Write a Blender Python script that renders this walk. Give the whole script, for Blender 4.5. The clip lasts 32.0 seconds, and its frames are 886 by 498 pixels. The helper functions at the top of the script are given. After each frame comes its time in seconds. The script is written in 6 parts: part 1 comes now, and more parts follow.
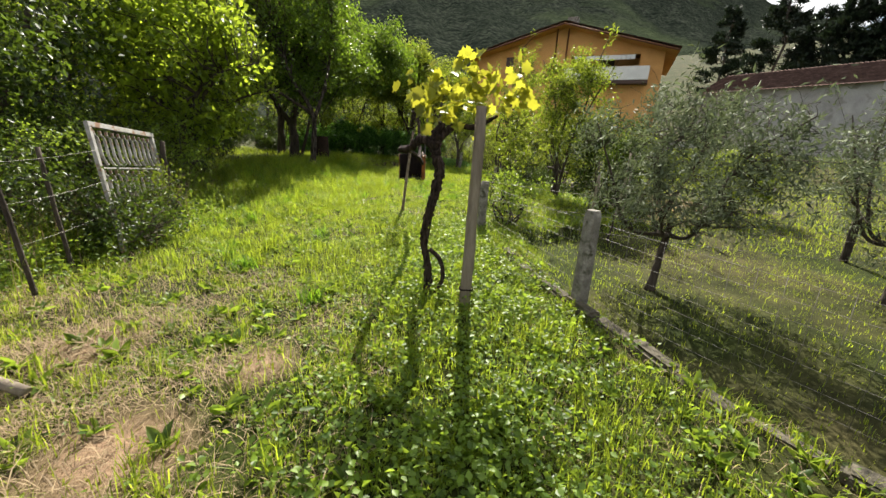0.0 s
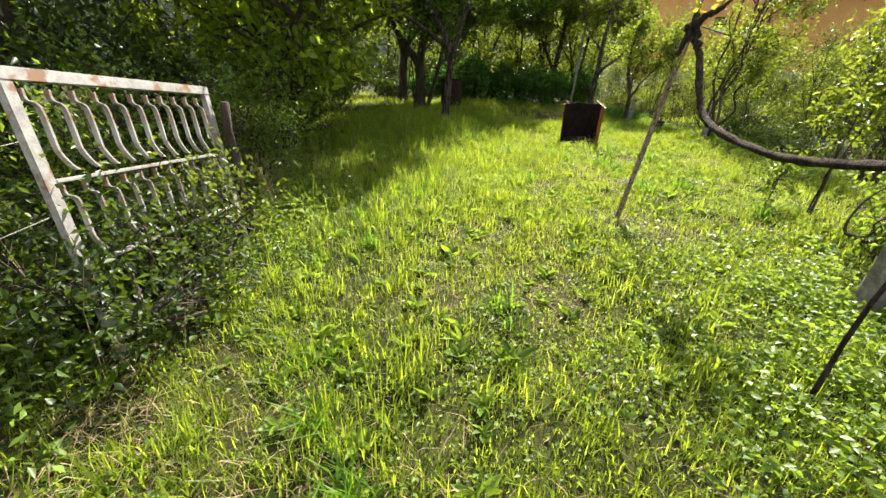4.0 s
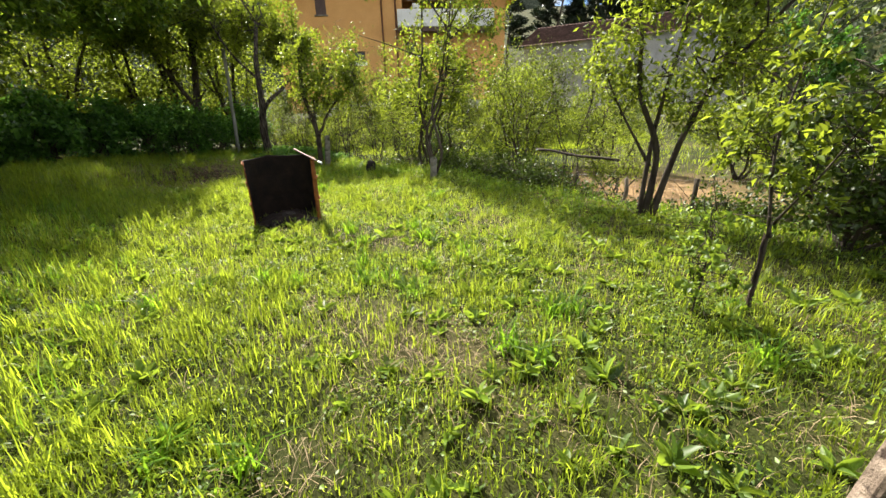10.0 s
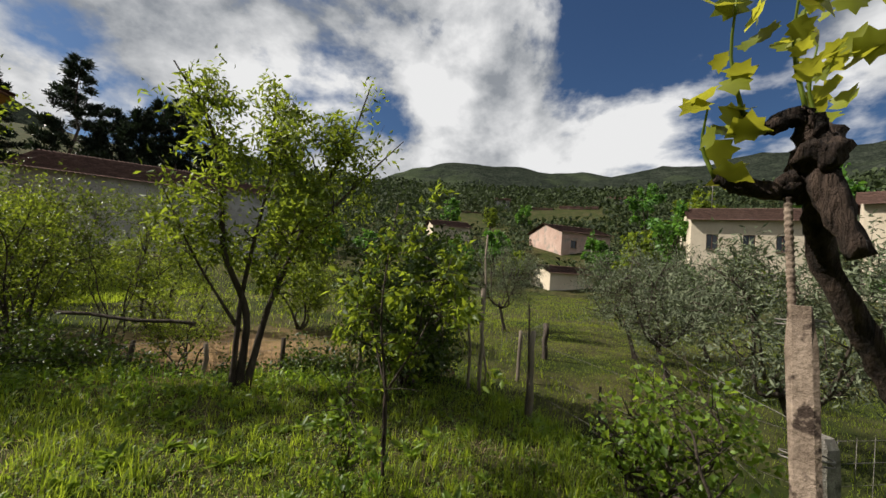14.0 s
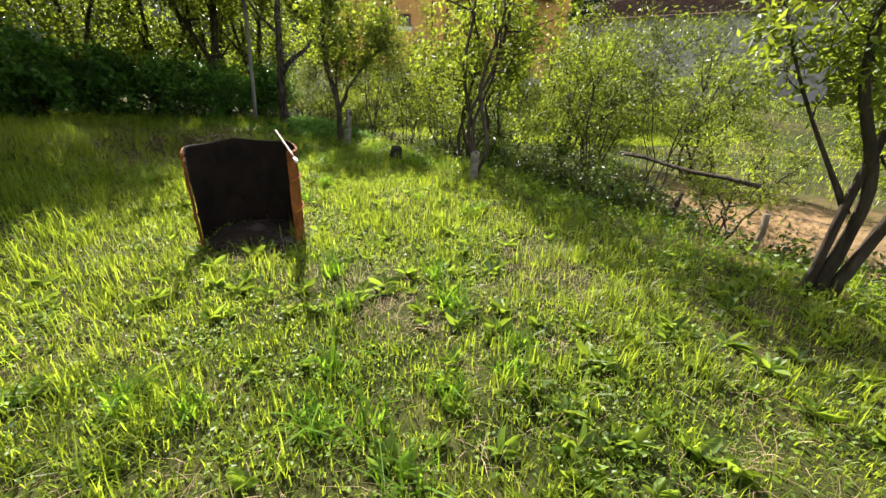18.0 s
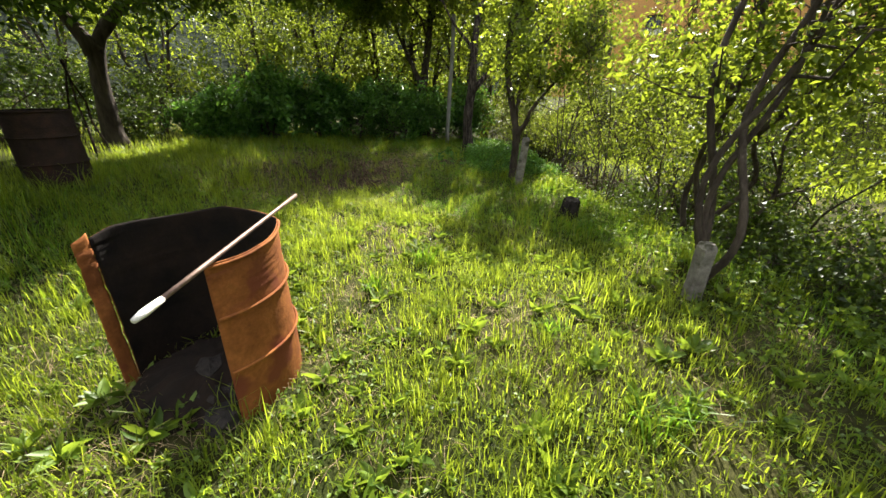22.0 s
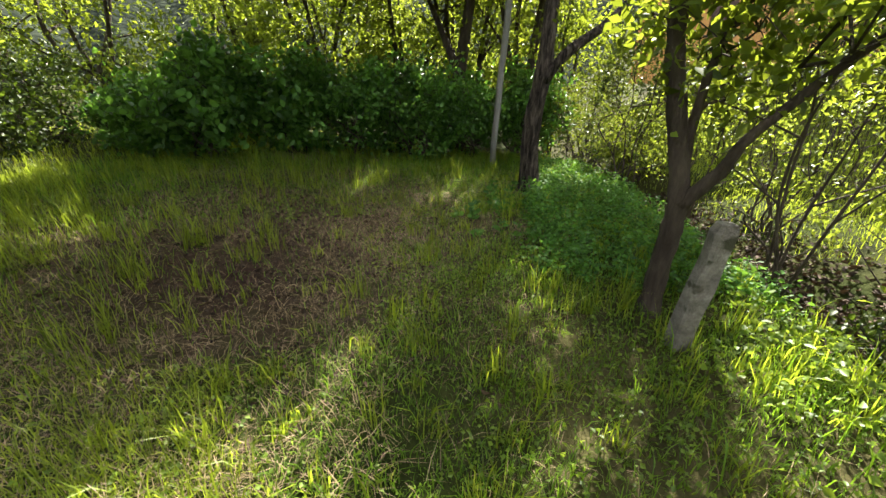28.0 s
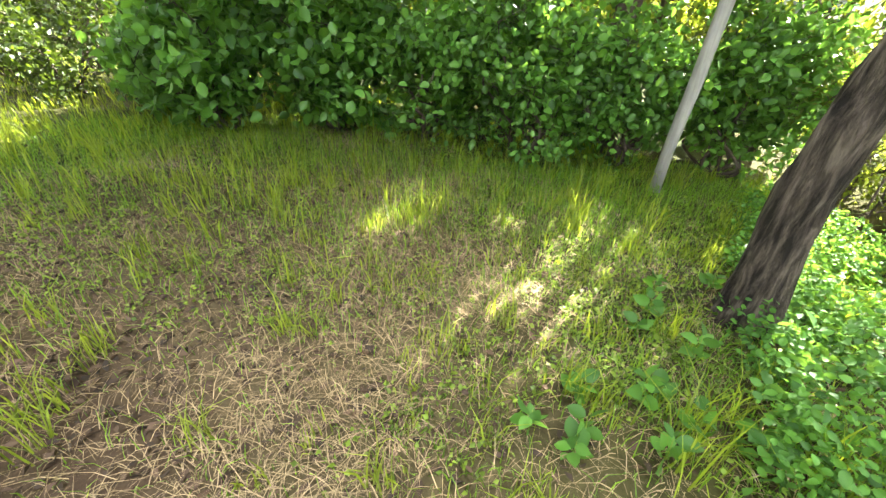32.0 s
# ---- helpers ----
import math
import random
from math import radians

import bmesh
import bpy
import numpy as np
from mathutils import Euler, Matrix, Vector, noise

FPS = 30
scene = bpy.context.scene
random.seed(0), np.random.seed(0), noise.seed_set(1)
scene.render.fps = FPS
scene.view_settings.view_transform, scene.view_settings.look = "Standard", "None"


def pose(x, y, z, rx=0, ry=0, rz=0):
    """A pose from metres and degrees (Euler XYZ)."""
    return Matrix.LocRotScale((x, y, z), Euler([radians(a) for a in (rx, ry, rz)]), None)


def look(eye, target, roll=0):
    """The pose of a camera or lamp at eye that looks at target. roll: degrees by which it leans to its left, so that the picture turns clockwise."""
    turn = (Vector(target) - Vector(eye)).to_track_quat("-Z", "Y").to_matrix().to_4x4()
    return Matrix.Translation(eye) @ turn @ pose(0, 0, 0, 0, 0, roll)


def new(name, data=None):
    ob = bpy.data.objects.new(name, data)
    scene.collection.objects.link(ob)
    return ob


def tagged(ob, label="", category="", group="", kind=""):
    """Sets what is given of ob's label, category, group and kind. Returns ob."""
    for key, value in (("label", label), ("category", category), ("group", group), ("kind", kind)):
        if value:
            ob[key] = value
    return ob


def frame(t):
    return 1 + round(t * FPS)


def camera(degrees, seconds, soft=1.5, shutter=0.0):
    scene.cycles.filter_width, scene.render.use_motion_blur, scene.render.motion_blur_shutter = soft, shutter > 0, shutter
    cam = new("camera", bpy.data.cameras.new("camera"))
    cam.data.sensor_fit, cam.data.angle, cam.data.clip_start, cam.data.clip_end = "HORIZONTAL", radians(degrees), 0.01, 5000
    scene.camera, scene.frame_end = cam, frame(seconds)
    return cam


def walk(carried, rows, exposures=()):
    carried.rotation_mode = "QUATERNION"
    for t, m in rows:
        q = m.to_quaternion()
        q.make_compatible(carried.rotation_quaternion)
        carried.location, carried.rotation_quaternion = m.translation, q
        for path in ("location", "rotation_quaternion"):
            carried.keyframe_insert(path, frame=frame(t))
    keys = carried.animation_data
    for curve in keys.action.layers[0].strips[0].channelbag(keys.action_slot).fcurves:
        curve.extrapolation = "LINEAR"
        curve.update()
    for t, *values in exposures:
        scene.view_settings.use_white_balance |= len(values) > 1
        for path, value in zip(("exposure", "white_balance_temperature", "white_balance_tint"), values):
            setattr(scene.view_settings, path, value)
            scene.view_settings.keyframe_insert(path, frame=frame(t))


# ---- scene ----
cam = camera(98.5, 32.0)
PATH = [
    (0.0, (1.699, -1.307, 1.519), (1.677, 1.568, 0.664), 2.55),
    (0.5, (1.459, -0.978, 1.476), (0.957, 1.761, 0.357), 2.26),
    (1.0, (1.274, -0.590, 1.462), (0.548, 2.025, 0.186), 1.92),
    (1.5, (1.135, -0.092, 1.449), (0.337, 2.463, 0.093), 2.02),
    (2.0, (0.890, 0.314, 1.447), (0.064, 2.839, 0.054), 2.02),
    (2.5, (0.597, 0.691, 1.496), (-0.240, 3.201, 0.083), 1.92),
    (3.0, (0.432, 1.076, 1.458), (-0.416, 3.587, 0.052), 1.72),
    (3.5, (0.311, 1.508, 1.493), (-0.515, 4.055, 0.139), 1.53),
    (4.0, (0.053, 1.899, 1.519), (-0.719, 4.504, 0.248), 1.14),
    (4.5, (-0.097, 2.204, 1.571), (-0.764, 4.890, 0.413), 0.84),
    (6.5, (-0.231, 3.724, 1.484), (-0.247, 6.641, 0.783), -2.53),
    (7.0, (-0.177, 4.159, 1.494), (-0.055, 7.074, 0.794), -3.28),
    (7.5, (-0.198, 4.482, 1.499), (0.031, 7.386, 0.781), -3.48),
    (8.0, (-0.248, 4.899, 1.512), (0.062, 7.791, 0.775), -3.73),
    (8.5, (-0.247, 5.257, 1.491), (0.160, 8.125, 0.711), -3.74),
    (9.0, (-0.163, 5.642, 1.496), (0.436, 8.455, 0.644), -3.28),
    (9.5, (-0.113, 5.953, 1.478), (0.807, 8.643, 0.521), -2.51),
    (10.0, (-0.118, 6.273, 1.481), (1.214, 8.744, 0.422), -1.43),
    (10.5, (-0.061, 6.520, 1.469), (1.673, 8.693, 0.344), -0.05),
    (11.0, (0.091, 6.841, 1.479), (2.230, 8.654, 0.414), 1.24),
    (11.5, (0.190, 7.002, 1.472), (2.675, 8.436, 0.597), 3.00),
    (12.0, (0.150, 7.050, 1.512), (2.953, 7.972, 0.967), 4.04),
    (12.5, (0.124, 7.024, 1.560), (3.083, 7.467, 1.337), 4.21),
    (13.0, (0.123, 7.000, 1.587), (3.119, 7.155, 1.588), 4.18),
    (13.5, (0.131, 7.006, 1.611), (3.128, 7.041, 1.742), 4.18),
    (15.5, (0.298, 7.134, 1.536), (3.268, 7.552, 1.502), 1.59),
    (16.0, (0.281, 7.211, 1.517), (3.078, 8.268, 1.273), 2.79),
    (16.5, (0.483, 7.343, 1.506), (2.840, 9.102, 0.915), 1.30),
    (17.0, (0.570, 7.485, 1.467), (2.382, 9.708, 0.587), 1.68),
    (17.5, (0.645, 7.785, 1.446), (2.018, 10.211, 0.338), 2.01),
    (18.0, (0.741, 8.017, 1.474), (1.832, 10.532, 0.255), 2.51),
    (18.5, (1.012, 8.240, 1.452), (1.893, 10.811, 0.183), 2.77),
    (19.0, (1.241, 8.454, 1.468), (1.911, 11.070, 0.161), 3.26),
    (19.5, (1.371, 8.746, 1.480), (1.782, 11.398, 0.140), 3.11),
    (20.0, (1.499, 9.049, 1.520), (1.650, 11.729, 0.181), 2.49),
    (20.5, (1.674, 9.306, 1.500), (1.606, 12.007, 0.196), 1.99),
    (21.0, (1.901, 9.667, 1.521), (1.650, 12.392, 0.292), 1.15),
    (21.5, (1.952, 9.959, 1.495), (1.579, 12.703, 0.341), 0.45),
    (22.0, (1.966, 10.318, 1.517), (1.507, 13.048, 0.361), 0.29),
    (22.5, (2.010, 10.568, 1.498), (1.480, 13.285, 0.343), 0.85),
    (23.0, (2.146, 10.911, 1.495), (1.509, 13.613, 0.358), 0.52),
    (23.5, (2.170, 11.167, 1.497), (1.407, 13.840, 0.370), -0.73),
    (24.0, (2.093, 11.523, 1.514), (1.249, 14.181, 0.408), 0.09),
    (24.5, (1.979, 11.915, 1.540), (1.132, 14.556, 0.396), 1.60),
    (26.5, (1.553, 13.327, 1.515), (0.675, 15.935, 0.320), 0.97),
    (27.0, (1.536, 13.819, 1.500), (0.652, 16.422, 0.299), 0.23),
    (27.5, (1.476, 14.209, 1.502), (0.638, 16.816, 0.277), 0.34),
    (28.0, (1.341, 14.647, 1.515), (0.549, 17.260, 0.273), -0.01),
    (28.5, (1.278, 14.976, 1.534), (0.539, 17.585, 0.250), -0.04),
    (29.0, (1.276, 15.498, 1.516), (0.565, 18.098, 0.200), -0.24),
    (29.5, (1.230, 15.779, 1.516), (0.517, 18.354, 0.152), -0.36),
    (30.0, (1.125, 16.147, 1.499), (0.409, 18.705, 0.106), -0.50),
    (30.5, (1.075, 16.437, 1.468), (0.328, 18.960, 0.027), -0.68),
    (31.0, (1.000, 16.868, 1.407), (0.187, 19.335, -0.093), 0.15),
    (31.5, (0.873, 17.207, 1.437), (-0.188, 19.543, -0.118), 0.87),
    (32.0, (0.612, 17.472, 1.467), (-0.895, 19.535, -0.106), 1.59),
]
walk(cam, [(t, look(eye, target, roll)) for t, eye, target, roll in PATH],
     exposures=[(0.0, 1.4), (4.5, 1.9), (7.0, 1.7), (9.0, 1.75), (11.0, 1.85), (12.0, 1.8), (12.5, 1.3), (13.0, 0.68), (15.5, 0.42), (16.2, 0.8), (17.2, 1.5), (20.0, 1.95), (24.0, 1.9), (27.0, 2.05), (28.0, 2.4), (29.0, 2.95), (30.0, 3.4), (31.0, 3.7), (32.0, 4.4)])

# ---- sky and sun ----
SUN_BEARING, SUN_HEIGHT = radians(4), radians(42)
SUN_WAY = Vector((math.sin(SUN_BEARING) * math.cos(SUN_HEIGHT), math.cos(SUN_BEARING) * math.cos(SUN_HEIGHT), math.sin(SUN_HEIGHT)))
lamp = bpy.data.lights.new("sun", "SUN")
lamp.energy, lamp.angle, lamp.color = 5.0, radians(0.5), (1.0, 0.94, 0.83)
new("sun", lamp).matrix_world = look(SUN_WAY * 100, (0, 0, 0))


def make_sky():
    world = bpy.data.worlds.new("sky")
    scene.world = world
    world.use_nodes = True
    nt = world.node_tree
    nt.nodes.clear()
    out = nt.nodes.new("ShaderNodeOutputWorld")
    bg = nt.nodes.new("ShaderNodeBackground")
    bg.inputs["Strength"].default_value = 0.0165
    sky = nt.nodes.new("ShaderNodeTexSky")
    sky.sky_type = "NISHITA"
    sky.sun_disc = False
    sky.sun_elevation, sky.sun_rotation = SUN_HEIGHT, SUN_BEARING
    sky.ozone_density = 2.0
    co = nt.nodes.new("ShaderNodeTexCoord")
    # heaped clouds: one field of noise, read again a step towards the sun for the shaded bellies
    def field(step):
        off = nt.nodes.new("ShaderNodeVectorMath")
        off.inputs[1].default_value = tuple(Vector((4.1, 1.3, 0.9)) + step)
        nt.links.new(co.outputs["Generated"], off.inputs[0])
        squash = nt.nodes.new("ShaderNodeVectorMath")
        squash.operation = "MULTIPLY"
        squash.inputs[1].default_value = (1.0, 1.0, 1.5)
        nt.links.new(off.outputs[0], squash.inputs[0])
        n = nt.nodes.new("ShaderNodeTexNoise")
        n.inputs["Scale"].default_value = 2.1
        n.inputs["Detail"].default_value = 10
        n.inputs["Roughness"].default_value = 0.56
        n.inputs["Distortion"].default_value = 0.15
        nt.links.new(squash.outputs[0], n.inputs["Vector"])
        return n.outputs["Fac"]
    here, sunward = field(Vector((0, 0, 0))), field(SUN_WAY * 0.16 + Vector((0, 0, 0.06)))
    cover = nt.nodes.new("ShaderNodeValToRGB")
    cover.color_ramp.elements[0].position = 0.405
    cover.color_ramp.elements[1].position = 0.475
    nt.links.new(here, cover.inputs[0])
    shade = nt.nodes.new("ShaderNodeMath")
    shade.operation = "SUBTRACT"
    nt.links.new(sunward, shade.inputs[0])
    nt.links.new(here, shade.inputs[1])
    lift = nt.nodes.new("ShaderNodeMath")
    lift.operation = "ADD"
    lift.inputs[1].default_value = 0.5
    nt.links.new(shade.outputs[0], lift.inputs[0])
    thick = nt.nodes.new("ShaderNodeValToRGB")
    thick.color_ramp.elements[0].position = 0.43
    thick.color_ramp.elements[0].color = (36.0, 36.0, 36.0, 1)
    thick.color_ramp.elements[1].position = 0.6
    thick.color_ramp.elements[1].color = (12.0, 12.9, 14.2, 1)
    nt.links.new(lift.outputs[0], thick.inputs[0])
    deep = nt.nodes.new("ShaderNodeMixRGB")
    deep.blend_type = "MULTIPLY"
    deep.inputs[0].default_value = 1.0
    deep.inputs[2].default_value = (1.6, 2.1, 2.7, 1)
    nt.links.new(sky.outputs[0], deep.inputs[1])
    mix = nt.nodes.new("ShaderNodeMixRGB")
    nt.links.new(cover.outputs[0], mix.inputs[0])
    nt.links.new(deep.outputs[0], mix.inputs[1])
    nt.links.new(thick.outputs[0], mix.inputs[2])
    nt.links.new(mix.outputs[0], bg.inputs["Color"])
    nt.links.new(bg.outputs[0], out.inputs[0])


make_sky()


# ---- materials ----
def nodes_of(name):
    m = bpy.data.materials.new(name)
    m.use_nodes = True
    nt = m.node_tree
    return m, nt, nt.nodes["Principled BSDF"], nt.nodes["Material Output"]


def ramp_of(nt, fac, stops):
    r = nt.nodes.new("ShaderNodeValToRGB")
    el = r.color_ramp.elements
    while len(el) < len(stops):
        el.new(0.5)
    for e, (p, c) in zip(el, stops):
        e.position, e.color = p, (*c, 1)
    nt.links.new(fac, r.inputs[0])
    return r.outputs[0]


def noise_of(nt, scale, detail=5, rough=0.6, coords="Object", stretch=None, distort=0.0):
    co = nt.nodes.new("ShaderNodeTexCoord")
    vec = co.outputs[coords]
    if stretch:
        mp = nt.nodes.new("ShaderNodeMapping")
        mp.inputs["Scale"].default_value = stretch
        nt.links.new(vec, mp.inputs[0])
        vec = mp.outputs[0]
    n = nt.nodes.new("ShaderNodeTexNoise")
    n.inputs["Scale"].default_value, n.inputs["Detail"].default_value = scale, detail
    n.inputs["Roughness"].default_value, n.inputs["Distortion"].default_value = rough, distort
    nt.links.new(vec, n.inputs["Vector"])
    return n.outputs["Fac"]


def mix_of(nt, fac, a, b, mode="MIX"):
    x = nt.nodes.new("ShaderNodeMixRGB")
    x.blend_type = mode
    for slot, v in zip((0, 1, 2), (fac, a, b)):
        if isinstance(v, (int, float)):
            x.inputs[slot].default_value = v
        elif isinstance(v, tuple):
            x.inputs[slot].default_value = (*v, 1)
        else:
            nt.links.new(v, x.inputs[slot])
    return x.outputs[0]


def bump_of(nt, bsdf, height, strength=0.5, distance=0.01):
    b = nt.nodes.new("ShaderNodeBump")
    b.inputs["Strength"].default_value, b.inputs["Distance"].default_value = strength, distance
    nt.links.new(height, b.inputs["Height"])
    nt.links.new(b.outputs[0], bsdf.inputs["Normal"])


def surface(name, stops, scale=8, fine=60, rough=0.85, metal=0.0, bump=0.5, depth=0.008, stretch=None, coords="Object", spots=None):
    """A rough surface: broad colour from stops, fine grain over it, relief from both."""
    m, nt, bsdf, _ = nodes_of(name)
    broad = noise_of(nt, scale, 6, 0.65, coords, stretch, 0.3)
    grain = noise_of(nt, fine, 4, 0.7, coords, stretch)
    col = ramp_of(nt, broad, stops)
    col = mix_of(nt, 0.55, col, ramp_of(nt, grain, [(0.25, (0.45, 0.45, 0.45)), (0.75, (1.25, 1.25, 1.25))]), "MULTIPLY")
    if spots:
        where, tint = spots
        sp = noise_of(nt, where, 3, 0.5, coords)
        col = mix_of(nt, ramp_of(nt, sp, [(0.56, (0, 0, 0)), (0.64, (1, 1, 1))]), col, tint)
    nt.links.new(col, bsdf.inputs["Base Color"])
    bsdf.inputs["Roughness"].default_value, bsdf.inputs["Metallic"].default_value = rough, metal
    bsdf.inputs["Specular IOR Level"].default_value = 0.5 if rough < 0.8 else 0.2
    h = nt.nodes.new("ShaderNodeMath")
    nt.links.new(broad, h.inputs[0])
    nt.links.new(grain, h.inputs[1])
    bump_of(nt, bsdf, h.outputs[0], bump, depth)
    return m


def leafy(name, low, high, glow, through_share=0.45, rough=0.45):
    """Leaves: colour varies leaf by leaf and in broad drifts; light passes through them."""
    m, nt, bsdf, out = nodes_of(name)
    geo = nt.nodes.new("ShaderNodeNewGeometry")
    low = tuple(v * 0.6 for v in low)
    drift = noise_of(nt, 0.9, 2)
    f = mix_of(nt, 0.35, geo.outputs["Random Per Island"], drift)
    nt.links.new(ramp_of(nt, f, [(0.1, low), (0.85, high)]), bsdf.inputs["Base Color"])
    bsdf.inputs["Roughness"].default_value = rough
    bsdf.inputs["Specular IOR Level"].default_value = 0.35
    tr = nt.nodes.new("ShaderNodeBsdfTranslucent")
    g2 = tuple(v * 0.3 for v in glow)
    nt.links.new(ramp_of(nt, f, [(0.1, g2), (0.85, glow)]), tr.inputs["Color"])
    mx = nt.nodes.new("ShaderNodeMixShader")
    mx.inputs[0].default_value = through_share
    nt.links.new(bsdf.outputs[0], mx.inputs[1])
    nt.links.new(tr.outputs[0], mx.inputs[2])
    nt.links.new(mx.outputs[0], out.inputs["Surface"])
    return m


def ground_material():
    m, nt, bsdf, _ = nodes_of("earth")
    broad, mid, fine = noise_of(nt, 0.35, 5), noise_of(nt, 2.2, 6), noise_of(nt, 38, 5, 0.75)
    earth = ramp_of(nt, mid, [(0.3, (0.06, 0.042, 0.025)), (0.5, (0.13, 0.092, 0.055)), (0.72, (0.25, 0.18, 0.11))])
    green = ramp_of(nt, mid, [(0.3, (0.014, 0.022, 0.005)), (0.7, (0.045, 0.058, 0.013))])
    col = mix_of(nt, ramp_of(nt, broad, [(0.4, (1.0, 1.0, 1.0)), (0.62, (0.7, 0.7, 0.7))]), earth, green)
    # trodden straw at two spots, dark mulch at a third
    for (x, y), radius, tint in (((-0.75, 1.0), 0.36, (0.33, 0.22, 0.145)), ((0.15, 0.1), 0.4, (0.33, 0.22, 0.145)), ((-1.0, 0.1), 0.45, (0.33, 0.22, 0.145)), ((0.5, 0.9), 0.24, (0.33, 0.22, 0.145)), ((-1.2, 17.6), 1.9, (0.10, 0.074, 0.045)), ((-1.0, 16.7), 1.0, (0.04, 0.022, 0.018)), ((6.8, 10.8), 2.4, (0.34, 0.22, 0.12))):
        co = nt.nodes.new("ShaderNodeTexCoord")
        d = nt.nodes.new("ShaderNodeVectorMath")
        d.operation = "DISTANCE"
        d.inputs[1].default_value = (x, y, 0)
        nt.links.new(co.outputs["Object"], d.inputs[0])
        w = nt.nodes.new("ShaderNodeMath")
        w.operation = "MULTIPLY_ADD"
        nt.links.new(mid, w.inputs[0])
        w.inputs[1].default_value = radius * 1.4
        nt.links.new(d.outputs["Value"], w.inputs[2])
        sc = nt.nodes.new("ShaderNodeMapRange")
        sc.inputs["From Min"].default_value, sc.inputs["From Max"].default_value = radius * 0.9, radius * 1.9
        sc.inputs["To Min"].default_value, sc.inputs["To Max"].default_value = 0.9, 0.0
        nt.links.new(w.outputs[0], sc.inputs[0])
        fac = sc.outputs[0]
        col = mix_of(nt, fac, col, tint)
    col = mix_of(nt, 0.6, col, ramp_of(nt, fine, [(0.25, (0.4, 0.4, 0.4)), (0.75, (1.35, 1.3, 1.2))]), "MULTIPLY")
    nt.links.new(col, bsdf.inputs["Base Color"])
    bsdf.inputs["Roughness"].default_value = 0.95
    bsdf.inputs["Specular IOR Level"].default_value = 0.08
    bump_of(nt, bsdf, fine, 0.9, 0.02)
    return m


EARTH = ground_material()
GRASS = leafy("grass_blade", (0.03, 0.075, 0.007), (0.205, 0.27, 0.024), (0.60, 0.74, 0.05), 0.5, 0.42)
GRASS_LUSH = leafy("lush_grass_blade", (0.025, 0.08, 0.008), (0.13, 0.24, 0.018), (0.38, 0.66, 0.035), 0.5, 0.42)
GRASS_DRY = leafy("dry_straw", (0.24, 0.165, 0.09), (0.44, 0.33, 0.19), (0.35, 0.25, 0.11), 0.2, 0.7)
WEED = leafy("weed_leaf", (0.035, 0.09, 0.010), (0.16, 0.245, 0.03), (0.44, 0.60, 0.05), 0.42, 0.45)
NETTLE = leafy("nettle_leaf", (0.03, 0.11, 0.017), (0.095, 0.235, 0.034), (0.25, 0.48, 0.05), 0.4, 0.6)
LEAF_DARK = leafy("walnut_leaf", (0.024, 0.06, 0.006), (0.10, 0.175, 0.02), (0.34, 0.52, 0.035), 0.36)
LEAF_THICKET = leafy("thicket_leaf", (0.018, 0.038, 0.006), (0.06, 0.10, 0.016), (0.17, 0.26, 0.02), 0.32)
LEAF_BANK = leafy("bank_leaf", (0.022, 0.05, 0.008), (0.10, 0.15, 0.022), (0.27, 0.34, 0.03), 0.42, 0.45)
LEAF_PLUM = leafy("plum_leaf", (0.03, 0.07, 0.008), (0.14, 0.205, 0.025), (0.44, 0.54, 0.04), 0.47, 0.5)
LEAF_HEDGE = leafy("hazel_leaf", (0.026, 0.095, 0.014), (0.115, 0.265, 0.045), (0.26, 0.52, 0.055), 0.38, 0.42)
LEAF_FIG = leafy("broad_leaf", (0.05, 0.10, 0.01), (0.17, 0.25, 0.025), (0.56, 0.72, 0.05), 0.55)
LEAF_YOUNG = leafy("young_leaf", (0.08, 0.14, 0.015), (0.21, 0.27, 0.035), (0.44, 0.54, 0.05), 0.5)
LEAF_VINE = leafy("vine_leaf", (0.12, 0.17, 0.015), (0.30, 0.33, 0.03), (0.62, 0.60, 0.05), 0.5)
LEAF_OLIVE = leafy("olive_leaf", (0.07, 0.095, 0.055), (0.22, 0.25, 0.155), (0.20, 0.25, 0.10), 0.25, 0.75)
LEAF_FAR = leafy("far_leaf", (0.018, 0.032, 0.012), (0.06, 0.085, 0.03), (0.07, 0.10, 0.03), 0.25, 0.8)
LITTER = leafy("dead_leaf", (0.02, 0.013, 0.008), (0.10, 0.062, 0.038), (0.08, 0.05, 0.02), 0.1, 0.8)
LEAF_PINE = leafy("pine_needle", (0.008, 0.018, 0.010), (0.02, 0.035, 0.016), (0.03, 0.05, 0.015), 0.15)
BARK = surface("bark", [(0.3, (0.028, 0.021, 0.017)), (0.7, (0.11, 0.088, 0.07))], 9, 40, 0.95, bump=1.0, depth=0.02, stretch=(1, 1, 0.25))
BARK_GREY = surface("grey_bark", [(0.38, (0.018, 0.014, 0.012)), (0.5, (0.07, 0.055, 0.046)), (0.66, (0.19, 0.155, 0.13))], 26, 70, 0.95, bump=1.0, depth=0.06, stretch=(1, 1, 0.16))
BARK_VINE = surface("vine_bark", [(0.36, (0.012, 0.009, 0.008)), (0.64, (0.085, 0.058, 0.045))], 34, 90, 0.95, bump=1.0, depth=0.03, stretch=(1, 1, 0.2))
CONCRETE = surface("concrete", [(0.3, (0.12, 0.105, 0.09)), (0.55, (0.26, 0.24, 0.21)), (0.75, (0.44, 0.42, 0.38))], 9, 70, 0.95, bump=1.0, depth=0.012, spots=(8, (0.07, 0.07, 0.045)))
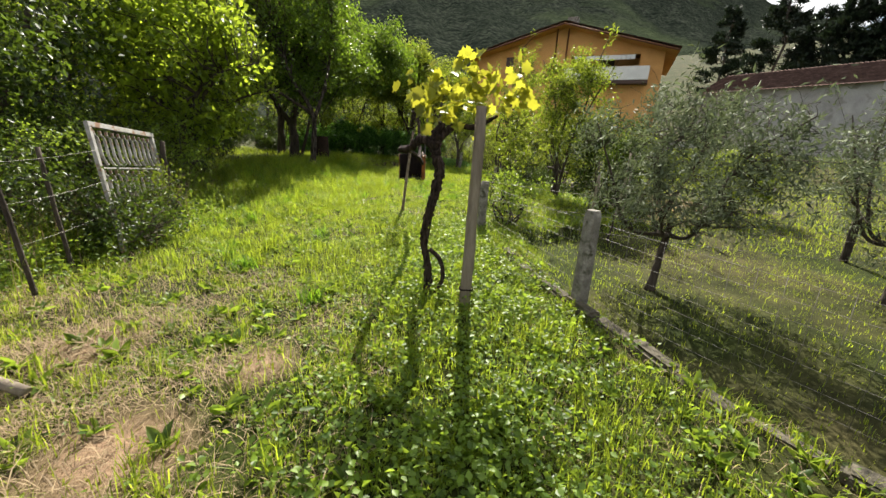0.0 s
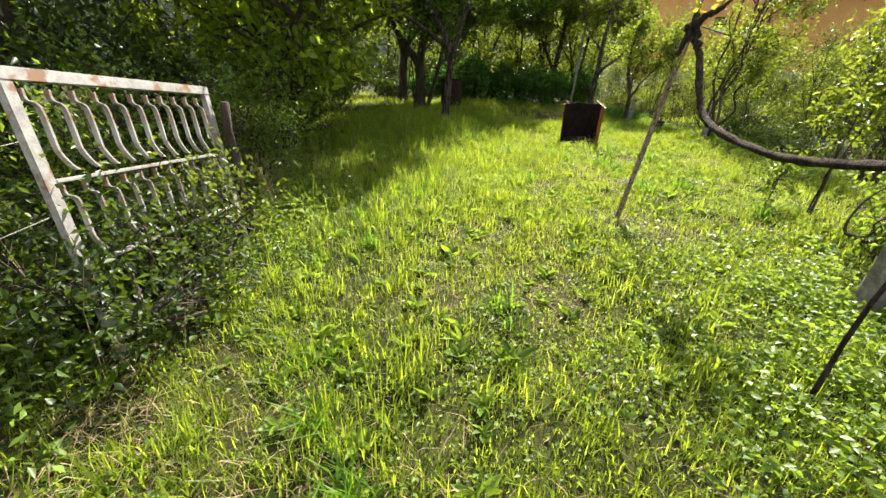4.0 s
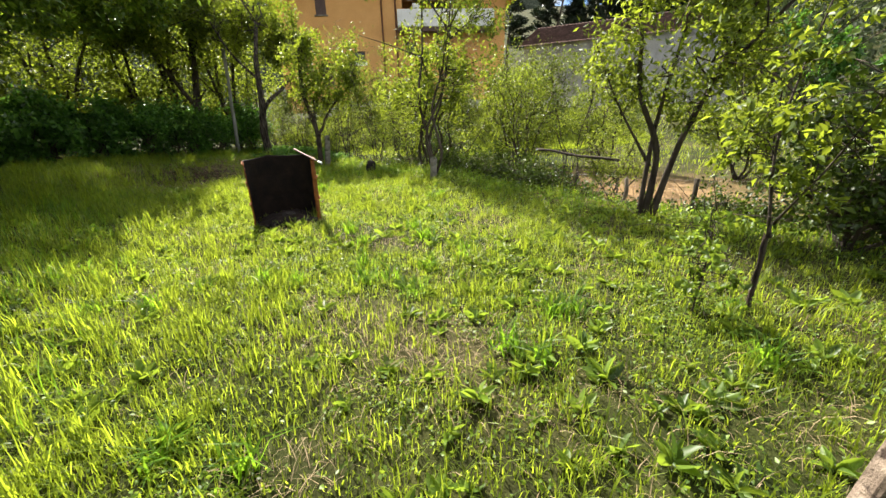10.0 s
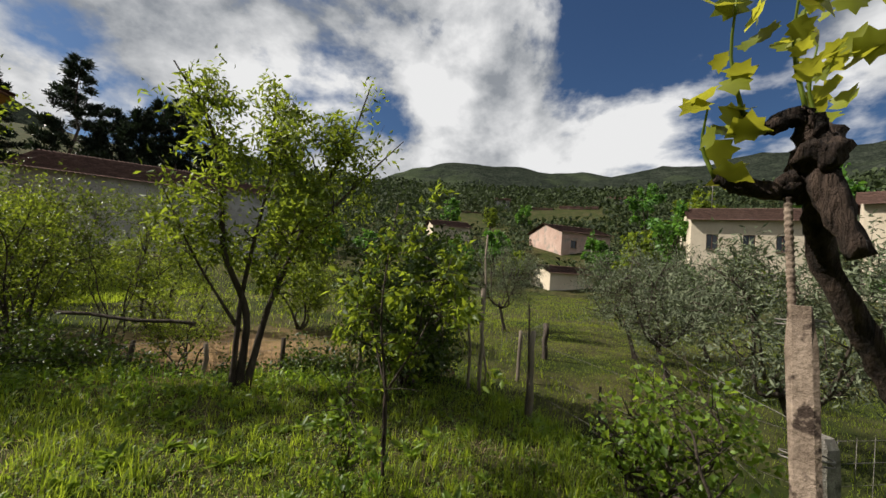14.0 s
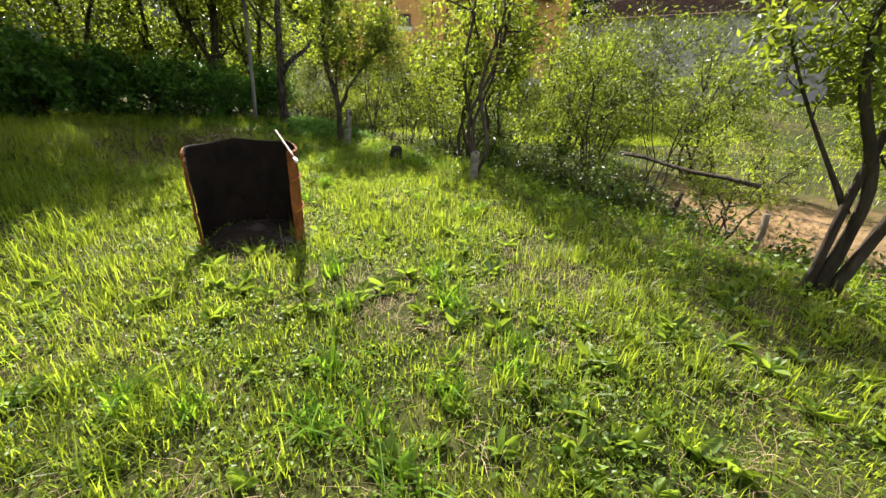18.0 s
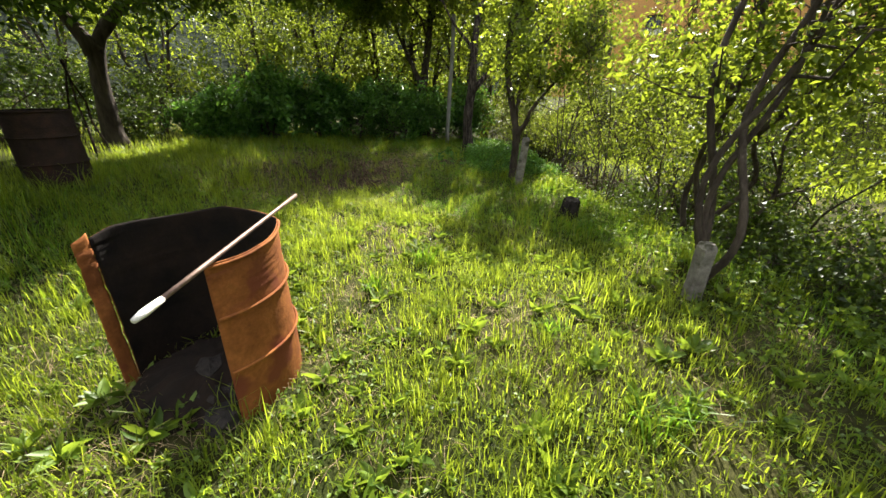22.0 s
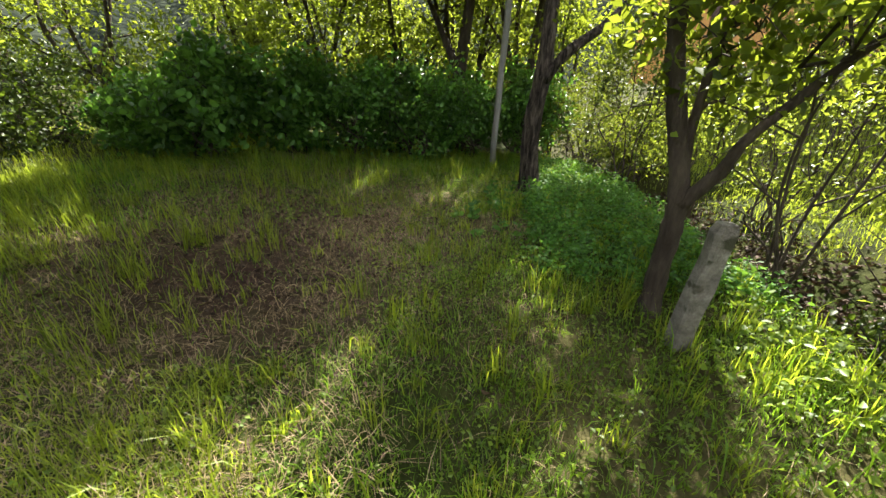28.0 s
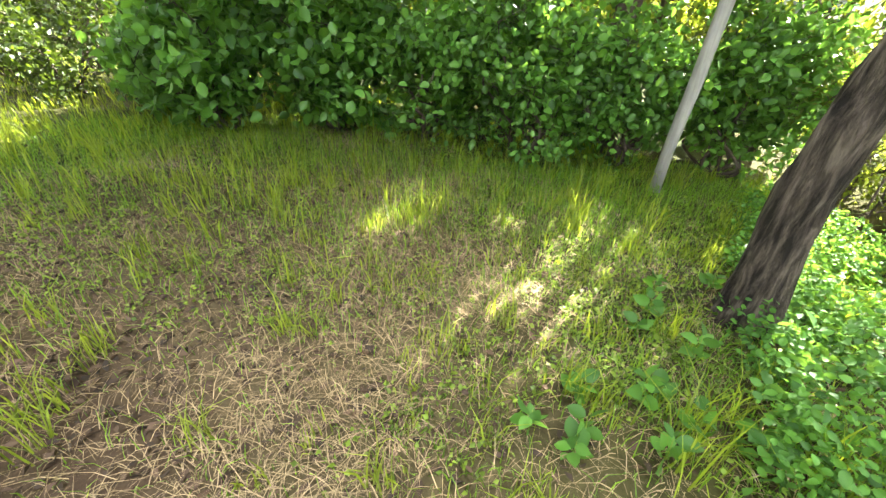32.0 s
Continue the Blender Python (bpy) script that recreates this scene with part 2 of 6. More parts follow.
OLD_WOOD = surface("old_wood", [(0.3, (0.14, 0.11, 0.085)), (0.7, (0.32, 0.27, 0.21))], 7, 50, 0.9, bump=0.9, depth=0.008, stretch=(1, 1, 0.12))
RED_POST = surface("weathered_post", [(0.3, (0.10, 0.07, 0.052)), (0.7, (0.36, 0.28, 0.22))], 14, 90, 0.9, bump=0.9, depth=0.006, spots=(30, (0.05, 0.035, 0.028)))
RUST = surface("rust", [(0.25, (0.11, 0.035, 0.012)), (0.5, (0.24, 0.082, 0.022)), (0.75, (0.40, 0.155, 0.042))], 5, 55, 0.85, 0.15, bump=0.6, depth=0.004, spots=(4, (0.16, 0.045, 0.02)))
# an old drum's dark rust, deepened further: the shade is put into the colour
RUST_DARK_SHADED = surface("dark_shaded_rust", [(0.25, (0.016, 0.011, 0.009)), (0.5, (0.032, 0.02, 0.015)), (0.75, (0.06, 0.03, 0.019))], 5, 55, 0.9, 0.1, bump=0.6, depth=0.004)
PALE_GREY = surface("bleached_grey", [(0.3, (0.13, 0.125, 0.115)), (0.7, (0.30, 0.29, 0.275))], 5, 60, 0.6, bump=0.3, depth=0.002, stretch=(1, 1, 0.1))
SOOT = surface("soot", [(0.3, (0.005, 0.004, 0.0035)), (0.7, (0.02, 0.012, 0.008))], 6, 50, 0.95)
CHAR = surface("charred_wood", [(0.3, (0.01, 0.009, 0.009)), (0.7, (0.06, 0.05, 0.045))], 12, 60, 0.95, bump=1.0, depth=0.015)
ROD_METAL = surface("rusty_rod", [(0.3, (0.11, 0.06, 0.045)), (0.7, (0.28, 0.19, 0.15))], 20, 90, 0.55, 0.4, bump=0.4, depth=0.002)
PALE_TIP = surface("pale_paint", [(0.3, (0.72, 0.68, 0.63)), (0.7, (0.85, 0.82, 0.78))], 30, 90, 0.6, bump=0.2, depth=0.001)
GATE_PAINT = surface("old_white_paint", [(0.3, (0.24, 0.225, 0.21)), (0.7, (0.46, 0.44, 0.42))], 14, 80, 0.6, bump=0.3, depth=0.002, spots=(9, (0.22, 0.12, 0.07)))
WIRE = surface("zinc_wire", [(0.3, (0.10, 0.085, 0.075)), (0.7, (0.28, 0.26, 0.24))], 30, 90, 0.6, 0.5, bump=0.1, depth=0.001)
STONE = surface("field_stone", [(0.3, (0.08, 0.07, 0.055)), (0.7, (0.27, 0.235, 0.19))], 5, 50, 0.95, bump=1.0, depth=0.012)
KERB = surface("mossy_kerb", [(0.3, (0.05, 0.045, 0.03)), (0.7, (0.19, 0.165, 0.125))], 7, 60, 0.95, bump=1.0, depth=0.012, spots=(6, (0.03, 0.045, 0.012)))
PLASTER_ORANGE = surface("orange_plaster", [(0.3, (0.56, 0.29, 0.10)), (0.7, (0.70, 0.39, 0.15))], 0.7, 25, 0.95, bump=0.25, depth=0.006)
PLASTER_GREY = surface("grey_plaster", [(0.3, (0.30, 0.29, 0.28)), (0.7, (0.50, 0.49, 0.47))], 0.9, 20, 0.95, bump=0.4, depth=0.008, spots=(1.3, (0.24, 0.23, 0.21)))
PLASTER_PINK = surface("pink_plaster", [(0.3, (0.40, 0.27, 0.22)), (0.7, (0.58, 0.42, 0.35))], 0.6, 20, 0.95, bump=0.3, depth=0.008, spots=(1.1, (0.32, 0.27, 0.23)))
PLASTER_CREAM = surface("cream_plaster", [(0.3, (0.55, 0.46, 0.35)), (0.7, (0.72, 0.63, 0.50))], 0.6, 20, 0.95, bump=0.3, depth=0.008)
TILE = surface("clay_tile", [(0.25, (0.05, 0.035, 0.032)), (0.5, (0.13, 0.075, 0.06)), (0.75, (0.24, 0.16, 0.13))], 2.2, 14, 0.95, bump=0.6, depth=0.02)
DARK_PAINT = surface("brown_shutter_paint", [(0.3, (0.045, 0.022, 0.015)), (0.7, (0.085, 0.04, 0.028))], 5, 40, 0.6, bump=0.2, depth=0.003)
PIPE = surface("copper_pipe", [(0.3, (0.12, 0.045, 0.025)), (0.7, (0.2, 0.085, 0.05))], 4, 30, 0.5, 0.5, bump=0.2, depth=0.002)
WHITE = surface("white_paint", [(0.3, (0.68, 0.67, 0.65)), (0.7, (0.80, 0.79, 0.77))], 2, 40, 0.8, bump=0.2, depth=0.002)


def glass_material():
    m, nt, bsdf, _ = nodes_of("window_glass")
    bsdf.inputs["Base Color"].default_value = (0.03, 0.035, 0.04, 1)
    bsdf.inputs["Roughness"].default_value = 0.06
    bsdf.inputs["Specular IOR Level"].default_value = 0.6
    return m


GLASS = glass_material()


def mountain_material():
    m, nt, bsdf, _ = nodes_of("wooded_slope")
    a, b, c = noise_of(nt, 0.004, 6), noise_of(nt, 0.03, 6, 0.7), noise_of(nt, 0.05, 8, 0.85)
    co = nt.nodes.new("ShaderNodeTexCoord")
    # one cell per tree crown; the shade between crowns is painted as dark edges
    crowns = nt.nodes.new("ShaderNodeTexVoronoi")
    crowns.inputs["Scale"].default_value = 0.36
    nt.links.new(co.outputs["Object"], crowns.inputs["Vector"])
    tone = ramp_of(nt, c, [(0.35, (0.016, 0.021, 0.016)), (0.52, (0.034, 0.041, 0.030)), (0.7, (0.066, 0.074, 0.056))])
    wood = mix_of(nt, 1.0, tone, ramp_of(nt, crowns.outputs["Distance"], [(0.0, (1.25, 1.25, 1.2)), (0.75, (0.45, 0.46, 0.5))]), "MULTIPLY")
    meadow = ramp_of(nt, b, [(0.3, (0.04, 0.055, 0.03)), (0.7, (0.075, 0.095, 0.045))])
    col = mix_of(nt, ramp_of(nt, a, [(0.58, (0, 0, 0)), (0.68, (0.8, 0.8, 0.8))]), wood, meadow)
    nt.links.new(col, bsdf.inputs["Base Color"])
    bsdf.inputs["Roughness"].default_value = 1.0
    bsdf.inputs["Specular IOR Level"].default_value = 0.0
    inv = nt.nodes.new("ShaderNodeMath")
    inv.operation = "SUBTRACT"
    inv.inputs[0].default_value = 1.0
    nt.links.new(crowns.outputs["Distance"], inv.inputs[1])
    bump_of(nt, bsdf, inv.outputs[0], 1.0, 1.0)
    return m


MOUNTAIN = mountain_material()


# ---- mesh builders ----
def arrays_mesh(name, verts, faces):
    """A mesh from an (n, 3) array of corners and an (m, k) array of faces."""
    me = bpy.data.meshes.new(name)
    verts, faces = np.asarray(verts, np.float32), np.asarray(faces, np.int32)
    k = faces.shape[1]
    me.vertices.add(len(verts))
    me.vertices.foreach_set("co", verts.ravel())
    me.loops.add(faces.size)
    me.loops.foreach_set("vertex_index", faces.ravel())
    me.polygons.add(len(faces))
    me.polygons.foreach_set("loop_start", np.arange(0, faces.size, k, dtype=np.int32))
    me.update(calc_edges=True)
    return me


def put(name, me, material, parent=None, label="", smooth=False):
    me.materials.append(material)
    if smooth:
        me.polygons.foreach_set("use_smooth", np.ones(len(me.polygons), bool))
    ob = new(name, me)
    ob.parent = parent
    if label:
        tagged(ob, label)
    return ob


def part(name, bm, material, parent=None, label="", smooth=False):
    me = bpy.data.meshes.new(name)
    bm.to_mesh(me)
    bm.free()
    return put(name, me, material, parent, label, smooth)


def thing(name, x, y, z, label, category, group="", kind="", rz=0):
    ob = new(name)
    ob.matrix_basis = pose(x, y, z, 0, 0, rz)
    return tagged(ob, label, category, group, kind)


def box_bm(x0, x1, y0, y1, z0, z1, bevel=0.0):
    bm = bmesh.new()
    bmesh.ops.create_cube(bm, size=1)
    bmesh.ops.transform(bm, verts=bm.verts, matrix=Matrix.Translation(((x0 + x1) / 2, (y0 + y1) / 2, (z0 + z1) / 2)) @ Matrix.Diagonal((x1 - x0, y1 - y0, z1 - z0, 1)))
    if bevel:
        bmesh.ops.bevel(bm, geom=bm.edges[:], offset=bevel, segments=2, affect="EDGES")
    return bm


def tube_arrays(path, radii, sides=7, rng=None, rough=0.0):
    """Corners and faces of a round limb along a path, closed at both ends."""
    p, r = np.asarray(path, float), np.asarray(radii, float)
    n = len(p)
    tang = np.gradient(p, axis=0)
    tang /= np.linalg.norm(tang, axis=1)[:, None] + 1e-9
    ref = np.array((0.31, 0.95, 0.05)) if abs(tang[0, 2]) > 0.6 else np.array((0.1, 0.05, 1.0))
    u = np.cross(tang, ref)
    u /= np.linalg.norm(u, axis=1)[:, None] + 1e-9
    v = np.cross(tang, u)
    a = np.linspace(0, 2 * math.pi, sides, endpoint=False)
    rr = r[:, None] * (1 + (rng.normal(0, rough, (n, sides)) if rng is not None and rough else 0))
    ring = p[:, None, :] + rr[:, :, None] * (np.cos(a)[None, :, None] * u[:, None, :] + np.sin(a)[None, :, None] * v[:, None, :])
    verts = np.concatenate([ring.reshape(-1, 3), p[:1], p[-1:]])
    i, j = np.meshgrid(np.arange(n - 1), np.arange(sides), indexing="ij")
    k = (j + 1) % sides
    q = np.stack([i * sides + j, i * sides + k, (i + 1) * sides + k, (i + 1) * sides + j], -1).reshape(-1, 4)
    jj = np.arange(sides)
    kk = (jj + 1) % sides
    e = n * sides
    cap0 = np.stack([kk, jj, np.full(sides, e), np.full(sides, e)], 1)
    cap1 = np.stack([(n - 1) * sides + jj, (n - 1) * sides + kk, np.full(sides, e + 1), np.full(sides, e + 1)], 1)
    tris = np.concatenate([q[:, [0, 1, 2]], q[:, [0, 2, 3]], cap0[:, :3], cap1[:, :3]])
    return verts, tris


class Heap:
    """Collects corners and faces of many pieces for one mesh."""

    def __init__(self):
        self.v, self.f, self.n = [], [], 0

    def add(self, verts, faces):
        self.v.append(verts)
        self.f.append(np.asarray(faces) + self.n)
        self.n += len(verts)

    def mesh(self, name):
        return arrays_mesh(name, np.concatenate(self.v), np.concatenate(self.f))


def bend(points, steps=4):
    """A smooth curve through the points."""
    p = [Vector(q) for q in points]
    p = [p[0] * 2 - p[1]] + p + [p[-1] * 2 - p[-2]]
    out = []
    for a, b, c, d in zip(p, p[1:], p[2:], p[3:]):
        for s in range(steps):
            t = s / steps
            out.append(0.5 * ((2 * b) + (c - a) * t + (2 * a - 5 * b + 4 * c - d) * t * t + (3 * b - a - 3 * c + d) * t ** 3))
    out.append(p[-2])
    return np.array([tuple(q) for q in out])


def leaves_arrays(at, way, size, wide, rng, fold=0.25, rich=False):
    """A leaf at each place: it points along its way, its face turned at random, folded along the midrib."""
    n = len(at)
    d = way / (np.linalg.norm(way, axis=1)[:, None] + 1e-9)
    ref = rng.normal(size=(n, 3)) + np.array((0, 0, 0.8))
    s = np.cross(d, ref)
    s /= np.linalg.norm(s, axis=1)[:, None] + 1e-9
    up = np.cross(s, d)
    L = (size * rng.uniform(0.65, 1.25, n))[:, None]
    W = L * wide
    curl = rng.uniform(-0.25, 0.1, n)[:, None]
    if not rich:
        b, t = at, at + d * L + up * L * curl
        m = at + d * L * 0.45
        l, r = m + s * W * 0.5 + up * W * fold, m - s * W * 0.5 + up * W * fold
        verts = np.stack([b, l, t, r], 1).reshape(-1, 3)
        o = np.arange(n)[:, None] * 4
        return verts, np.concatenate([o + np.array([[0, 2, 1]]), o + np.array([[0, 3, 2]])])
    cols = [at, at + d * L * 0.5 + up * L * curl * 0.3, at + d * L + up * L * curl]
    side = [(0.16, 0.66), (0.42, 1.0), (0.74, 0.72)]
    for sg in (1, -1):
        for along, w in side:
            cols.append(at + d * L * along + s * sg * W * 0.5 * w + up * (W * fold * w + L * curl * along * 0.6))
    verts = np.stack(cols, 1).reshape(-1, 3)
    o = np.arange(n)[:, None] * 9
    f = [(0, 1, 3), (3, 1, 4), (4, 1, 5), (5, 1, 2), (0, 6, 1), (6, 7, 1), (7, 8, 1), (8, 2, 1)]
    return verts, np.concatenate([o + np.array([q]) for q in f])


def blades_arrays(at, height, wide, rng, lean=0.45):
    n = len(at)
    a = rng.uniform(0, 2 * math.pi, n)
    s = np.stack([np.cos(a), np.sin(a), 0 * a], 1)
    b = a + rng.normal(math.pi / 2, 0.5, n)
    out = np.stack([np.cos(b), np.sin(b), 0 * b], 1)
    h = height[:, None] if isinstance(height, np.ndarray) else height
    k = np.abs(rng.normal(lean, 0.3, n))[:, None]
    w = (wide * rng.uniform(0.6, 1.3, n))[:, None]
    z = np.array((0, 0, 1.0))
    mid = at + z * h * 0.55 + out * h * k * 0.28
    tip = at + z * h * (1 - 0.3 * np.minimum(k, 1.5)) + out * h * k
    verts = np.stack([at - s * w, at + s * w, mid - s * w * 0.8, mid + s * w * 0.8, tip], 1).reshape(-1, 3)
    o = np.arange(n)[:, None] * 5
    return verts, np.concatenate([o + np.array([[0, 1, 3]]), o + np.array([[0, 3, 2]]), o + np.array([[2, 3, 4]])])


# ---- the lie of the land ----
EDGE_Y = np.array([-6.0, 0.1, 1.5, 3.0, 5.0, 5.8, 6.5, 7.0, 8.5, 9.9, 11.4, 12.6, 14.1, 15.3, 16.2, 17.7, 18.5, 19.8, 20.5, 21.6, 24.0, 40.0])
EDGE_X = np.array([5.8, 3.8, 3.15, 2.7, 2.9, 4.4, 5.6, 5.9, 5.5, 4.95, 4.75, 4.45, 4.1, 3.7, 3.3, 2.9, 2.6, 2.3, 2.0, 1.6, 0.8, -4.0])
MOUND = [(-1.0, 19.5, 3.2, 0.1), (3.4, 13.0, 1.2, 0.1), (1.9, 19.0, 1.4, 0.08)]


def height_at(x, y):
    x, y = np.asarray(x, float), np.asarray(y, float)
    z = 0.025 * np.sin(x * 2.1 + 0.6 * y) * np.cos(y * 1.7 - 0.4 * x) + 0.012 * np.sin(5.3 * x + 1.7) * np.sin(4.7 * y)
    for mx, my, mr, mh in MOUND:
        z = z + mh * np.exp(-((x - mx) ** 2 + (y - my) ** 2) / mr ** 2)
    rise = np.clip((-0.9 - x) / 2.3, 0, 1)
    z = z + 0.42 * rise * rise * (3 - 2 * rise) * np.interp(y, [6, 10, 17, 20.5], [0, 1, 0.8, 0.4])
    out = x - np.interp(y, EDGE_Y, EDGE_X)
    ditch = np.interp(y, [6.4, 7.6, 9, 14, 18, 30], [0.0, 0.5, 0.7, 0.75, 0.95, 1.0])
    fall = np.interp(out, [0, 0.2, 0.5, 1.2, 2.6], [0, 0.6, 1.0, 0.9, 0.25])
    z = z - ditch * fall
    low = np.interp(y, [-6, 4.5, 6.5, 8], [0.22, 0.22, 0.1, 0.0])
    z = z - low * np.interp(out, [-0.05, 0.25], [0, 1])
    s = np.clip((0.4067 * x + 0.9135 * (y - 6) - 15.5) / 8.5, 0, 1)
    z = z + 1.55 * s * s * (3 - 2 * s) * np.interp(x, [2.5, 6.5], [0, 1])
    far = np.hypot(x, y - 8)
    return z * np.interp(far, [30, 60], [1, 0]) + np.interp(far, [14, 30, 40, 56, 100, 140, 220], [0, -0.3, -0.3, 4.6, 14, 25, 45]) * np.interp(x, [2, 30], [0.0, 1])


def build_ground():
    def axis(lo, hi, step):
        fine = list(np.arange(lo, hi + 1e-6, step))
        d, a, b = step, lo, hi
        while b < 1500:
            d *= 1.35
            a, b = a - d, b + d
            fine = [a] + fine + [b]
        return np.array(fine)
    xs, ys = axis(-11, 12, 0.22), axis(-5, 27, 0.22)
    gx, gy = np.meshgrid(xs, ys, indexing="ij")
    v = np.stack([gx, gy, height_at(gx, gy)], -1).reshape(-1, 3)
    i, j = np.meshgrid(np.arange(len(xs) - 1), np.arange(len(ys) - 1), indexing="ij")
    m = len(ys)
    f = np.stack([i * m + j, (i + 1) * m + j, (i + 1) * m + j + 1, i * m + j + 1], -1).reshape(-1, 4)
    ob = put("ground", arrays_mesh("ground", v, f), EARTH, smooth=True)
    tagged(ob, "uneven garden soil with bare straw patches and a ditch", "ground", kind="structure")


build_ground()


def build_mountain():
    """Wooded slopes round the north and east, one sheet."""
    bear = np.radians(np.arange(-75, 176, 1.25))
    crest = np.interp(np.degrees(bear), [-75, -40, -10, 15, 25, 36, 46, 60, 76, 84, 93, 104, 112, 118, 130, 150, 175], [14, 22, 29, 27, 22, 15, 10, 8, 10.6, 14.4, 15.7, 14.6, 14.2, 14.6, 15.5, 15, 13])
    rad = np.array([70, 95, 130, 175, 230, 300, 380, 470, 560, 650, 760])
    rng = np.random.default_rng(4)
    b, r = np.meshgrid(bear, rad, indexing="ij")
    rise = np.interp(r, [95, 650, 760], [0.12, 1, 0.96])
    z = np.tan(np.radians(crest))[:, None] * r * (0.2 + 0.8 * rise) * np.interp(r, [95, 200], [0.25, 1]) - np.interp(r, [70, 95], [12, 0])
    z = z + 3.0 * np.sin(b * 37 + r * 0.02) + rng.normal(0, 1.2, z.shape) * np.interp(r, [95, 300], [0.3, 1])
    v = np.stack([r * np.sin(b), 7 + r * np.cos(b), z - 1], -1).reshape(-1, 3)
    m = len(rad)
    i, j = np.meshgrid(np.arange(len(bear) - 1), np.arange(m - 1), indexing="ij")
    f = np.stack([i * m + j, i * m + j + 1, (i + 1) * m + j + 1, (i + 1) * m + j], -1).reshape(-1, 4)
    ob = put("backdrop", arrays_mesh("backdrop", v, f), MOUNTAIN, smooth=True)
    tagged(ob, "wooded mountain slopes with pale meadows near the top", "mountain", kind="structure")


build_mountain()


# ---- plants ----
def limb_path(rng, a, b, wob=0.08, n=5):
    a, b = np.asarray(a, float), np.asarray(b, float)
    t = np.linspace(0, 1, n)[:, None]
    p = a + (b - a) * t
    p[1:-1] += rng.normal(0, wob * np.linalg.norm(b - a) / 2, (n - 2, 3))
    return p


def tree(name, x, y, stems, crown, leaves, leaf, wide, material, label, category="tree", bark=None, seed=1, twigs=60, reach=0.5, rich=False, group="", droop=0.1, first=0.3, spray=0.10, base_z=None, leafy_stems=True):
    """A tree: stems = list of (points above the base, foot radius, tip radius); crown = (centre above base, half widths) that draws the twigs."""
    rng = np.random.default_rng(seed)
    z0 = float(height_at(x, y)) - 0.03 if base_z is None else base_z
    root = thing(name, x, y, z0, label, category, group)
    wood = Heap()
    starts, start_r, tips = [], [], []
    for pts, r0, r1 in stems:
        p = bend(pts, 5)
        r = np.linspace(r0, r1, len(p)) * (1 + 0.5 * np.exp(-np.arange(len(p)) * 1.1))
        wood.add(*tube_arrays(p, r, 9 if r0 > 0.04 else 6, rng, 0.07))
        k0 = int(len(p) * first)
        if leafy_stems:
            tips.append(p[int(len(p) * 0.45):])
        for k in range(k0, len(p)):
            starts.append(p[k])
            start_r.append(np.linspace(r0, r1, len(p))[k])
    starts, start_r = np.array(starts), np.array(start_r)
    c, half = np.array(crown[0]), np.array(crown[1])
    for _ in range(twigs):
        g = rng.normal(size=3)
        g = g / np.linalg.norm(g) * rng.uniform(0.35, 1.0) ** 0.6
        goal = c + g * half
        dist = np.linalg.norm(starts - goal, axis=1) + 0.8 * np.maximum(0, starts[:, 2] - goal[2])
        k = rng.choice(np.argsort(dist)[:4])
        r = min(start_r[k] * 0.6, 0.004 + 0.012 * np.linalg.norm(goal - starts[k]))
        p = limb_path(rng, starts[k], goal, 0.2, 6)
        p[:, 2] += np.array([0, 0.06, 0.08, 0.06, 0.02, -droop]) * np.linalg.norm(goal - starts[k])
        wood.add(*tube_arrays(p, np.linspace(max(r, 0.004), 0.002, 6), 5 if r > 0.008 else 4))
        tips.append(p)
        for _ in range(2):
            k2 = rng.integers(2, 5)
            q = limb_path(rng, p[k2], p[k2] + rng.normal(0, reach * 0.35, 3) + (0, 0, 0.05), 0.12, 4)
            wood.add(*tube_arrays(q, np.linspace(0.0035, 0.0015, 4), 3))
            tips.append(q)
    put("trunk", wood.mesh("trunk"), bark or BARK, root, smooth=True)
    n = leaves
    long = np.array([np.linalg.norm(np.diff(p, axis=0), axis=1).sum() for p in tips])
    # leaves stand in bunches along the twigs
    heads = max(12, n // 20)
    head = rng.integers(0, heads, n)
    which = rng.choice(len(tips), heads, p=long / long.sum())[head]
    frac = np.clip(rng.uniform(0.25, 1.0, heads)[head] + rng.normal(0, 0.06, n), 0.05, 1.0)
    drift = rng.normal(0, spray * 0.6, (heads, 3))[head]
    at, way = np.empty((n, 3)), np.empty((n, 3))
    for i, p in enumerate(tips):
        m = which == i
        if not m.any():
            continue
        s = frac[m] * (len(p) - 1)
        a = np.minimum(s.astype(int), len(p) - 2)
        at[m] = p[a] + (p[a + 1] - p[a]) * (s - a)[:, None]
        way[m] = p[a + 1] - p[a]
    way /= np.linalg.norm(way, axis=1)[:, None] + 1e-9
    at = at + drift + rng.normal(0, spray * 0.75, (n, 3))
    way = way * 0.5 + rng.normal(0, 0.7, (n, 3)) + (0, 0, -0.25)
    v, f = leaves_arrays(at, way, leaf, wide, rng, rich=rich)
    v[:, 2] = np.maximum(v[:, 2], 0.02)
    put("crown", arrays_mesh("crown", v, f), material, root)
    return root


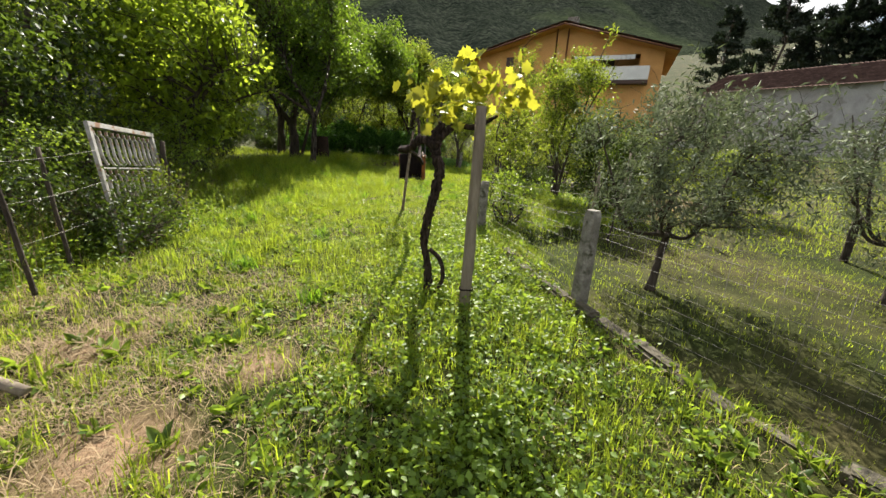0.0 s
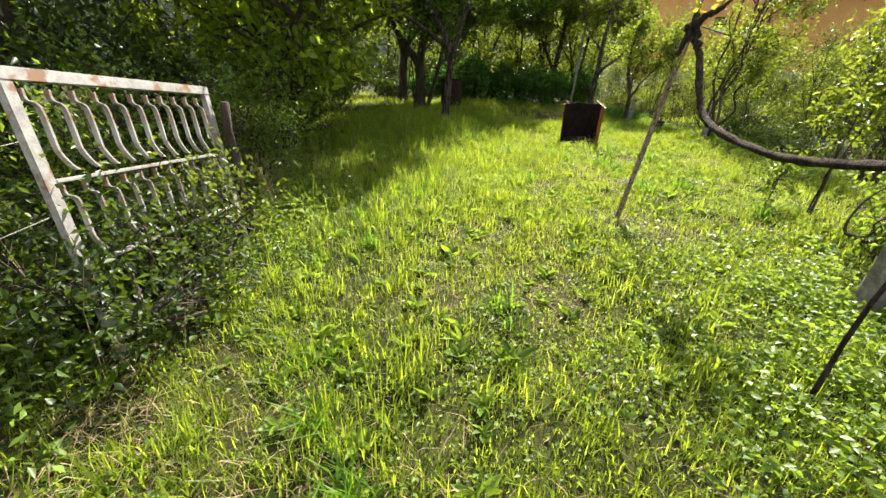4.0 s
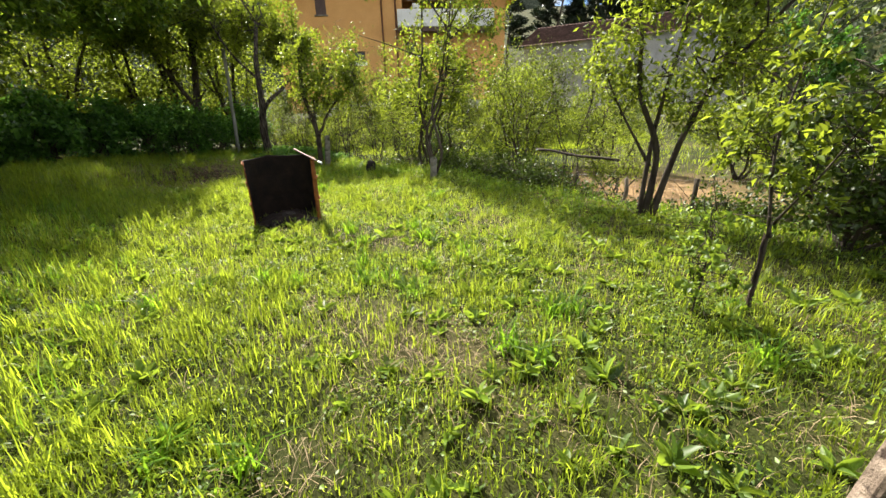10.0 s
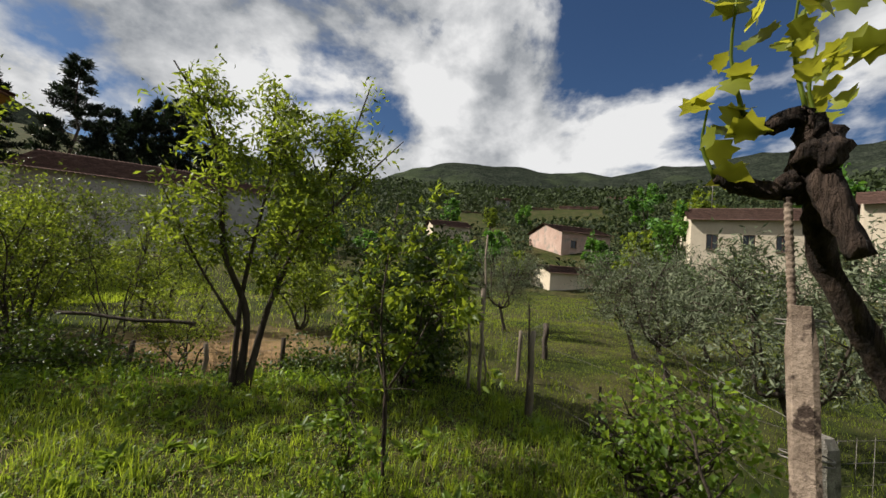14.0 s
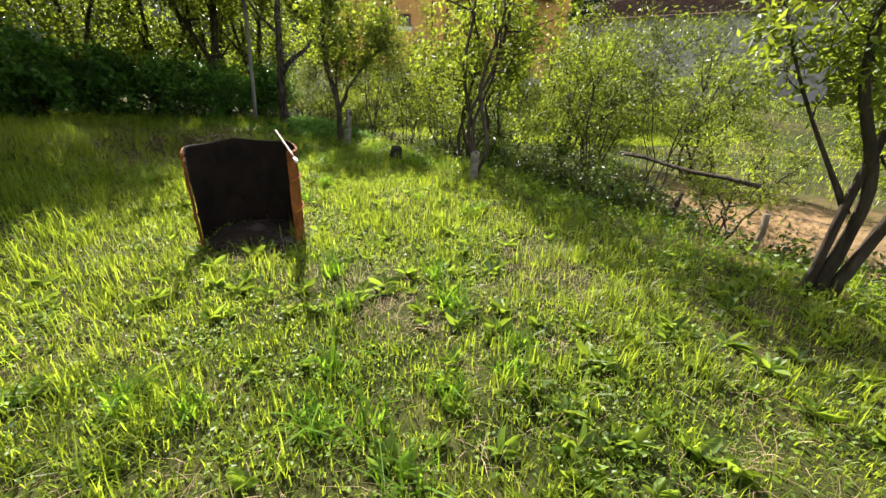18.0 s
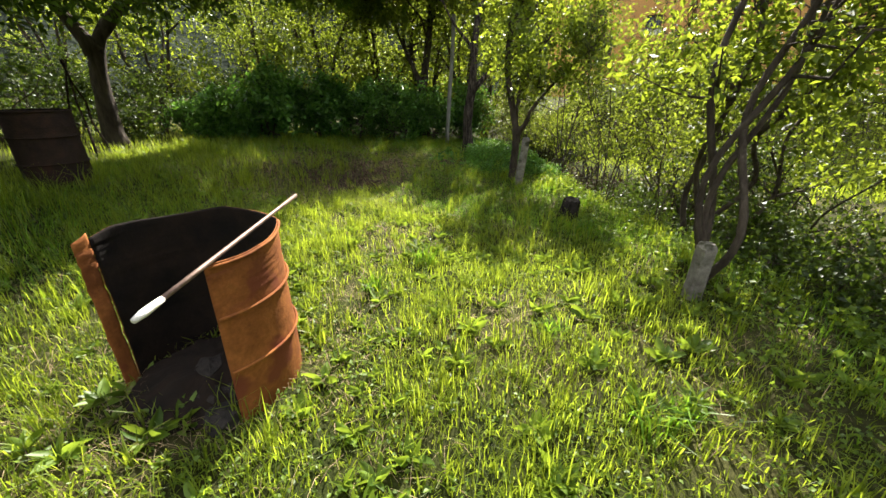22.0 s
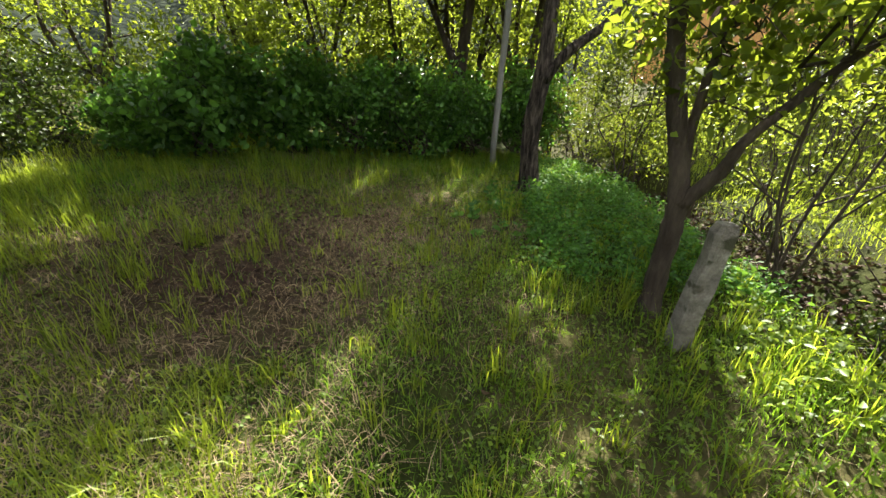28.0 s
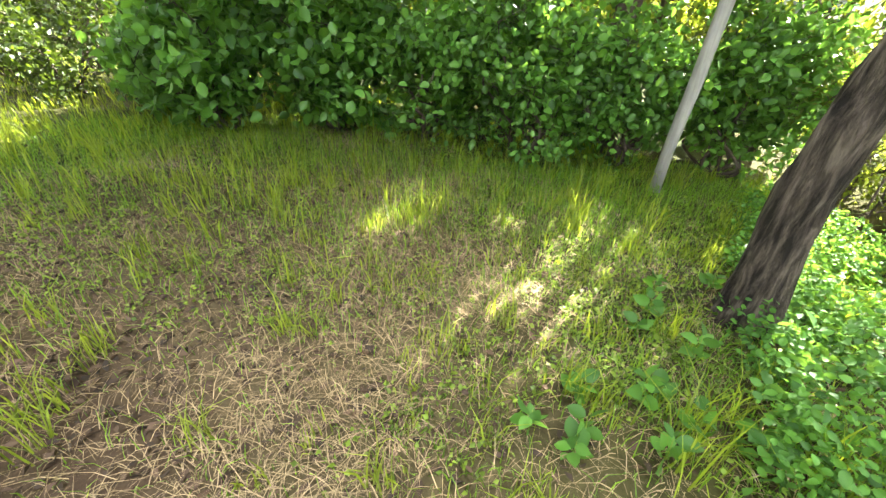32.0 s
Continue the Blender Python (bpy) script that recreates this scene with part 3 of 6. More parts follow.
def fork(rng, n, h, spread, r, lean=(0, 0), from_z=0.0, kink=0.12):
    """n crooked stems from one foot, fanned out, each with side limbs."""
    out = []
    for i in range(n):
        a = 2 * math.pi * (i + rng.uniform(0, 0.6)) / n
        d = spread * rng.uniform(0.55, 1.1)
        top = h * rng.uniform(0.72, 1.0)
        e = np.array((math.cos(a) * d + lean[0], math.sin(a) * d + lean[1], top))
        b = np.array((math.cos(a) * 0.05, math.sin(a) * 0.05, 0.0))
        pts = [b + (0, 0, from_z)]
        sway = np.zeros(3)
        for u in (0.16, 0.34, 0.52, 0.7, 0.86):
            sway = sway * 0.6 + rng.normal(0, kink * 0.75, 3) * (1, 1, 0.4)
            pts.append(b + (e - b) * np.array((u ** 1.3, u ** 1.3, u)) + sway + (0, 0, from_z * (1 - u)))
        pts.append(e)
        foot = r * rng.uniform(0.75, 1.1)
        out.append((pts, foot, r * 0.2))
        for _ in range(2):
            k = rng.integers(2, 5)
            w = rng.normal(0, 1, 3) + np.array((math.cos(a), math.sin(a), 0.6)) * 0.8
            w = w / np.linalg.norm(w) * h * rng.uniform(0.16, 0.3)
            w[2] = abs(w[2]) * 0.8 + 0.05 * h
            out.append(([pts[k], pts[k] + w * 0.5 + rng.normal(0, kink * 0.4, 3), pts[k] + w], foot * 0.5, 0.004))
    return out


def bush(name, x, y, half, height, leaves, leaf, wide, material, label, seed, rich=False, stems=7, category="bush", group="", ground_gap=0.25, spray=0.1, bark=None):
    rng = np.random.default_rng(seed)
    st = fork(rng, stems, height * 0.85, max(half[0], half[1]) * 0.7, 0.014 + 0.006 * height, kink=0.15)
    return tree(name, x, y, st, ((0, 0, height * 0.5 + ground_gap * 0.4), (half[0], half[1], height * 0.5)), leaves, leaf, wide, material, label, category, bark, seed, int(22 + 22 * height), 0.5, rich, group, 0.15, 0.15, spray)


R = np.random.default_rng
# walnut and hazel thicket along the western edge
tree("walnut_tree", -2.8, 11.45, [([(0, 0, 0), (0.04, 0.02, 0.6), (0.08, 0.05, 1.3), (-0.02, 0.0, 1.9), (-0.5, -0.1, 2.7), (-1.0, 0.0, 4.2)], 0.1, 0.04), ([(0.07, 0.04, 1.4), (0.4, 0.2, 2.4), (0.6, 0.4, 3.6), (0.7, 0.4, 5.4)], 0.06, 0.02), ([(0.0, 0.03, 1.7), (-0.8, -0.8, 2.3), (-1.4, -1.6, 2.7)], 0.05, 0.015)],
     ((-0.75, 0.6, 4.2), (2.2, 2.1, 2.4)), 19000, 0.115, 0.5, LEAF_DARK, "leafy walnut tree with a pale grey sunlit trunk in the lawn", bark=BARK_GREY, seed=11, twigs=170, spray=0.16)
tree("old_walnut_tree", -4.3, 13.7, [([(0, 0, 0), (0.05, 0.0, 0.8), (0.0, 0.1, 1.5), (0.3, 0.1, 3.0), (0.6, 0.3, 5.6)], 0.19, 0.06), ([(0.0, 0.1, 1.3), (-0.9, 0.1, 2.5), (-1.8, 0.4, 4.3)], 0.1, 0.03), ([(0.2, 0, 0.0), (0.5, -0.1, 0.8), (0.75, -0.1, 1.7), (0.9, 0, 2.6)], 0.07, 0.03)],
     ((0.2, 1.2, 4.4), (3.2, 3.2, 2.3)), 30000, 0.13, 0.5, LEAF_DARK, "old walnut tree with a dark split trunk", seed=12, twigs=170, spray=0.18)
tree("fig_tree", -4.3, 7.4, [([(0, 0, 0), (0.1, 0.1, 0.8), (0.3, 0.2, 1.7), (0.8, 0.5, 2.6)], 0.09, 0.03), ([(0, 0, 0.4), (0.4, -0.4, 1.4), (1.2, -0.6, 2.3), (1.9, 0.0, 2.7)], 0.06, 0.015), ([(0, 0, 0.3), (-0.5, 0.3, 1.5), (-0.9, 0.6, 3.0)], 0.06, 0.02), ([(0, 0, 0.8), (0.7, 0.9, 1.9), (1.6, 1.4, 2.35)], 0.05, 0.012)],
     ((0.1, 0.1, 2.7), (1.75, 2.3, 2.1)), 12000, 0.12, 0.6, LEAF_FIG, "spreading tree with large leaves hanging over the lawn", seed=13, twigs=150, rich=True, spray=0.16)
tree("thicket_tree", -5.0, 4.2, fork(R(5), 4, 5.4, 1.2, 0.07), ((0, 0, 3.2), (2.0, 2.4, 2.9)), 15000, 0.10, 0.55, LEAF_THICKET, "dense dark tree behind the iron gate", seed=14, twigs=130, spray=0.18)
tree("thicket_tree", -6.3, 10.3, fork(R(6), 4, 5.8, 1.3, 0.08), ((0, 0, 3.5), (2.2, 2.4, 3.0)), 14000, 0.11, 0.55, LEAF_THICKET, "dense dark tree on the lawn's shaded edge", seed=15, twigs=120, spray=0.2)
tree("thicket_tree", -6.5, 1.0, fork(R(7), 4, 5.4, 1.4, 0.08), ((0, 0, 3.2), (2.4, 2.6, 2.9)), 14000, 0.11, 0.55, LEAF_THICKET, "dense dark tree behind the wire fence", seed=16, twigs=120, spray=0.2)
tree("thicket_tree", -9.0, 6.5, fork(R(8), 4, 7.5, 1.6, 0.1), ((0, 0, 4.4), (2.8, 4.0, 3.8)), 14000, 0.13, 0.55, LEAF_THICKET, "tall dark tree behind the thicket", seed=17, twigs=120, spray=0.25)
for k, (x, y, hx, hy, h) in enumerate(((-3.55, 5.9, 0.8, 0.9, 1.7), (-3.3, 2.2, 1.0, 1.1, 1.5), (-3.7, 3.8, 0.9, 0.9, 1.8), (-2.15, 3.2, 0.35, 0.6, 0.65), (-2.5, 3.9, 0.3, 0.5, 0.9), (-2.75, 3.3, 0.5, 0.9, 0.9), (-2.9, 0.6, 0.8, 0.9, 0.9), (-4.9, 8.9, 0.8, 0.9, 1.4))):
    bush("wild_bush", x, y, (hx, hy), h, int(2600 * h), 0.055, 0.5, WEED if k in (0, 2) else LEAF_THICKET if k % 2 else LEAF_BANK, "tangled wild bush along the western fence", 30 + k, group="bushes along the western fence", spray=0.12)

# tree with the forked trunk at the shaded end of the lawn, and trees behind the hedge
# these crowns are pulled off their trunks to throw shade on the lawn's end
tree("walnut_tree", -6.4, 17.5, [([(0, 0, 0), (0.0, 0.03, 0.9), (0.1, 0.15, 2.0), (0.6, 0.6, 2.9), (1.4, 1.2, 4.0), (3.2, 1.6, 4.9)], 0.2, 0.04), ([(0.08, 0.1, 1.9), (-0.25, -0.3, 2.9), (-0.8, -0.9, 4.2)], 0.13, 0.04)],
     ((2.8, 1.7, 4.9), (4.0, 3.0, 2.0)), 38000, 0.145, 0.52, LEAF_DARK, "walnut tree with a dark forked trunk", seed=21, twigs=140, spray=0.2)
tree("ash_tree", -0.75, 22.7, [([(0, 0, 0), (-0.05, 0, 1.2), (0.15, 0.1, 2.8), (0.4, 0.2, 5.8)], 0.17, 0.06), ([(0, 0, 1.5), (-0.7, 0.3, 2.8), (-1.4, 0.5, 4.2)], 0.08, 0.02)],
     ((-1.0, -0.45, 4.9), (3.4, 2.1, 1.4)), 33000, 0.12, 0.5, LEAF_PLUM, "dark-trunked ash tree behind the hedge", seed=22, twigs=120, spray=0.2)
tree("locust_tree", 1.0, 19.67, [([(0, 0, 0), (-0.04, 0, 0.77), (0.03, 0.0, 1.47), (0.06, 0.0, 1.94), (0.1, 0.1, 2.8), (0.3, 0.4, 3.8)], 0.125, 0.05), ([(0.03, 0.0, 1.4), (0.31, 0.01, 1.7), (0.7, 0.1, 2.0), (1.2, 0.6, 2.6), (1.6, 1.3, 3.3)], 0.07, 0.02), ([(0.1, 0.05, 2.2), (-0.5, 0.2, 2.9), (-0.9, 0.3, 3.7)], 0.04, 0.012)],
     ((0.5, 2.7, 4.0), (1.8, 2.2, 1.1)), 15000, 0.1, 0.5, LEAF_PLUM, "leaning tree with rough furrowed bark at the hedge", bark=BARK_GREY, seed=23, twigs=90)
HEDGE_ROW = [(-6.6, 20.4, 1.0, 0.8, 1.0), (-5.3, 19.9, 0.9, 0.8, 1.3), (-4.1, 19.6, 0.85, 0.95, 1.75), (-3.2, 20.5, 0.8, 0.7, 1.65), (-2.3, 21.0, 0.9, 0.65, 1.4), (-1.3, 21.5, 0.85, 0.65, 1.5), (-0.4, 22.0, 0.8, 0.65, 1.4), (0.6, 22.4, 0.7, 0.6, 1.6), (-1.8, 21.7, 0.7, 0.5, 1.75)]
for k, (x, y, hx, hy, h) in enumerate(HEDGE_ROW):
    bush("hedge_bush", x, y, (hx, hy), h, 3900, 0.115 if k in (1, 2, 3) else 0.085, 0.72, LEAF_HEDGE, "dense hazel hedge bush with broad green leaves", 40 + k, rich=True, stems=9, group="hedge across the garden's end", ground_gap=0.3, spray=0.12)
# the 6.8 m and 6.6 m trees are added to block sun before the hedge
for k, (x, y, h) in enumerate(((-9.0, 21.5, 5.5), (-6.6, 23.4, 5.6), (-4.4, 23.6, 5.2), (-2.6, 24.2, 6.0), (0.3, 24.3, 6.8), (-1.2, 24.6, 6.6), (-11.5, 17.0, 7.5), (-10.5, 13.5, 7.0), (-8.2, 14.6, 6.5), (-8.5, 26.0, 7.0), (-5.0, 26.5, 6.2), (-1.4, 25.8, 4.8), (1.0, 26.4, 5.2), (-12.5, 21.5, 8.0), (-9.5, 10.0, 6.5))):
    tree("copse_tree", x, y, fork(R(60 + k), 4, h, 1.5, 0.08), ((0, 0, h * 0.55), (2.1, 1.9, h * 0.47)), 4200, 0.135, 0.55, LEAF_YOUNG if k % 2 else LEAF_PLUM, "bright leafy young tree beyond the hedge", seed=60 + k, twigs=42, group="trees beyond the hedge", spray=0.25)
for k, (x, y, hx, hy, h) in enumerate(((-6.9, 8.2, 1.2, 1.3, 2.0), (-7.2, 11.2, 1.1, 1.4, 1.8), (-7.3, 14.0, 1.2, 1.4, 1.9), (-8.8, 17.2, 1.2, 1.5, 2.0), (-8.4, 20.0, 1.2, 1.2, 2.0), (-5.6, 6.2, 0.9, 1.0, 1.8), (-7.6, 19.0, 1.0, 1.0, 1.3), (-9.8, 18.8, 1.2, 1.2, 2.2), (-11.0, 20.4, 1.3, 1.3, 2.4), (-6.6, 22.2, 1.1, 1.0, 1.9), (-9.0, 22.8, 1.3, 1.2, 2.4), (-5.2, 21.8, 1.0, 1.0, 1.7))):
    bush("understorey_bush", x, y, (hx, hy), h, 2600, 0.09, 0.6, LEAF_THICKET, "dark bush under the walnut trees", 140 + k, group="bushes under the walnuts", spray=0.14)
for k, (x, y, hx, hy, h) in enumerate(((3.0, 23.4, 1.0, 0.9, 1.5), (2.0, 24.6, 1.2, 1.1, 2.2), (4.6, 26.0, 1.2, 1.1, 2.0), (7.6, 25.4, 1.1, 1.0, 1.6), (10.4, 17.6, 1.2, 1.2, 1.8), (6.6, 26.6, 1.2, 1.0, 2.3), (8.9, 25.6, 1.2, 1.0, 2.3), (11.0, 24.6, 1.2, 1.0, 2.2), (12.9, 23.7, 1.2, 1.0, 2.2))):
    bush("meadow_bush", x, y, (hx, hy), h, 3800, 0.075, 0.5, LEAF_YOUNG if k % 2 else LEAF_PLUM, "sunlit yellow-green bush beyond the ditch", 160 + k, group="bushes beyond the ditch", spray=0.16)

# plum trees and shrubs along the eastern bank
tree("plum_tree", 3.55, 13.35, fork(R(31), 4, 5.0, 0.7, 0.036, (0.9, 0.1), kink=0.2), ((0.8, 0.0, 3.0), (0.85, 0.9, 1.7)), 3900, 0.076, 0.5, LEAF_PLUM, "plum tree with several stems beside a concrete post", seed=71, twigs=90, group="plum trees on the bank")
tree("plum_tree", 4.05, 14.6, fork(R(32), 4, 3.5, 1.0, 0.036, (0.3, 0.1), kink=0.2), ((0.2, 0.1, 2.1), (1.2, 1.1, 1.25)), 4800, 0.085, 0.5, LEAF_PLUM, "thin plum tree on the ditch bank", seed=72, twigs=80, group="plum trees on the bank")
tree("plum_tree", 2.05, 17.21, [([(0, 0, 0), (0.01, 0.0, 0.37), (0.02, 0.0, 0.71), (0.0, 0.0, 0.9), (-0.1, 0.04, 1.35), (-0.18, 0.07, 1.7), (-0.2, 0.1, 2.3), (-0.1, 0.15, 3.0)], 0.068, 0.04), ([(0.03, 0, 0.82), (0.16, -0.08, 1.03), (0.24, -0.13, 1.25), (0.6, -0.2, 1.7), (1.1, -0.3, 2.2)], 0.045, 0.01), ([(0.02, 0.02, 0.85), (0.0, 0.05, 1.3), (0.1, 0.12, 1.8), (0.5, 0.3, 2.4)], 0.035, 0.01)],
     ((0.35, 0.1, 2.4), (1.05, 1.1, 1.0)), 5200, 0.085, 0.6, LEAF_PLUM, "leaning young tree beside a weathered post", seed=73, twigs=60, group="plum trees on the bank")
for k, (x, y, h, sp, n) in enumerate(((2.95, 17.7, 3.7, 0.7, 2700), (3.45, 16.5, 3.9, 0.8, 2700), (3.95, 15.4, 3.0, 0.9, 2700), (2.25, 20.7, 3.3, 0.6, 3600), (1.7, 22.2, 2.6, 0.8, 2600), (3.4, 21.4, 2.6, 0.9, 900), (3.55, 19.2, 2.5, 0.7, 800), (4.3, 17.9, 2.6, 0.8, 800), (4.1, 20.6, 2.8, 0.9, 900), (5.2, 19.3, 2.8, 1.0, 900), (4.5, 16.5, 2.6, 0.9, 1200), (5.8, 17.6, 2.9, 1.0, 900), (5.2, 15.2, 2.8, 1.3, 2300), (5.5, 12.9, 3.5, 1.1, 3300), (6.6, 12.6, 3.0, 1.1, 2600), (7.4, 14.8, 3.0, 1.3, 2300))):
    tree("bank_shrub", x, y, fork(R(80 + k), 6 if n > 2700 else 4, h * 0.85, sp * 0.9, 0.013 if n == 2700 else 0.017, kink=0.07 if n == 2700 else 0.11), ((0.1, 0, h * 0.68), (sp, sp, h * 0.33)), n, 0.055, 0.5, LEAF_PLUM if n == 2700 else LEAF_BANK if n > 2000 else LEAF_YOUNG, "thin-stemmed shrub full of small bright leaves", "shrub", seed=80 + k, twigs=60 if n > 2000 else 34, group="shrubs along the ditch", spray=0.12)
for k, (x, y, hx, hy, h) in enumerate(((4.6, 15.9, 0.5, 1.1, 0.7), (4.0, 16.4, 0.45, 0.7, 0.9), (4.15, 17.5, 0.45, 0.8, 0.9), (4.9, 16.8, 0.7, 1.0, 1.2), (4.3, 15.0, 0.5, 0.8, 1.0), (5.5, 17.6, 0.7, 0.9, 1.1), (5.6, 16.2, 0.8, 0.9, 1.2), (5.1, 13.4, 0.5, 1.0, 0.9), (5.6, 14.6, 0.7, 1.2, 1.1), (5.9, 8.9, 0.6, 0.9, 0.9), (4.75, 14.7, 0.45, 0.7, 1.1), (4.65, 13.3, 0.4, 0.7, 1.0), (4.85, 12.2, 0.35, 0.6, 0.8), (4.9, 11.6, 0.4, 0.8, 0.9), (5.0, 12.8, 0.5, 0.9, 1.1), (4.6, 14.2, 0.45, 0.9, 1.1), (5.2, 11.3, 0.35, 0.7, 0.75), (5.45, 10.1, 0.35, 0.7, 0.7), (5.75, 8.6, 0.35, 0.8, 0.7), (5.95, 7.5, 0.35, 0.7, 0.7))):
    bush("bramble", x, y, (hx, hy), h, 2300, 0.06, 0.6, LEAF_THICKET, "dark bramble filling the ditch", 95 + k, group="brambles in the ditch")
tree("almond_tree", 4.6, 9.32, [([(0, 0, 0), (0.03, 0.0, 0.9), (-0.18, 0.2, 1.6), (-0.1, 0.36, 2.3), (-0.32, 0.42, 3.0), (-0.5, 0.75, 3.6)], 0.045, 0.008), ([(0.05, -0.05, 0), (0.15, -0.2, 1.0), (0.2, -0.42, 1.7), (0.36, -0.6, 2.4), (0.34, -0.95, 3.1), (0.55, -1.1, 3.9)], 0.042, 0.008), ([(-0.05, 0.05, 0), (0.0, 0.05, 1.2), (0.1, -0.1, 2.6), (0.05, -0.1, 3.5)], 0.035, 0.008), ([(0.2, -0.35, 1.6), (0.4, -1.0, 2.5), (0.6, -1.6, 3.25)], 0.025, 0.006), ([(0.02, 0.05, 0.7), (-0.2, 0.5, 1.5), (-0.3, 0.9, 2.3)], 0.02, 0.006)],
     ((0.05, -0.1, 2.4), (0.85, 1.2, 1.45)), 9500, 0.085, 0.36, LEAF_PLUM, "slender almond tree with several stems at the wire fence", seed=101, twigs=95, first=0.25)
tree("sapling", 3.05, 7.39, [([(0, 0, 0), (0.03, 0.02, 0.6), (0.0, 0.1, 1.3), (0.1, 0.05, 2.1)], 0.014, 0.005), ([(0.02, 0, 0.6), (0.25, 0.2, 1.1), (0.35, 0.3, 1.7)], 0.009, 0.004), ([(0.01, 0, 0.7), (-0.1, -0.25, 1.2), (-0.1, -0.4, 1.7)], 0.008, 0.003)],
     ((0.05, 0.0, 1.4), (0.45, 0.55, 0.75)), 1500, 0.07, 0.5, LEAF_PLUM, "young fruit sapling with yellow-green leaves tied to a stake", seed=102, twigs=34, first=0.3, spray=0.05)
tree("climbing_weed", 2.64, 7.57, [([(0, 0, 0), (0.05, 0, 0.4), (0.02, 0.03, 0.85)], 0.008, 0.003)], ((0.02, 0, 0.5), (0.13, 0.13, 0.45)), 380, 0.055, 0.65, WEED, "leafy stalk of climbing weed in the lawn", "weed", seed=103, twigs=22, first=0.1, spray=0.03)
bush("dark_bush", 5.2, 7.5, (0.95, 0.95), 2.0, 8000, 0.07, 0.6, LEAF_THICKET, "dense rounded bush by the fence gate", 104, stems=8)
bush("weed_bush", 2.75, 5.45, (0.42, 0.42), 1.0, 1300, 0.055, 0.7, WEED, "tall leafy weed clump by the vine row", 105, stems=8, category="weed")
tree("pale_shrub", 6.4, 11.2, fork(R(36), 5, 1.5, 0.7, 0.02), ((0, 0, 1.1), (0.9, 0.8, 0.6)), 2600, 0.06, 0.4, LEAF_YOUNG, "pale yellow-green shrub behind the wire fence", "shrub", seed=106, twigs=60)
for k, (x, y, h) in enumerate(((6.2, 14.0, 2.6), (8.3, 13.2, 2.4), (7.6, 16.0, 3.0), (9.5, 10.5, 1.8), (8.5, 8.0, 1.6))):
    tree("plum_tree", x, y, fork(R(110 + k), 4, h, 0.9, 0.035), ((0.1, 0, h * 0.62), (1.0, 1.0, h * 0.42)), 6500, 0.065, 0.5, LEAF_PLUM, "leafy plum tree in the neighbouring plot", seed=110 + k, twigs=70, group="plum trees in the next plot")
for k, (x, y, h, w, n) in enumerate(((4.25, 3.15, 2.5, 1.35, 9500), (7.0, 3.0, 2.3, 1.2, 7000), (9.0, 2.6, 2.5, 1.5, 8000), (9.5, 0.6, 2.6, 1.6, 7000), (11.5, 5.2, 2.6, 1.5, 6000))):
    tree("olive_tree", x, y, [([(0, 0, 0), (0.1, 0.1, 0.45), (0.2, 0.2, 0.85)], 0.05, 0.035)] + [([(0.15, 0.15, 0.7), tuple(np.array(p[0][2]) * (1, 1, 0.75) + (0.1, 0.1, 0.3)), tuple(np.array(p[0][4]) + (0.1, 0.1, 0.2)), tuple(np.array(p[0][6]) + (0.15, 0.15, 0.1))], 0.028, 0.006) for p in fork(R(120 + k), 5, h, w * 0.75, 0.03) if len(p[0]) > 4],
         ((0.15, 0.1, h * 0.64), (w, w, h * 0.36)), int(n * 1.1), 0.075, 0.26, LEAF_OLIVE, "grey-green olive tree with a short leaning trunk", seed=120 + k, twigs=110, first=0.2, group="olive trees")


# ---- vine row ----
def vine_leaves(root, places, seed, size=0.1):
    rng = np.random.default_rng(seed)
    at, way = [], []
    for (x, y, z), n, sp in places:
        at.append(np.array((x, y, z)) + rng.normal(0, sp, (n, 3)))
        way.append(rng.normal(0, 0.7, (n, 3)) + (0, 0, -0.1))
    at, way = np.concatenate(at), np.concatenate(way)
    n = len(at)
    d = way / np.linalg.norm(way, axis=1)[:, None]
    s = np.cross(d, rng.normal(size=(n, 3)) + (0, 0, 1.2))
    s /= np.linalg.norm(s, axis=1)[:, None]
    up = np.cross(s, d)
    L = (size * rng.uniform(0.6, 1.25, n))[:, None]
    outline = [(0.0, 0.0), (0.02, 0.34), (0.22, 0.30), (0.34, 0.56), (0.52, 0.36), (0.70, 0.34), (0.72, 0.15), (1.0, 0.0)]
    cols = [at + d * L * 0.35 - up * L * 0.04]
    pts = outline + [(u, -w) for u, w in outline[-2:0:-1]]
    for u, w in pts:
        cols.append(at + d * L * u + s * L * w * 1.05 + up * L * (abs(w) * 0.22 + rng.uniform(-0.04, 0.04, n)[:, None]))
    m = len(pts)
    verts = np.stack(cols, 1).reshape(-1, 3)
    o = np.arange(n)[:, None] * (m + 1)
    faces = np.concatenate([o + np.array([[0, 1 + k, 1 + (k + 1) % m]]) for k in range(m)])
    put("foliage", arrays_mesh("foliage", verts, faces), LEAF_VINE, root, "young yellow-green lobed vine leaves")


def limb(root, name, pts, radii, material, seed=0, sides=10, steps=6, rough=0.12, label=""):
    p = bend(pts, steps)
    r = np.interp(np.linspace(0, 1, len(p)), np.linspace(0, 1, len(radii)), radii)
    v, f = tube_arrays(p, r, sides, np.random.default_rng(seed), rough)
    return put(name, arrays_mesh(name, v, f), material, root, label, True)


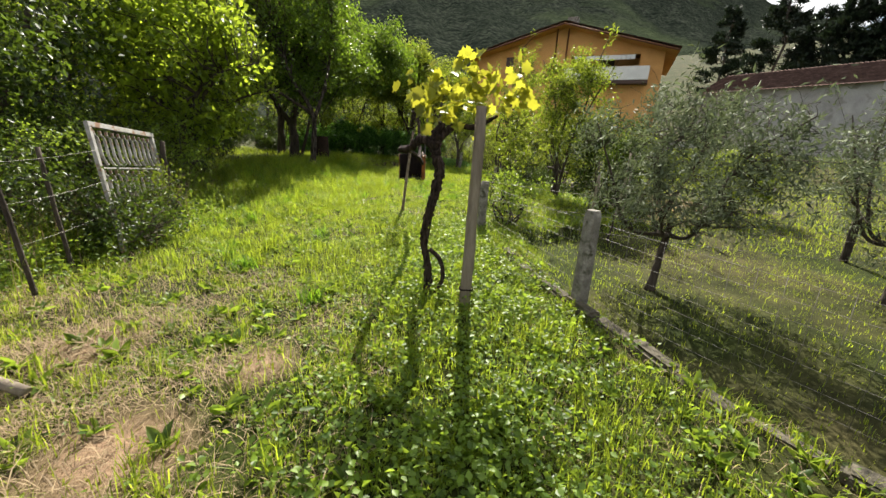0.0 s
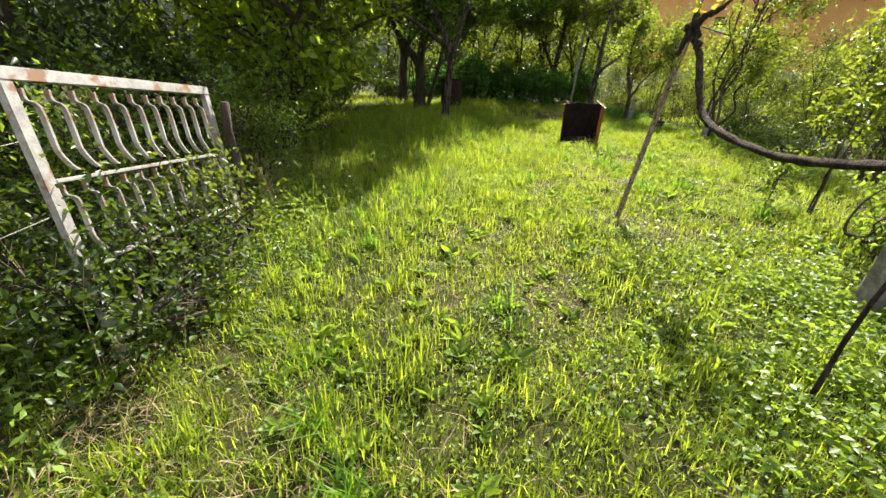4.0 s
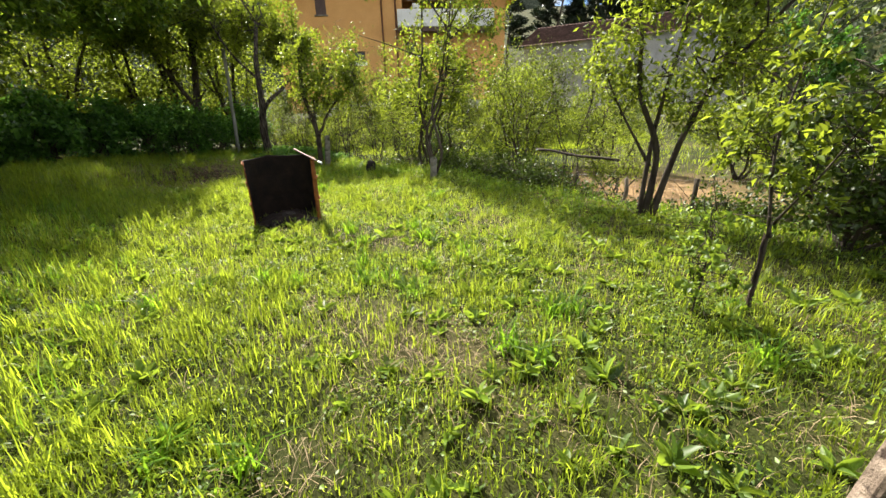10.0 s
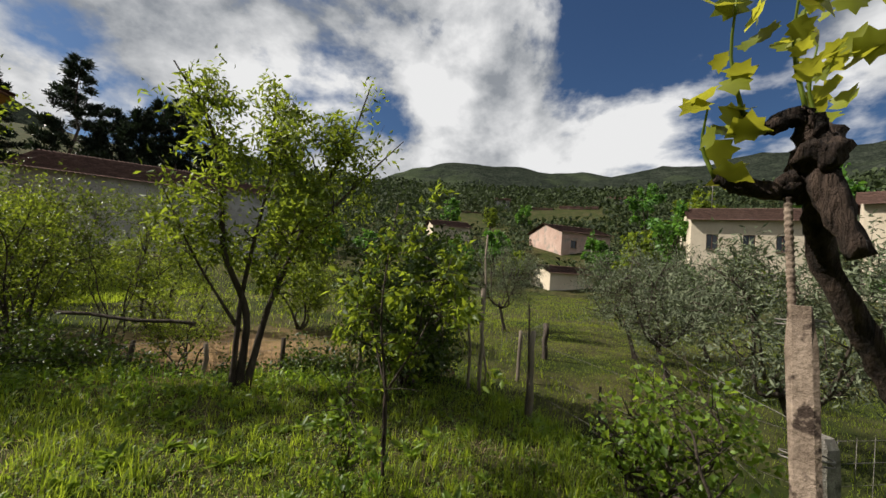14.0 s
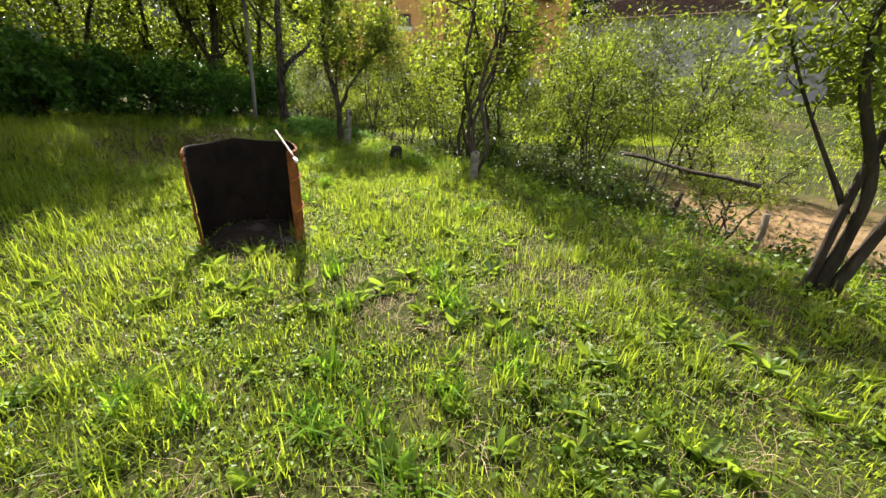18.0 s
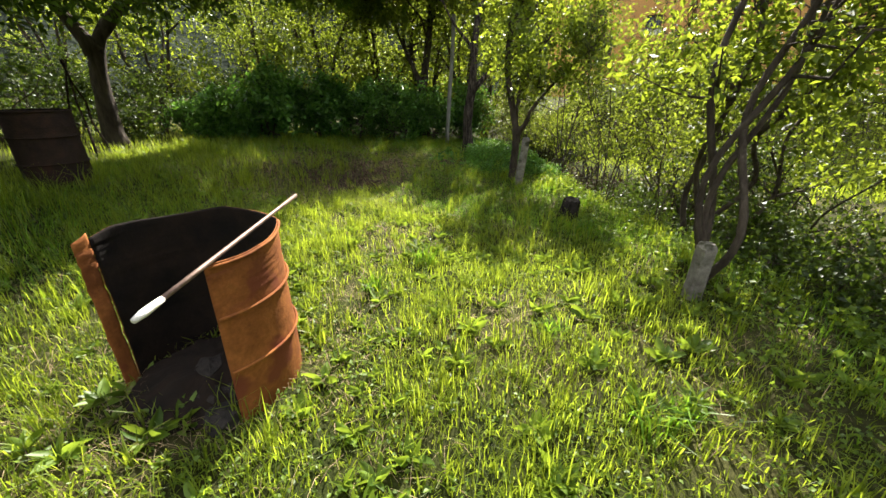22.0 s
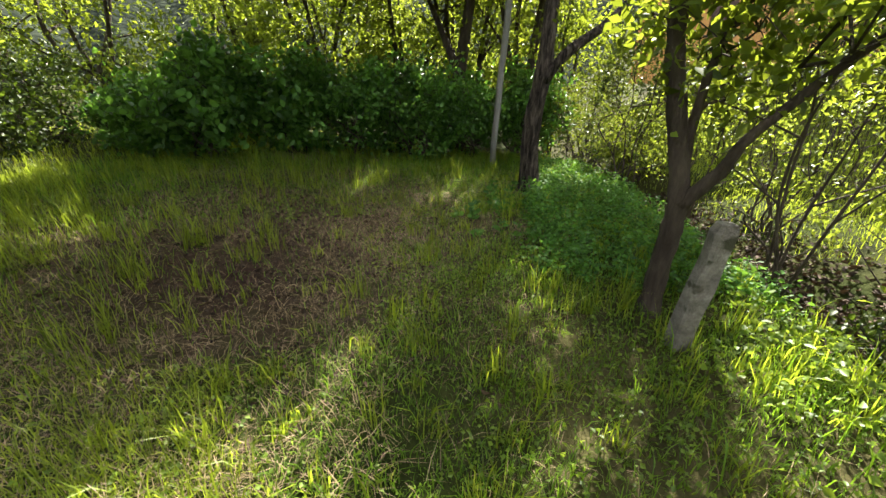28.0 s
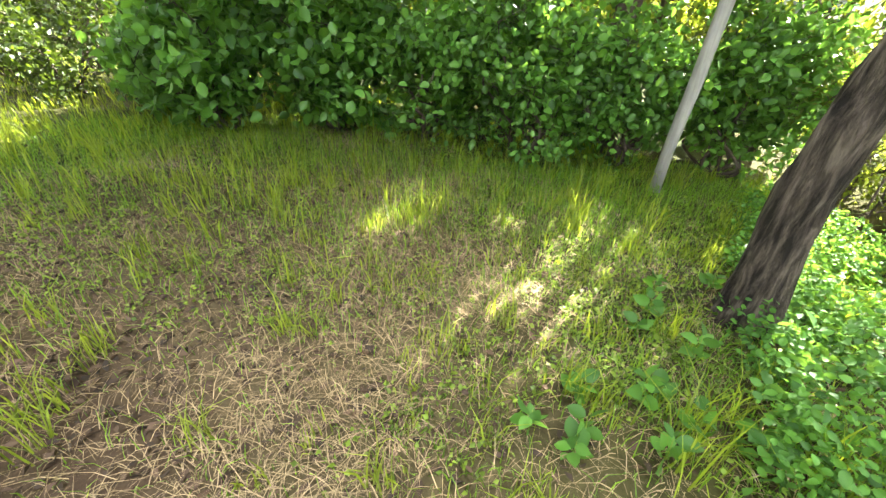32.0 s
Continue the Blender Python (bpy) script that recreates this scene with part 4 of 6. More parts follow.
vine = thing("grape_vine", 1.54, 2.08, 0, "old twisted grape vine with young leaves on a post", "vine", "vine row")
limb(vine, "trunk", [(0, 0, -0.05), (0.0, 0.02, 0.3), (-0.05, 0.02, 0.6), (0.0, 0, 0.88), (0.07, 0, 1.2), (0.02, 0.02, 1.45), (0.08, -0.02, 1.62)], [0.042, 0.034, 0.031, 0.036, 0.044, 0.048, 0.03], BARK_VINE, 1, 14, 12, rough=0.2)
limb(vine, "root_loop", [(0.01, 0.02, 0.5), (0.11, 0.0, 0.4), (0.14, -0.01, 0.22), (0.06, -0.02, 0.08), (0.01, 0, 0.02)], [0.022, 0.02, 0.02, 0.018, 0.015], BARK_VINE, 2)
limb(vine, "arm", [(0.05, 0, 1.42), (-0.1, 0.06, 1.48), (-0.2, 0.14, 1.4), (-0.33, 0.5, 1.37), (-0.3, 1.2, 1.32)], [0.045, 0.038, 0.032, 0.028, 0.02], BARK_VINE, 3, rough=0.2)
limb(vine, "arm", [(0.05, 0, 1.5), (0.2, 0.05, 1.6), (0.36, 0.05, 1.6), (0.55, 0.1, 1.7)], [0.04, 0.028, 0.022, 0.012], BARK_VINE, 4)
for k, (dx, dy, dz) in enumerate(((0.1, 0, 0.3), (0.3, 0.05, 0.25), (-0.1, 0.1, 0.25), (0.5, 0.1, 0.2))):
    limb(vine, "shoot", [(dx * 0.8, dy, 1.55), (dx, dy + 0.03, 1.65), (dx * 1.2, dy + 0.05, 1.58 + dz)], [0.006, 0.005, 0.003], LEAF_YOUNG, 5 + k, 5, 3, 0)
vine_leaves(vine, [((0.1, 0, 1.9), 26, 0.09), ((0.36, 0.05, 1.9), 26, 0.1), ((-0.1, 0.1, 1.84), 22, 0.09), ((0.55, 0.1, 1.86), 24, 0.1), ((0.3, 0.0, 2.03), 20, 0.1), ((0.6, 0.1, 1.98), 14, 0.1), ((0.72, 0.1, 1.84), 12, 0.08), ((0.0, 0.05, 1.68), 12, 0.08), ((0.2, 0.05, 1.66), 10, 0.08)], 7, 0.11)

vine2 = thing("grape_vine", 0.95, 6.2, 0.1, "old gnarled grape vine with a long sagging arm", "vine", "vine row")
limb(vine2, "head", [(-0.01, 0.0, 1.58), (0.04, 0.02, 1.72), (0.08, 0.02, 1.8), (0.06, 0.03, 1.9)], [0.02, 0.03, 0.034, 0.016], BARK_VINE, 11, rough=0.2)
limb(vine2, "arm", [(0.07, 0.02, 1.76), (0.09, 0.08, 1.73), (0.12, 0.15, 1.74), (0.13, 0.2, 1.76)], [0.03, 0.022, 0.018, 0.01], BARK_VINE, 12, rough=0.2)
limb(vine2, "arm", [(0.07, 0.02, 1.84), (0.08, 0.05, 1.9), (0.09, 0.12, 1.87), (0.1, 0.16, 1.9)], [0.028, 0.024, 0.016, 0.008], BARK_VINE, 17, rough=0.2)
limb(vine2, "arm", [(0.07, 0, 1.8), (0.12, -0.06, 1.88), (0.18, -0.1, 1.9), (0.26, -0.14, 1.98)], [0.03, 0.026, 0.02, 0.01], BARK_VINE, 13, rough=0.2)
limb(vine2, "trunk", [(0.06, 0.02, 1.76), (0.14, -0.07, 1.6), (0.17, -0.25, 1.33), (0.2, -0.44, 1.13), (0.24, -0.9, 1.03), (0.33, -1.6, 1.0), (0.35, -2.3, 1.1), (0.3, -2.9, 1.22)], [0.026, 0.028, 0.027, 0.026, 0.025, 0.024, 0.022, 0.018], BARK_VINE, 14, steps=7, rough=0.16)
for k, (x, y, z, q) in enumerate(((0.05, 0.03, 1.8, 0.042), (0.1, 0.0, 1.75, 0.038), (0.12, -0.05, 1.66, 0.034), (0.09, 0.06, 1.74, 0.03))):
    bm = bmesh.new()
    bmesh.ops.create_icosphere(bm, subdivisions=3, radius=q)
    rng = R(300 + k)
    for vv in bm.verts:
        vv.co *= 1 + 0.55 * noise.noise(vv.co * 38 + Vector((k * 7, 0, 0))) + 0.25 * noise.noise(vv.co * 95) + rng.normal(0, 0.03)
    bmesh.ops.translate(bm, verts=bm.verts, vec=(x, y, z))
    part("knot", bm, BARK_VINE, vine2, smooth=True)
SHOOTS = ((0.13, 0.2, 1.76, 0.16), (0.1, 0.16, 1.9, 0.3), (0.26, -0.14, 1.98, 0.3), (0.08, 0.03, 1.9, 0.34), (0.2, -0.12, 1.92, 0.22))
for k, (x, y, z, h) in enumerate(SHOOTS):
    limb(vine2, "shoot", [(x, y, z), (x + 0.02, y + 0.02, z + h * 0.5), (x - 0.01, y + 0.03, z + h)], [0.006, 0.004, 0.0025], LEAF_YOUNG, 25 + k, 5, 3, 0)
vine_leaves(vine2, [((x, y, z + h * u), n, 0.03) for x, y, z, h in SHOOTS for u, n in ((0.25, 3), (0.6, 4), (0.95, 4))], 8, 0.075)


# ---- posts, poles and fences ----
def square_post(name, x, y, h, w, material, label, category="post", lean=(0, 0), rz=0.0, group="", top=True, z=None):
    rng = np.random.default_rng(int(abs(x * 100) + abs(y * 10)))
    bm = bmesh.new()
    n = 6
    rings = []
    for k in range(n + 1):
        u = (0.0, 0.2, 0.4, 0.6, 0.8, 0.95, 1.0)[k]
        hh = -0.15 + (h + 0.15) * u
        s = w * 0.5 * (1 - 0.06 * u) * (0.74 if k == n else 1)
        c = s * 0.32
        ring = [(s - c, -s), (s, -s + c), (s, s - c), (s - c, s), (-s + c, s), (-s, s - c), (-s, -s + c), (-s + c, -s)]
        rings.append([bm.verts.new((px + lean[0] * u + rng.normal(0, w * 0.035), py + lean[1] * u + rng.normal(0, w * 0.025), hh)) for px, py in ring])
    for a, b in zip(rings, rings[1:]):
        for i in range(8):
            bm.faces.new((a[i], a[(i + 1) % 8], b[(i + 1) % 8], b[i]))
    bm.faces.new(rings[-1])
    bm.faces.new(rings[0][::-1])
    me = bpy.data.meshes.new(name)
    bm.to_mesh(me)
    bm.free()
    ob = put(name, me, material)
    ob.matrix_basis = pose(x, y, float(height_at(x, y)) if z is None else z, 0, 0, rz)
    return tagged(ob, label, category, group)


def round_pole(name, a, b, r0, r1, material, label, category, group="", sides=10, seed=3, wob=0.02):
    rng = np.random.default_rng(seed)
    p = limb_path(rng, a, b, wob, 7)
    v, f = tube_arrays(p - p[0], np.linspace(r0, r1, 7), sides, rng, 0.05)
    ob = put(name, arrays_mesh(name, v, f), material, smooth=True)
    ob.matrix_basis = Matrix.Translation(tuple(p[0]))
    return tagged(ob, label, category, group)


vine_pole = round_pole("wooden_post", (1.89, 1.9, -0.1), (1.94, 2.02, 1.76), 0.054, 0.044, OLD_WOOD, "weathered round wooden post that holds a vine", "post", seed=4, wob=0.005)
a = np.linspace(0, 6.3, 22)
v, f = tube_arrays(np.stack([0.008 + 0.06 * np.cos(a), 0.018 + 0.06 * np.sin(a), 0.3 + 0.004 * np.sin(3 * a)], 1), np.full(22, 0.007), 5)
put("band", arrays_mesh("band", v, f), SOOT, vine_pole, "dark band round the post")
square_post("concrete_post", 3.0, 2.1, 1.0, 0.13, CONCRETE, "lichen-spotted concrete fence post", group="concrete fence posts", lean=(0.03, 0.02), rz=20)
square_post("concrete_post", 2.26, 4.95, 0.84, 0.13, CONCRETE, "lichen-spotted concrete fence post", group="concrete fence posts", lean=(0.03, 0.0), rz=12)
square_post("concrete_post", 3.38, 13.1, 0.44, 0.11, CONCRETE, "pale concrete post wrapped in plum shoots", group="concrete fence posts", lean=(0.02, 0.0), rz=10)
square_post("concrete_post", 2.14, 16.86, 0.8, 0.12, CONCRETE, "pale leaning concrete post by the ditch", group="concrete fence posts", lean=(0.09, 0.0), rz=15)
ob = square_post("vine_post", 0.755, 6.395, 1.56, 0.054, RED_POST, "weathered reddish flat post under a vine", lean=(0.082, -0.32), rz=45)
ob.matrix_basis = ob.matrix_basis @ Matrix.Diagonal((0.92, 0.72, 1, 1))
bar = thing("ribbed_bar", 0.782, 6.372, 0.15, "twisted brown reinforcing bar wired to a vine post", "bar")
t = np.linspace(0, 1, 560)
v, f = tube_arrays(np.stack([0.245 * t, -0.1 * t, 1.66 * t], 1), 0.008 + 0.0011 * np.sin(t * 700), 8)
put("rod", arrays_mesh("rod", v, f), RED_POST, bar, smooth=True)
for z in (0.62, 1.12, 1.38):
    a = np.linspace(0, 11.5, 26)
    v, f = tube_arrays(np.stack([-0.004 + 0.148 * z + 0.027 * np.cos(a) + 0.012 * np.sin(a), -0.012 - 0.06 * z + 0.012 * np.cos(a) + 0.03 * np.sin(a), z + 0.0015 * a], 1), np.full(26, 0.0016), 4)
    put("tie", arrays_mesh("tie", v, f), WIRE, bar, "dark wire tie")
round_pole("stake", (1.43, 3.82, -0.1), (1.55, 3.9, 1.28), 0.014, 0.009, BARK_VINE, "thin bent wooden stake in the vine row", "stake", "vine row stakes", 6, 5, 0.02)
round_pole("stake", (3.0, 7.36, -0.1), (3.08, 7.42, 0.6), 0.012, 0.01, BARK_VINE, "short stake at the foot of a sapling", "stake", "vine row stakes", 6, 6, 0.03)
round_pole("grey_pole", (0.2, 21.45, -0.1), (0.34, 21.5, 3.3), 0.055, 0.05, PALE_GREY, "smooth grey leaning pole before the hedge", "pole", seed=8, wob=0.005)
round_pole("lying_branch", (-2.6, 0.86, 0.16), (-0.6, 0.46, 0.05), 0.038, 0.032, OLD_WOOD, "pale cut branch lying on the grass", "branch", seed=9, wob=0.004)


def wire(root, a, b, r=0.0014, sag=0.03, name="wire"):
    a, b = np.array(a, float), np.array(b, float)
    t = np.linspace(0, 1, 7)
    p = a + (b - a) * t[:, None]
    p[:, 2] -= sag * 4 * t * (1 - t)
    v, f = tube_arrays(p, np.full(7, r), 4)
    return put(name, arrays_mesh(name, v, f), WIRE, root)


# western fence: stakes and wires up to the gate
west = thing("wire_fence", -1.85, 1.6, 0, "rusty wire fence on dark stakes, overgrown with weeds", "fence")
for k, (x, y, lean) in enumerate(((-1.8, 1.66, -0.12), (-2.6, 0.2, -0.1), (-2.15, 2.35, -0.08))):
    v, f = tube_arrays(bend([(x + 1.85, y - 1.6, -0.1), (x + 1.85 + lean * 0.4, y - 1.6, 0.6), (x + 1.85 + lean, y - 1.58, 1.25)], 4), np.full(9, 0.02), 6, R(k), 0.1)
    put("stake", arrays_mesh("stake", v, f), BARK, west)
for z in (0.45, 0.8, 1.15):
    wire(west, (-1.4, -3.0, z), (-0.75 - z * 0.1, -1.4, z), 0.0018)
    wire(west, (-0.75 - z * 0.1, -1.4, z), (-z * 0.24, 0, z), 0.0018)
    wire(west, (-z * 0.24, 0, z), (-0.38, 1.4, z + 0.05), 0.0018)


round_pole("dead_branch", (-3.6, -0.9, 1.42), (-2.2, 1.5, 1.35), 0.07, 0.045, BARK, "dark dead branch resting across the wire fence", "branch", seed=31, wob=0.05)


def iron_gate():
    a, b = Vector((-2.18, 3.02, 0)), Vector((-2.55, 4.42, 0))
    root = thing("iron_gate", a.x, a.y, 0.1, "pale painted iron gate with rows of curved bars, leaning in weeds", "gate")
    d = (b - a)
    length = d.length
    d.normalize()
    root.matrix_basis = Matrix.Translation((a.x, a.y, 0.1)) @ Matrix.Rotation(math.atan2(d.y, d.x), 4, "Z") @ Matrix.Rotation(0.095, 4, "Y") @ Matrix.Rotation(-0.12, 4, "X")
    top = 1.36
    part("stile", box_bm(-0.03, 0.03, -0.02, 0.02, -0.1, top, 0.004), GATE_PAINT, root)
    part("stile", box_bm(length - 0.03, length + 0.03, -0.02, 0.02, -0.1, top, 0.004), GATE_PAINT, root)
    for z, h in ((top, 0.06), (0.9, 0.02), (0.46, 0.02), (0.02, 0.045)):
        part("rail", box_bm(-0.03 if z == top else 0.03, length + (0.03 if z == top else -0.03), -0.022, 0.022, z - h / 2 + (0.03 if z == top else 0), z + h / 2 + (0.03 if z == top else 0), 0.004), GATE_PAINT, root)
    # one bent strap serves all rows
    bm = bmesh.new()
    curve = bend([(0, 0, 0.41), (0.002, 0, 0.36), (0.05, 0, 0.33), (0.055, 0, 0.2), (0.055, 0, 0.12), (0.09, 0, 0.05), (0.12, 0, 0.02)], 3)
    prev = None
    for p in curve:
        ring = [bm.verts.new((p[0] + sx, sy, p[2])) for sx, sy in ((-0.006, -0.014), (0.006, -0.014), (0.006, 0.014), (-0.006, 0.014))]
        if prev:
            for i in range(4):
                bm.faces.new((prev[i], prev[(i + 1) % 4], ring[(i + 1) % 4], ring[i]))
        prev = ring
    me = bpy.data.meshes.new("bar")
    bm.to_mesh(me)
    bm.free()
    me.materials.append(GATE_PAINT)
    n = 11
    for row in range(3):
        for k in range(n):
            ob = new("bar", me)
            ob.parent = root
            ob.location = (0.06 + (length - 0.2) * k / (n - 1), 0, 0.02 + row * 0.45)


iron_gate()
round_pole("gate_post", (-2.62, 4.55, -0.1), (-2.66, 4.6, 1.25), 0.04, 0.035, BARK, "dark stake that holds the gate's end", "post", seed=12)


def kerb_stones(name, pts, w, h, label, n, seed):
    rng = np.random.default_rng(seed)
    root = thing(name, pts[0][0], pts[0][1], 0, label, "kerb", kind="structure")
    p = bend([(x, y, 0) for x, y in pts], 8)
    seg = np.concatenate([[0], np.cumsum(np.linalg.norm(np.diff(p, axis=0), axis=1))])
    for k in range(n):
        s0, s1 = seg[-1] * k / n + 0.012, seg[-1] * (k + 1) / n - 0.012
        a = np.array([np.interp(s0, seg, p[:, i]) for i in (0, 1)])
        b = np.array([np.interp(s1, seg, p[:, i]) for i in (0, 1)])
        c, L = (a + b) / 2, np.linalg.norm(b - a)
        bm = box_bm(-L / 2, L / 2, -w / 2, w / 2, -0.25, h * rng.uniform(0.8, 1.15), 0.02)
        for vv in bm.verts:
            vv.co += Vector(rng.normal(0, 0.008, 3))
        ob = part("stone", bm, KERB, root)
        ob.matrix_basis = Matrix.Translation((c[0] - pts[0][0], c[1] - pts[0][1], rng.normal(0, 0.01))) @ Matrix.Rotation(math.atan2(*(b - a)[::-1]), 4, "Z")


kerb_stones("east_kerb", [(3.95, -0.1), (3.44, 0.6), (3.16, 1.48), (2.93, 2.11), (2.67, 3.04), (2.4, 4.2)], 0.13, 0.06, "broken mossy concrete kerb between the two plots", 11, 3)
kerb_stones("gate_kerb", [(-2.2, 3.35), (-2.5, 4.15), (-2.95, 5.2)], 0.12, 0.07, "low pale stone kerb at the gate's foot", 4, 5)

# eastern fence between the vine plot and the olives
east = thing("wire_fence", 2.98, 2.12, 0, "slack galvanised wire fence on concrete posts", "fence")
for z in (0.12, 0.24, 0.36, 0.48, 0.6, 0.72, 0.84):
    wire(east, (-0.72, 2.83, z - 0.02), (0, 0, z))
    wire(east, (0, 0, z), (1.6, -2.6, z - 0.05))
for a, b in (((0, 0, 0), (-0.72, 2.83, 0)), ((0, 0, 0), (1.6, -2.6, -0.05))):
    up = Heap()
    a, b = np.array(a, float), np.array(b, float)
    for u in np.linspace(0.04, 0.97, 20):
        q = a + (b - a) * u
        up.add(*tube_arrays([q + (0, 0, 0.06), q + (0.01, 0, 0.45), q + (0, 0, 0.83)], np.full(3, 0.0016), 3))
    put("mesh", up.mesh("mesh"), WIRE, east)
for z in (0.3, 0.55, 0.84):
    wire(east, (-0.72, 2.83, z - 0.02), (1.5, 3.85, z - 0.02))
    wire(east, (-0.72, 2.83, z), (4.6, 1.2, z - 0.1), 0.0025, 0.08)


def mesh_fence(name, pts, h, label, posts, cell=0.14, group=""):
    root = thing(name, pts[0][0], pts[0][1], 0, label, "fence", group)
    o = np.array((*pts[0], 0))
    p = np.array([(x, y, float(height_at(x, y))) for x, y in pts])
    for a, b in zip(p, p[1:]):
        for z in np.arange(0.08, h, cell):
            wire(root, a - o + (0, 0, z), b - o + (0, 0, z), 0.0018, 0.02)
        up = Heap()
        for s in np.arange(0, np.linalg.norm(b - a), cell):
            q = a - o + (b - a) * s / np.linalg.norm(b - a)
            up.add(*tube_arrays([q + (0, 0, 0.03), q + (0.01, 0, h / 2), q + (0, 0, h - 0.03)], np.full(3, 0.0018), 3))
        put("mesh", up.mesh("mesh"), WIRE, root)
    for k, (x, y, ph, r, lx) in enumerate(posts):
        z = float(height_at(x, y))
        v, f = tube_arrays(limb_path(R(k), (x - o[0], y - o[1], z - 0.2), (x - o[0] + lx, y - o[1], z + ph), 0.03, 6), np.full(6, r), 8, R(k + 5), 0.06)
        put("post", arrays_mesh("post", v, f), OLD_WOOD if k % 2 else BARK, root, smooth=True)
    return root


bank_fence = mesh_fence("mesh_fence", [(4.9, 13.6), (5.05, 12.0), (5.25, 10.6), (5.55, 9.0), (5.9, 7.6)], 0.95, "rusty wire-mesh fence with a dark wooden rail", [(4.95, 12.9, 1.0, 0.04, 0.03), (5.05, 12.0, 1.0, 0.055, 0.02), (5.2, 11.1, 0.95, 0.03, 0.04), (5.3, 10.2, 0.9, 0.03, 0.05), (5.5, 9.2, 0.95, 0.03, -0.03), (5.75, 8.2, 0.9, 0.03, 0.03)])
v, f = tube_arrays(limb_path(R(3), (0.15, -1.6, 0.65), (0.33, -3.3, 0.6), 0.02, 6), np.full(6, 0.024), 7, R(4), 0.06)
put("rail", arrays_mesh("rail", v, f), BARK, bank_fence, smooth=True)
corner = mesh_fence("mesh_fence", [(5.5, 6.5), (6.3, 5.8), (8.2, 4.9)], 0.8, "slack wire-mesh fence at the corner of the plot", [(8.3, 4.85, 0.75, 0.06, 0.0), (6.4, 5.75, 0.8, 0.03, 0.05)])
for k, (x, y, h, r, lx, ly) in enumerate(((5.15, 6.48, 1.35, 0.028, 0.12, 0.05), (5.3, 6.6, 1.25, 0.02, 0.14, 0.1), (5.5, 6.4, 2.15, 0.016, 0.35, 0.05), (4.45, 6.0, 0.95, 0.035, 0.06, 0.0), (4.38, 6.05, 1.25, 0.012, 0.12, 0.02), (4.52, 5.2, 0.55, 0.016, 0.04, 0.0))):
    z = float(height_at(x, y))
    round_pole("fence_stake", (x, y, z - 0.12), (x + lx, y + ly, z + h), r, r * 0.85, OLD_WOOD if k < 4 else BARK, "weathered grey wooden fence stake", "stake", "stakes at the corner of the plot", 8, 20 + k)


# ---- drums ----
def drum(name, x, y, r, h, rz, gap, label, flare=0.0, metal=None):
    """A steel drum of sheet; gap in degrees leaves its side cut open."""
    root = thing(name, x, y, float(height_at(x, y)) - 0.04, label, "drum", rz=rz)
    bm = bmesh.new()
    n = 72 if not gap else 64
    a0, a1 = radians(gap / 2), radians(360 - gap / 2)
    levels = []
    for k in range(61):
        u = k / 60
        z = h * u
        bulge = 0.005 * math.exp(-((u - 0.37) / 0.03) ** 2) + 0.005 * math.exp(-((u - 0.69) / 0.03) ** 2)
        if u > 0.76 and u < 0.95:
            bulge += 0.004 * math.sin((u - 0.76) / 0.19 * 10 * math.pi)
        if u > 0.985:
            bulge += 0.004
        levels.append((z, bulge))
    rows = []
    for z, bulge in levels:
        row = []
        for i in range(n + (1 if gap else 0)):
            a = a0 + (a1 - a0) * i / n
            edge = max(0, 1 - min(i, n - i) / 9) if gap else 0
            rr = r * (1 + flare * edge) + bulge + 0.006 * math.sin(3 * a + 5 * z)
            zz = z
            if z > h * 0.93 and gap:
                zz = z - 0.025 * abs(math.sin(a * 2.5 + 0.4)) * (z - h * 0.93) / (h * 0.07) - 0.02 * edge
            row.append(bm.verts.new((rr * math.cos(a), rr * math.sin(a), zz)))
        rows.append(row)
    m = len(rows[0])
    for ra, rb in zip(rows, rows[1:]):
        for i in range(m - 1 if gap else m):
            bm.faces.new((ra[i], ra[(i + 1) % m], rb[(i + 1) % m], rb[i]))
    metal = metal or RUST
    body = part("shell", bm, metal, root, smooth=True)
    sol = body.modifiers.new("sheet", "SOLIDIFY")
    sol.thickness, sol.offset = 0.005, -1
    sol.material_offset = 1
    body.data.materials.append(SOOT)
    arcs = np.linspace(a0 + 0.02 * (gap > 0), a1 - 0.02 * (gap > 0), 60)
    for name, u, rr, lift in (("hoop", 0.37, 0.008, 0.012), ("hoop", 0.69, 0.008, 0.012), ("rim", 0.985, 0.007, 0.009)):
        edge = np.maximum(0, 1 - np.minimum(np.arange(60), 59 - np.arange(60)) / 8.4) if gap else np.zeros(60)
        rad = r * (1 + flare * edge) + lift + 0.006 * np.sin(3 * arcs + 5 * h * u)
        drop = 0.025 * np.abs(np.sin(arcs * 2.5 + 0.4)) * max(0, (u - 0.93) / 0.07) + 0.02 * edge * (u > 0.93) if gap else 0 * arcs
        v, f = tube_arrays(np.stack([rad * np.cos(arcs), rad * np.sin(arcs), h * u - drop], 1), np.full(60, rr), 6)
        put(name, arrays_mesh(name, v, f), metal, root, smooth=True)
    return root


burner = drum("burning_drum", 0.445, 11.8, 0.43, 0.905, 256.5, 129, "rusty steel drum cut open at the front, used for burning", flare=0.02)
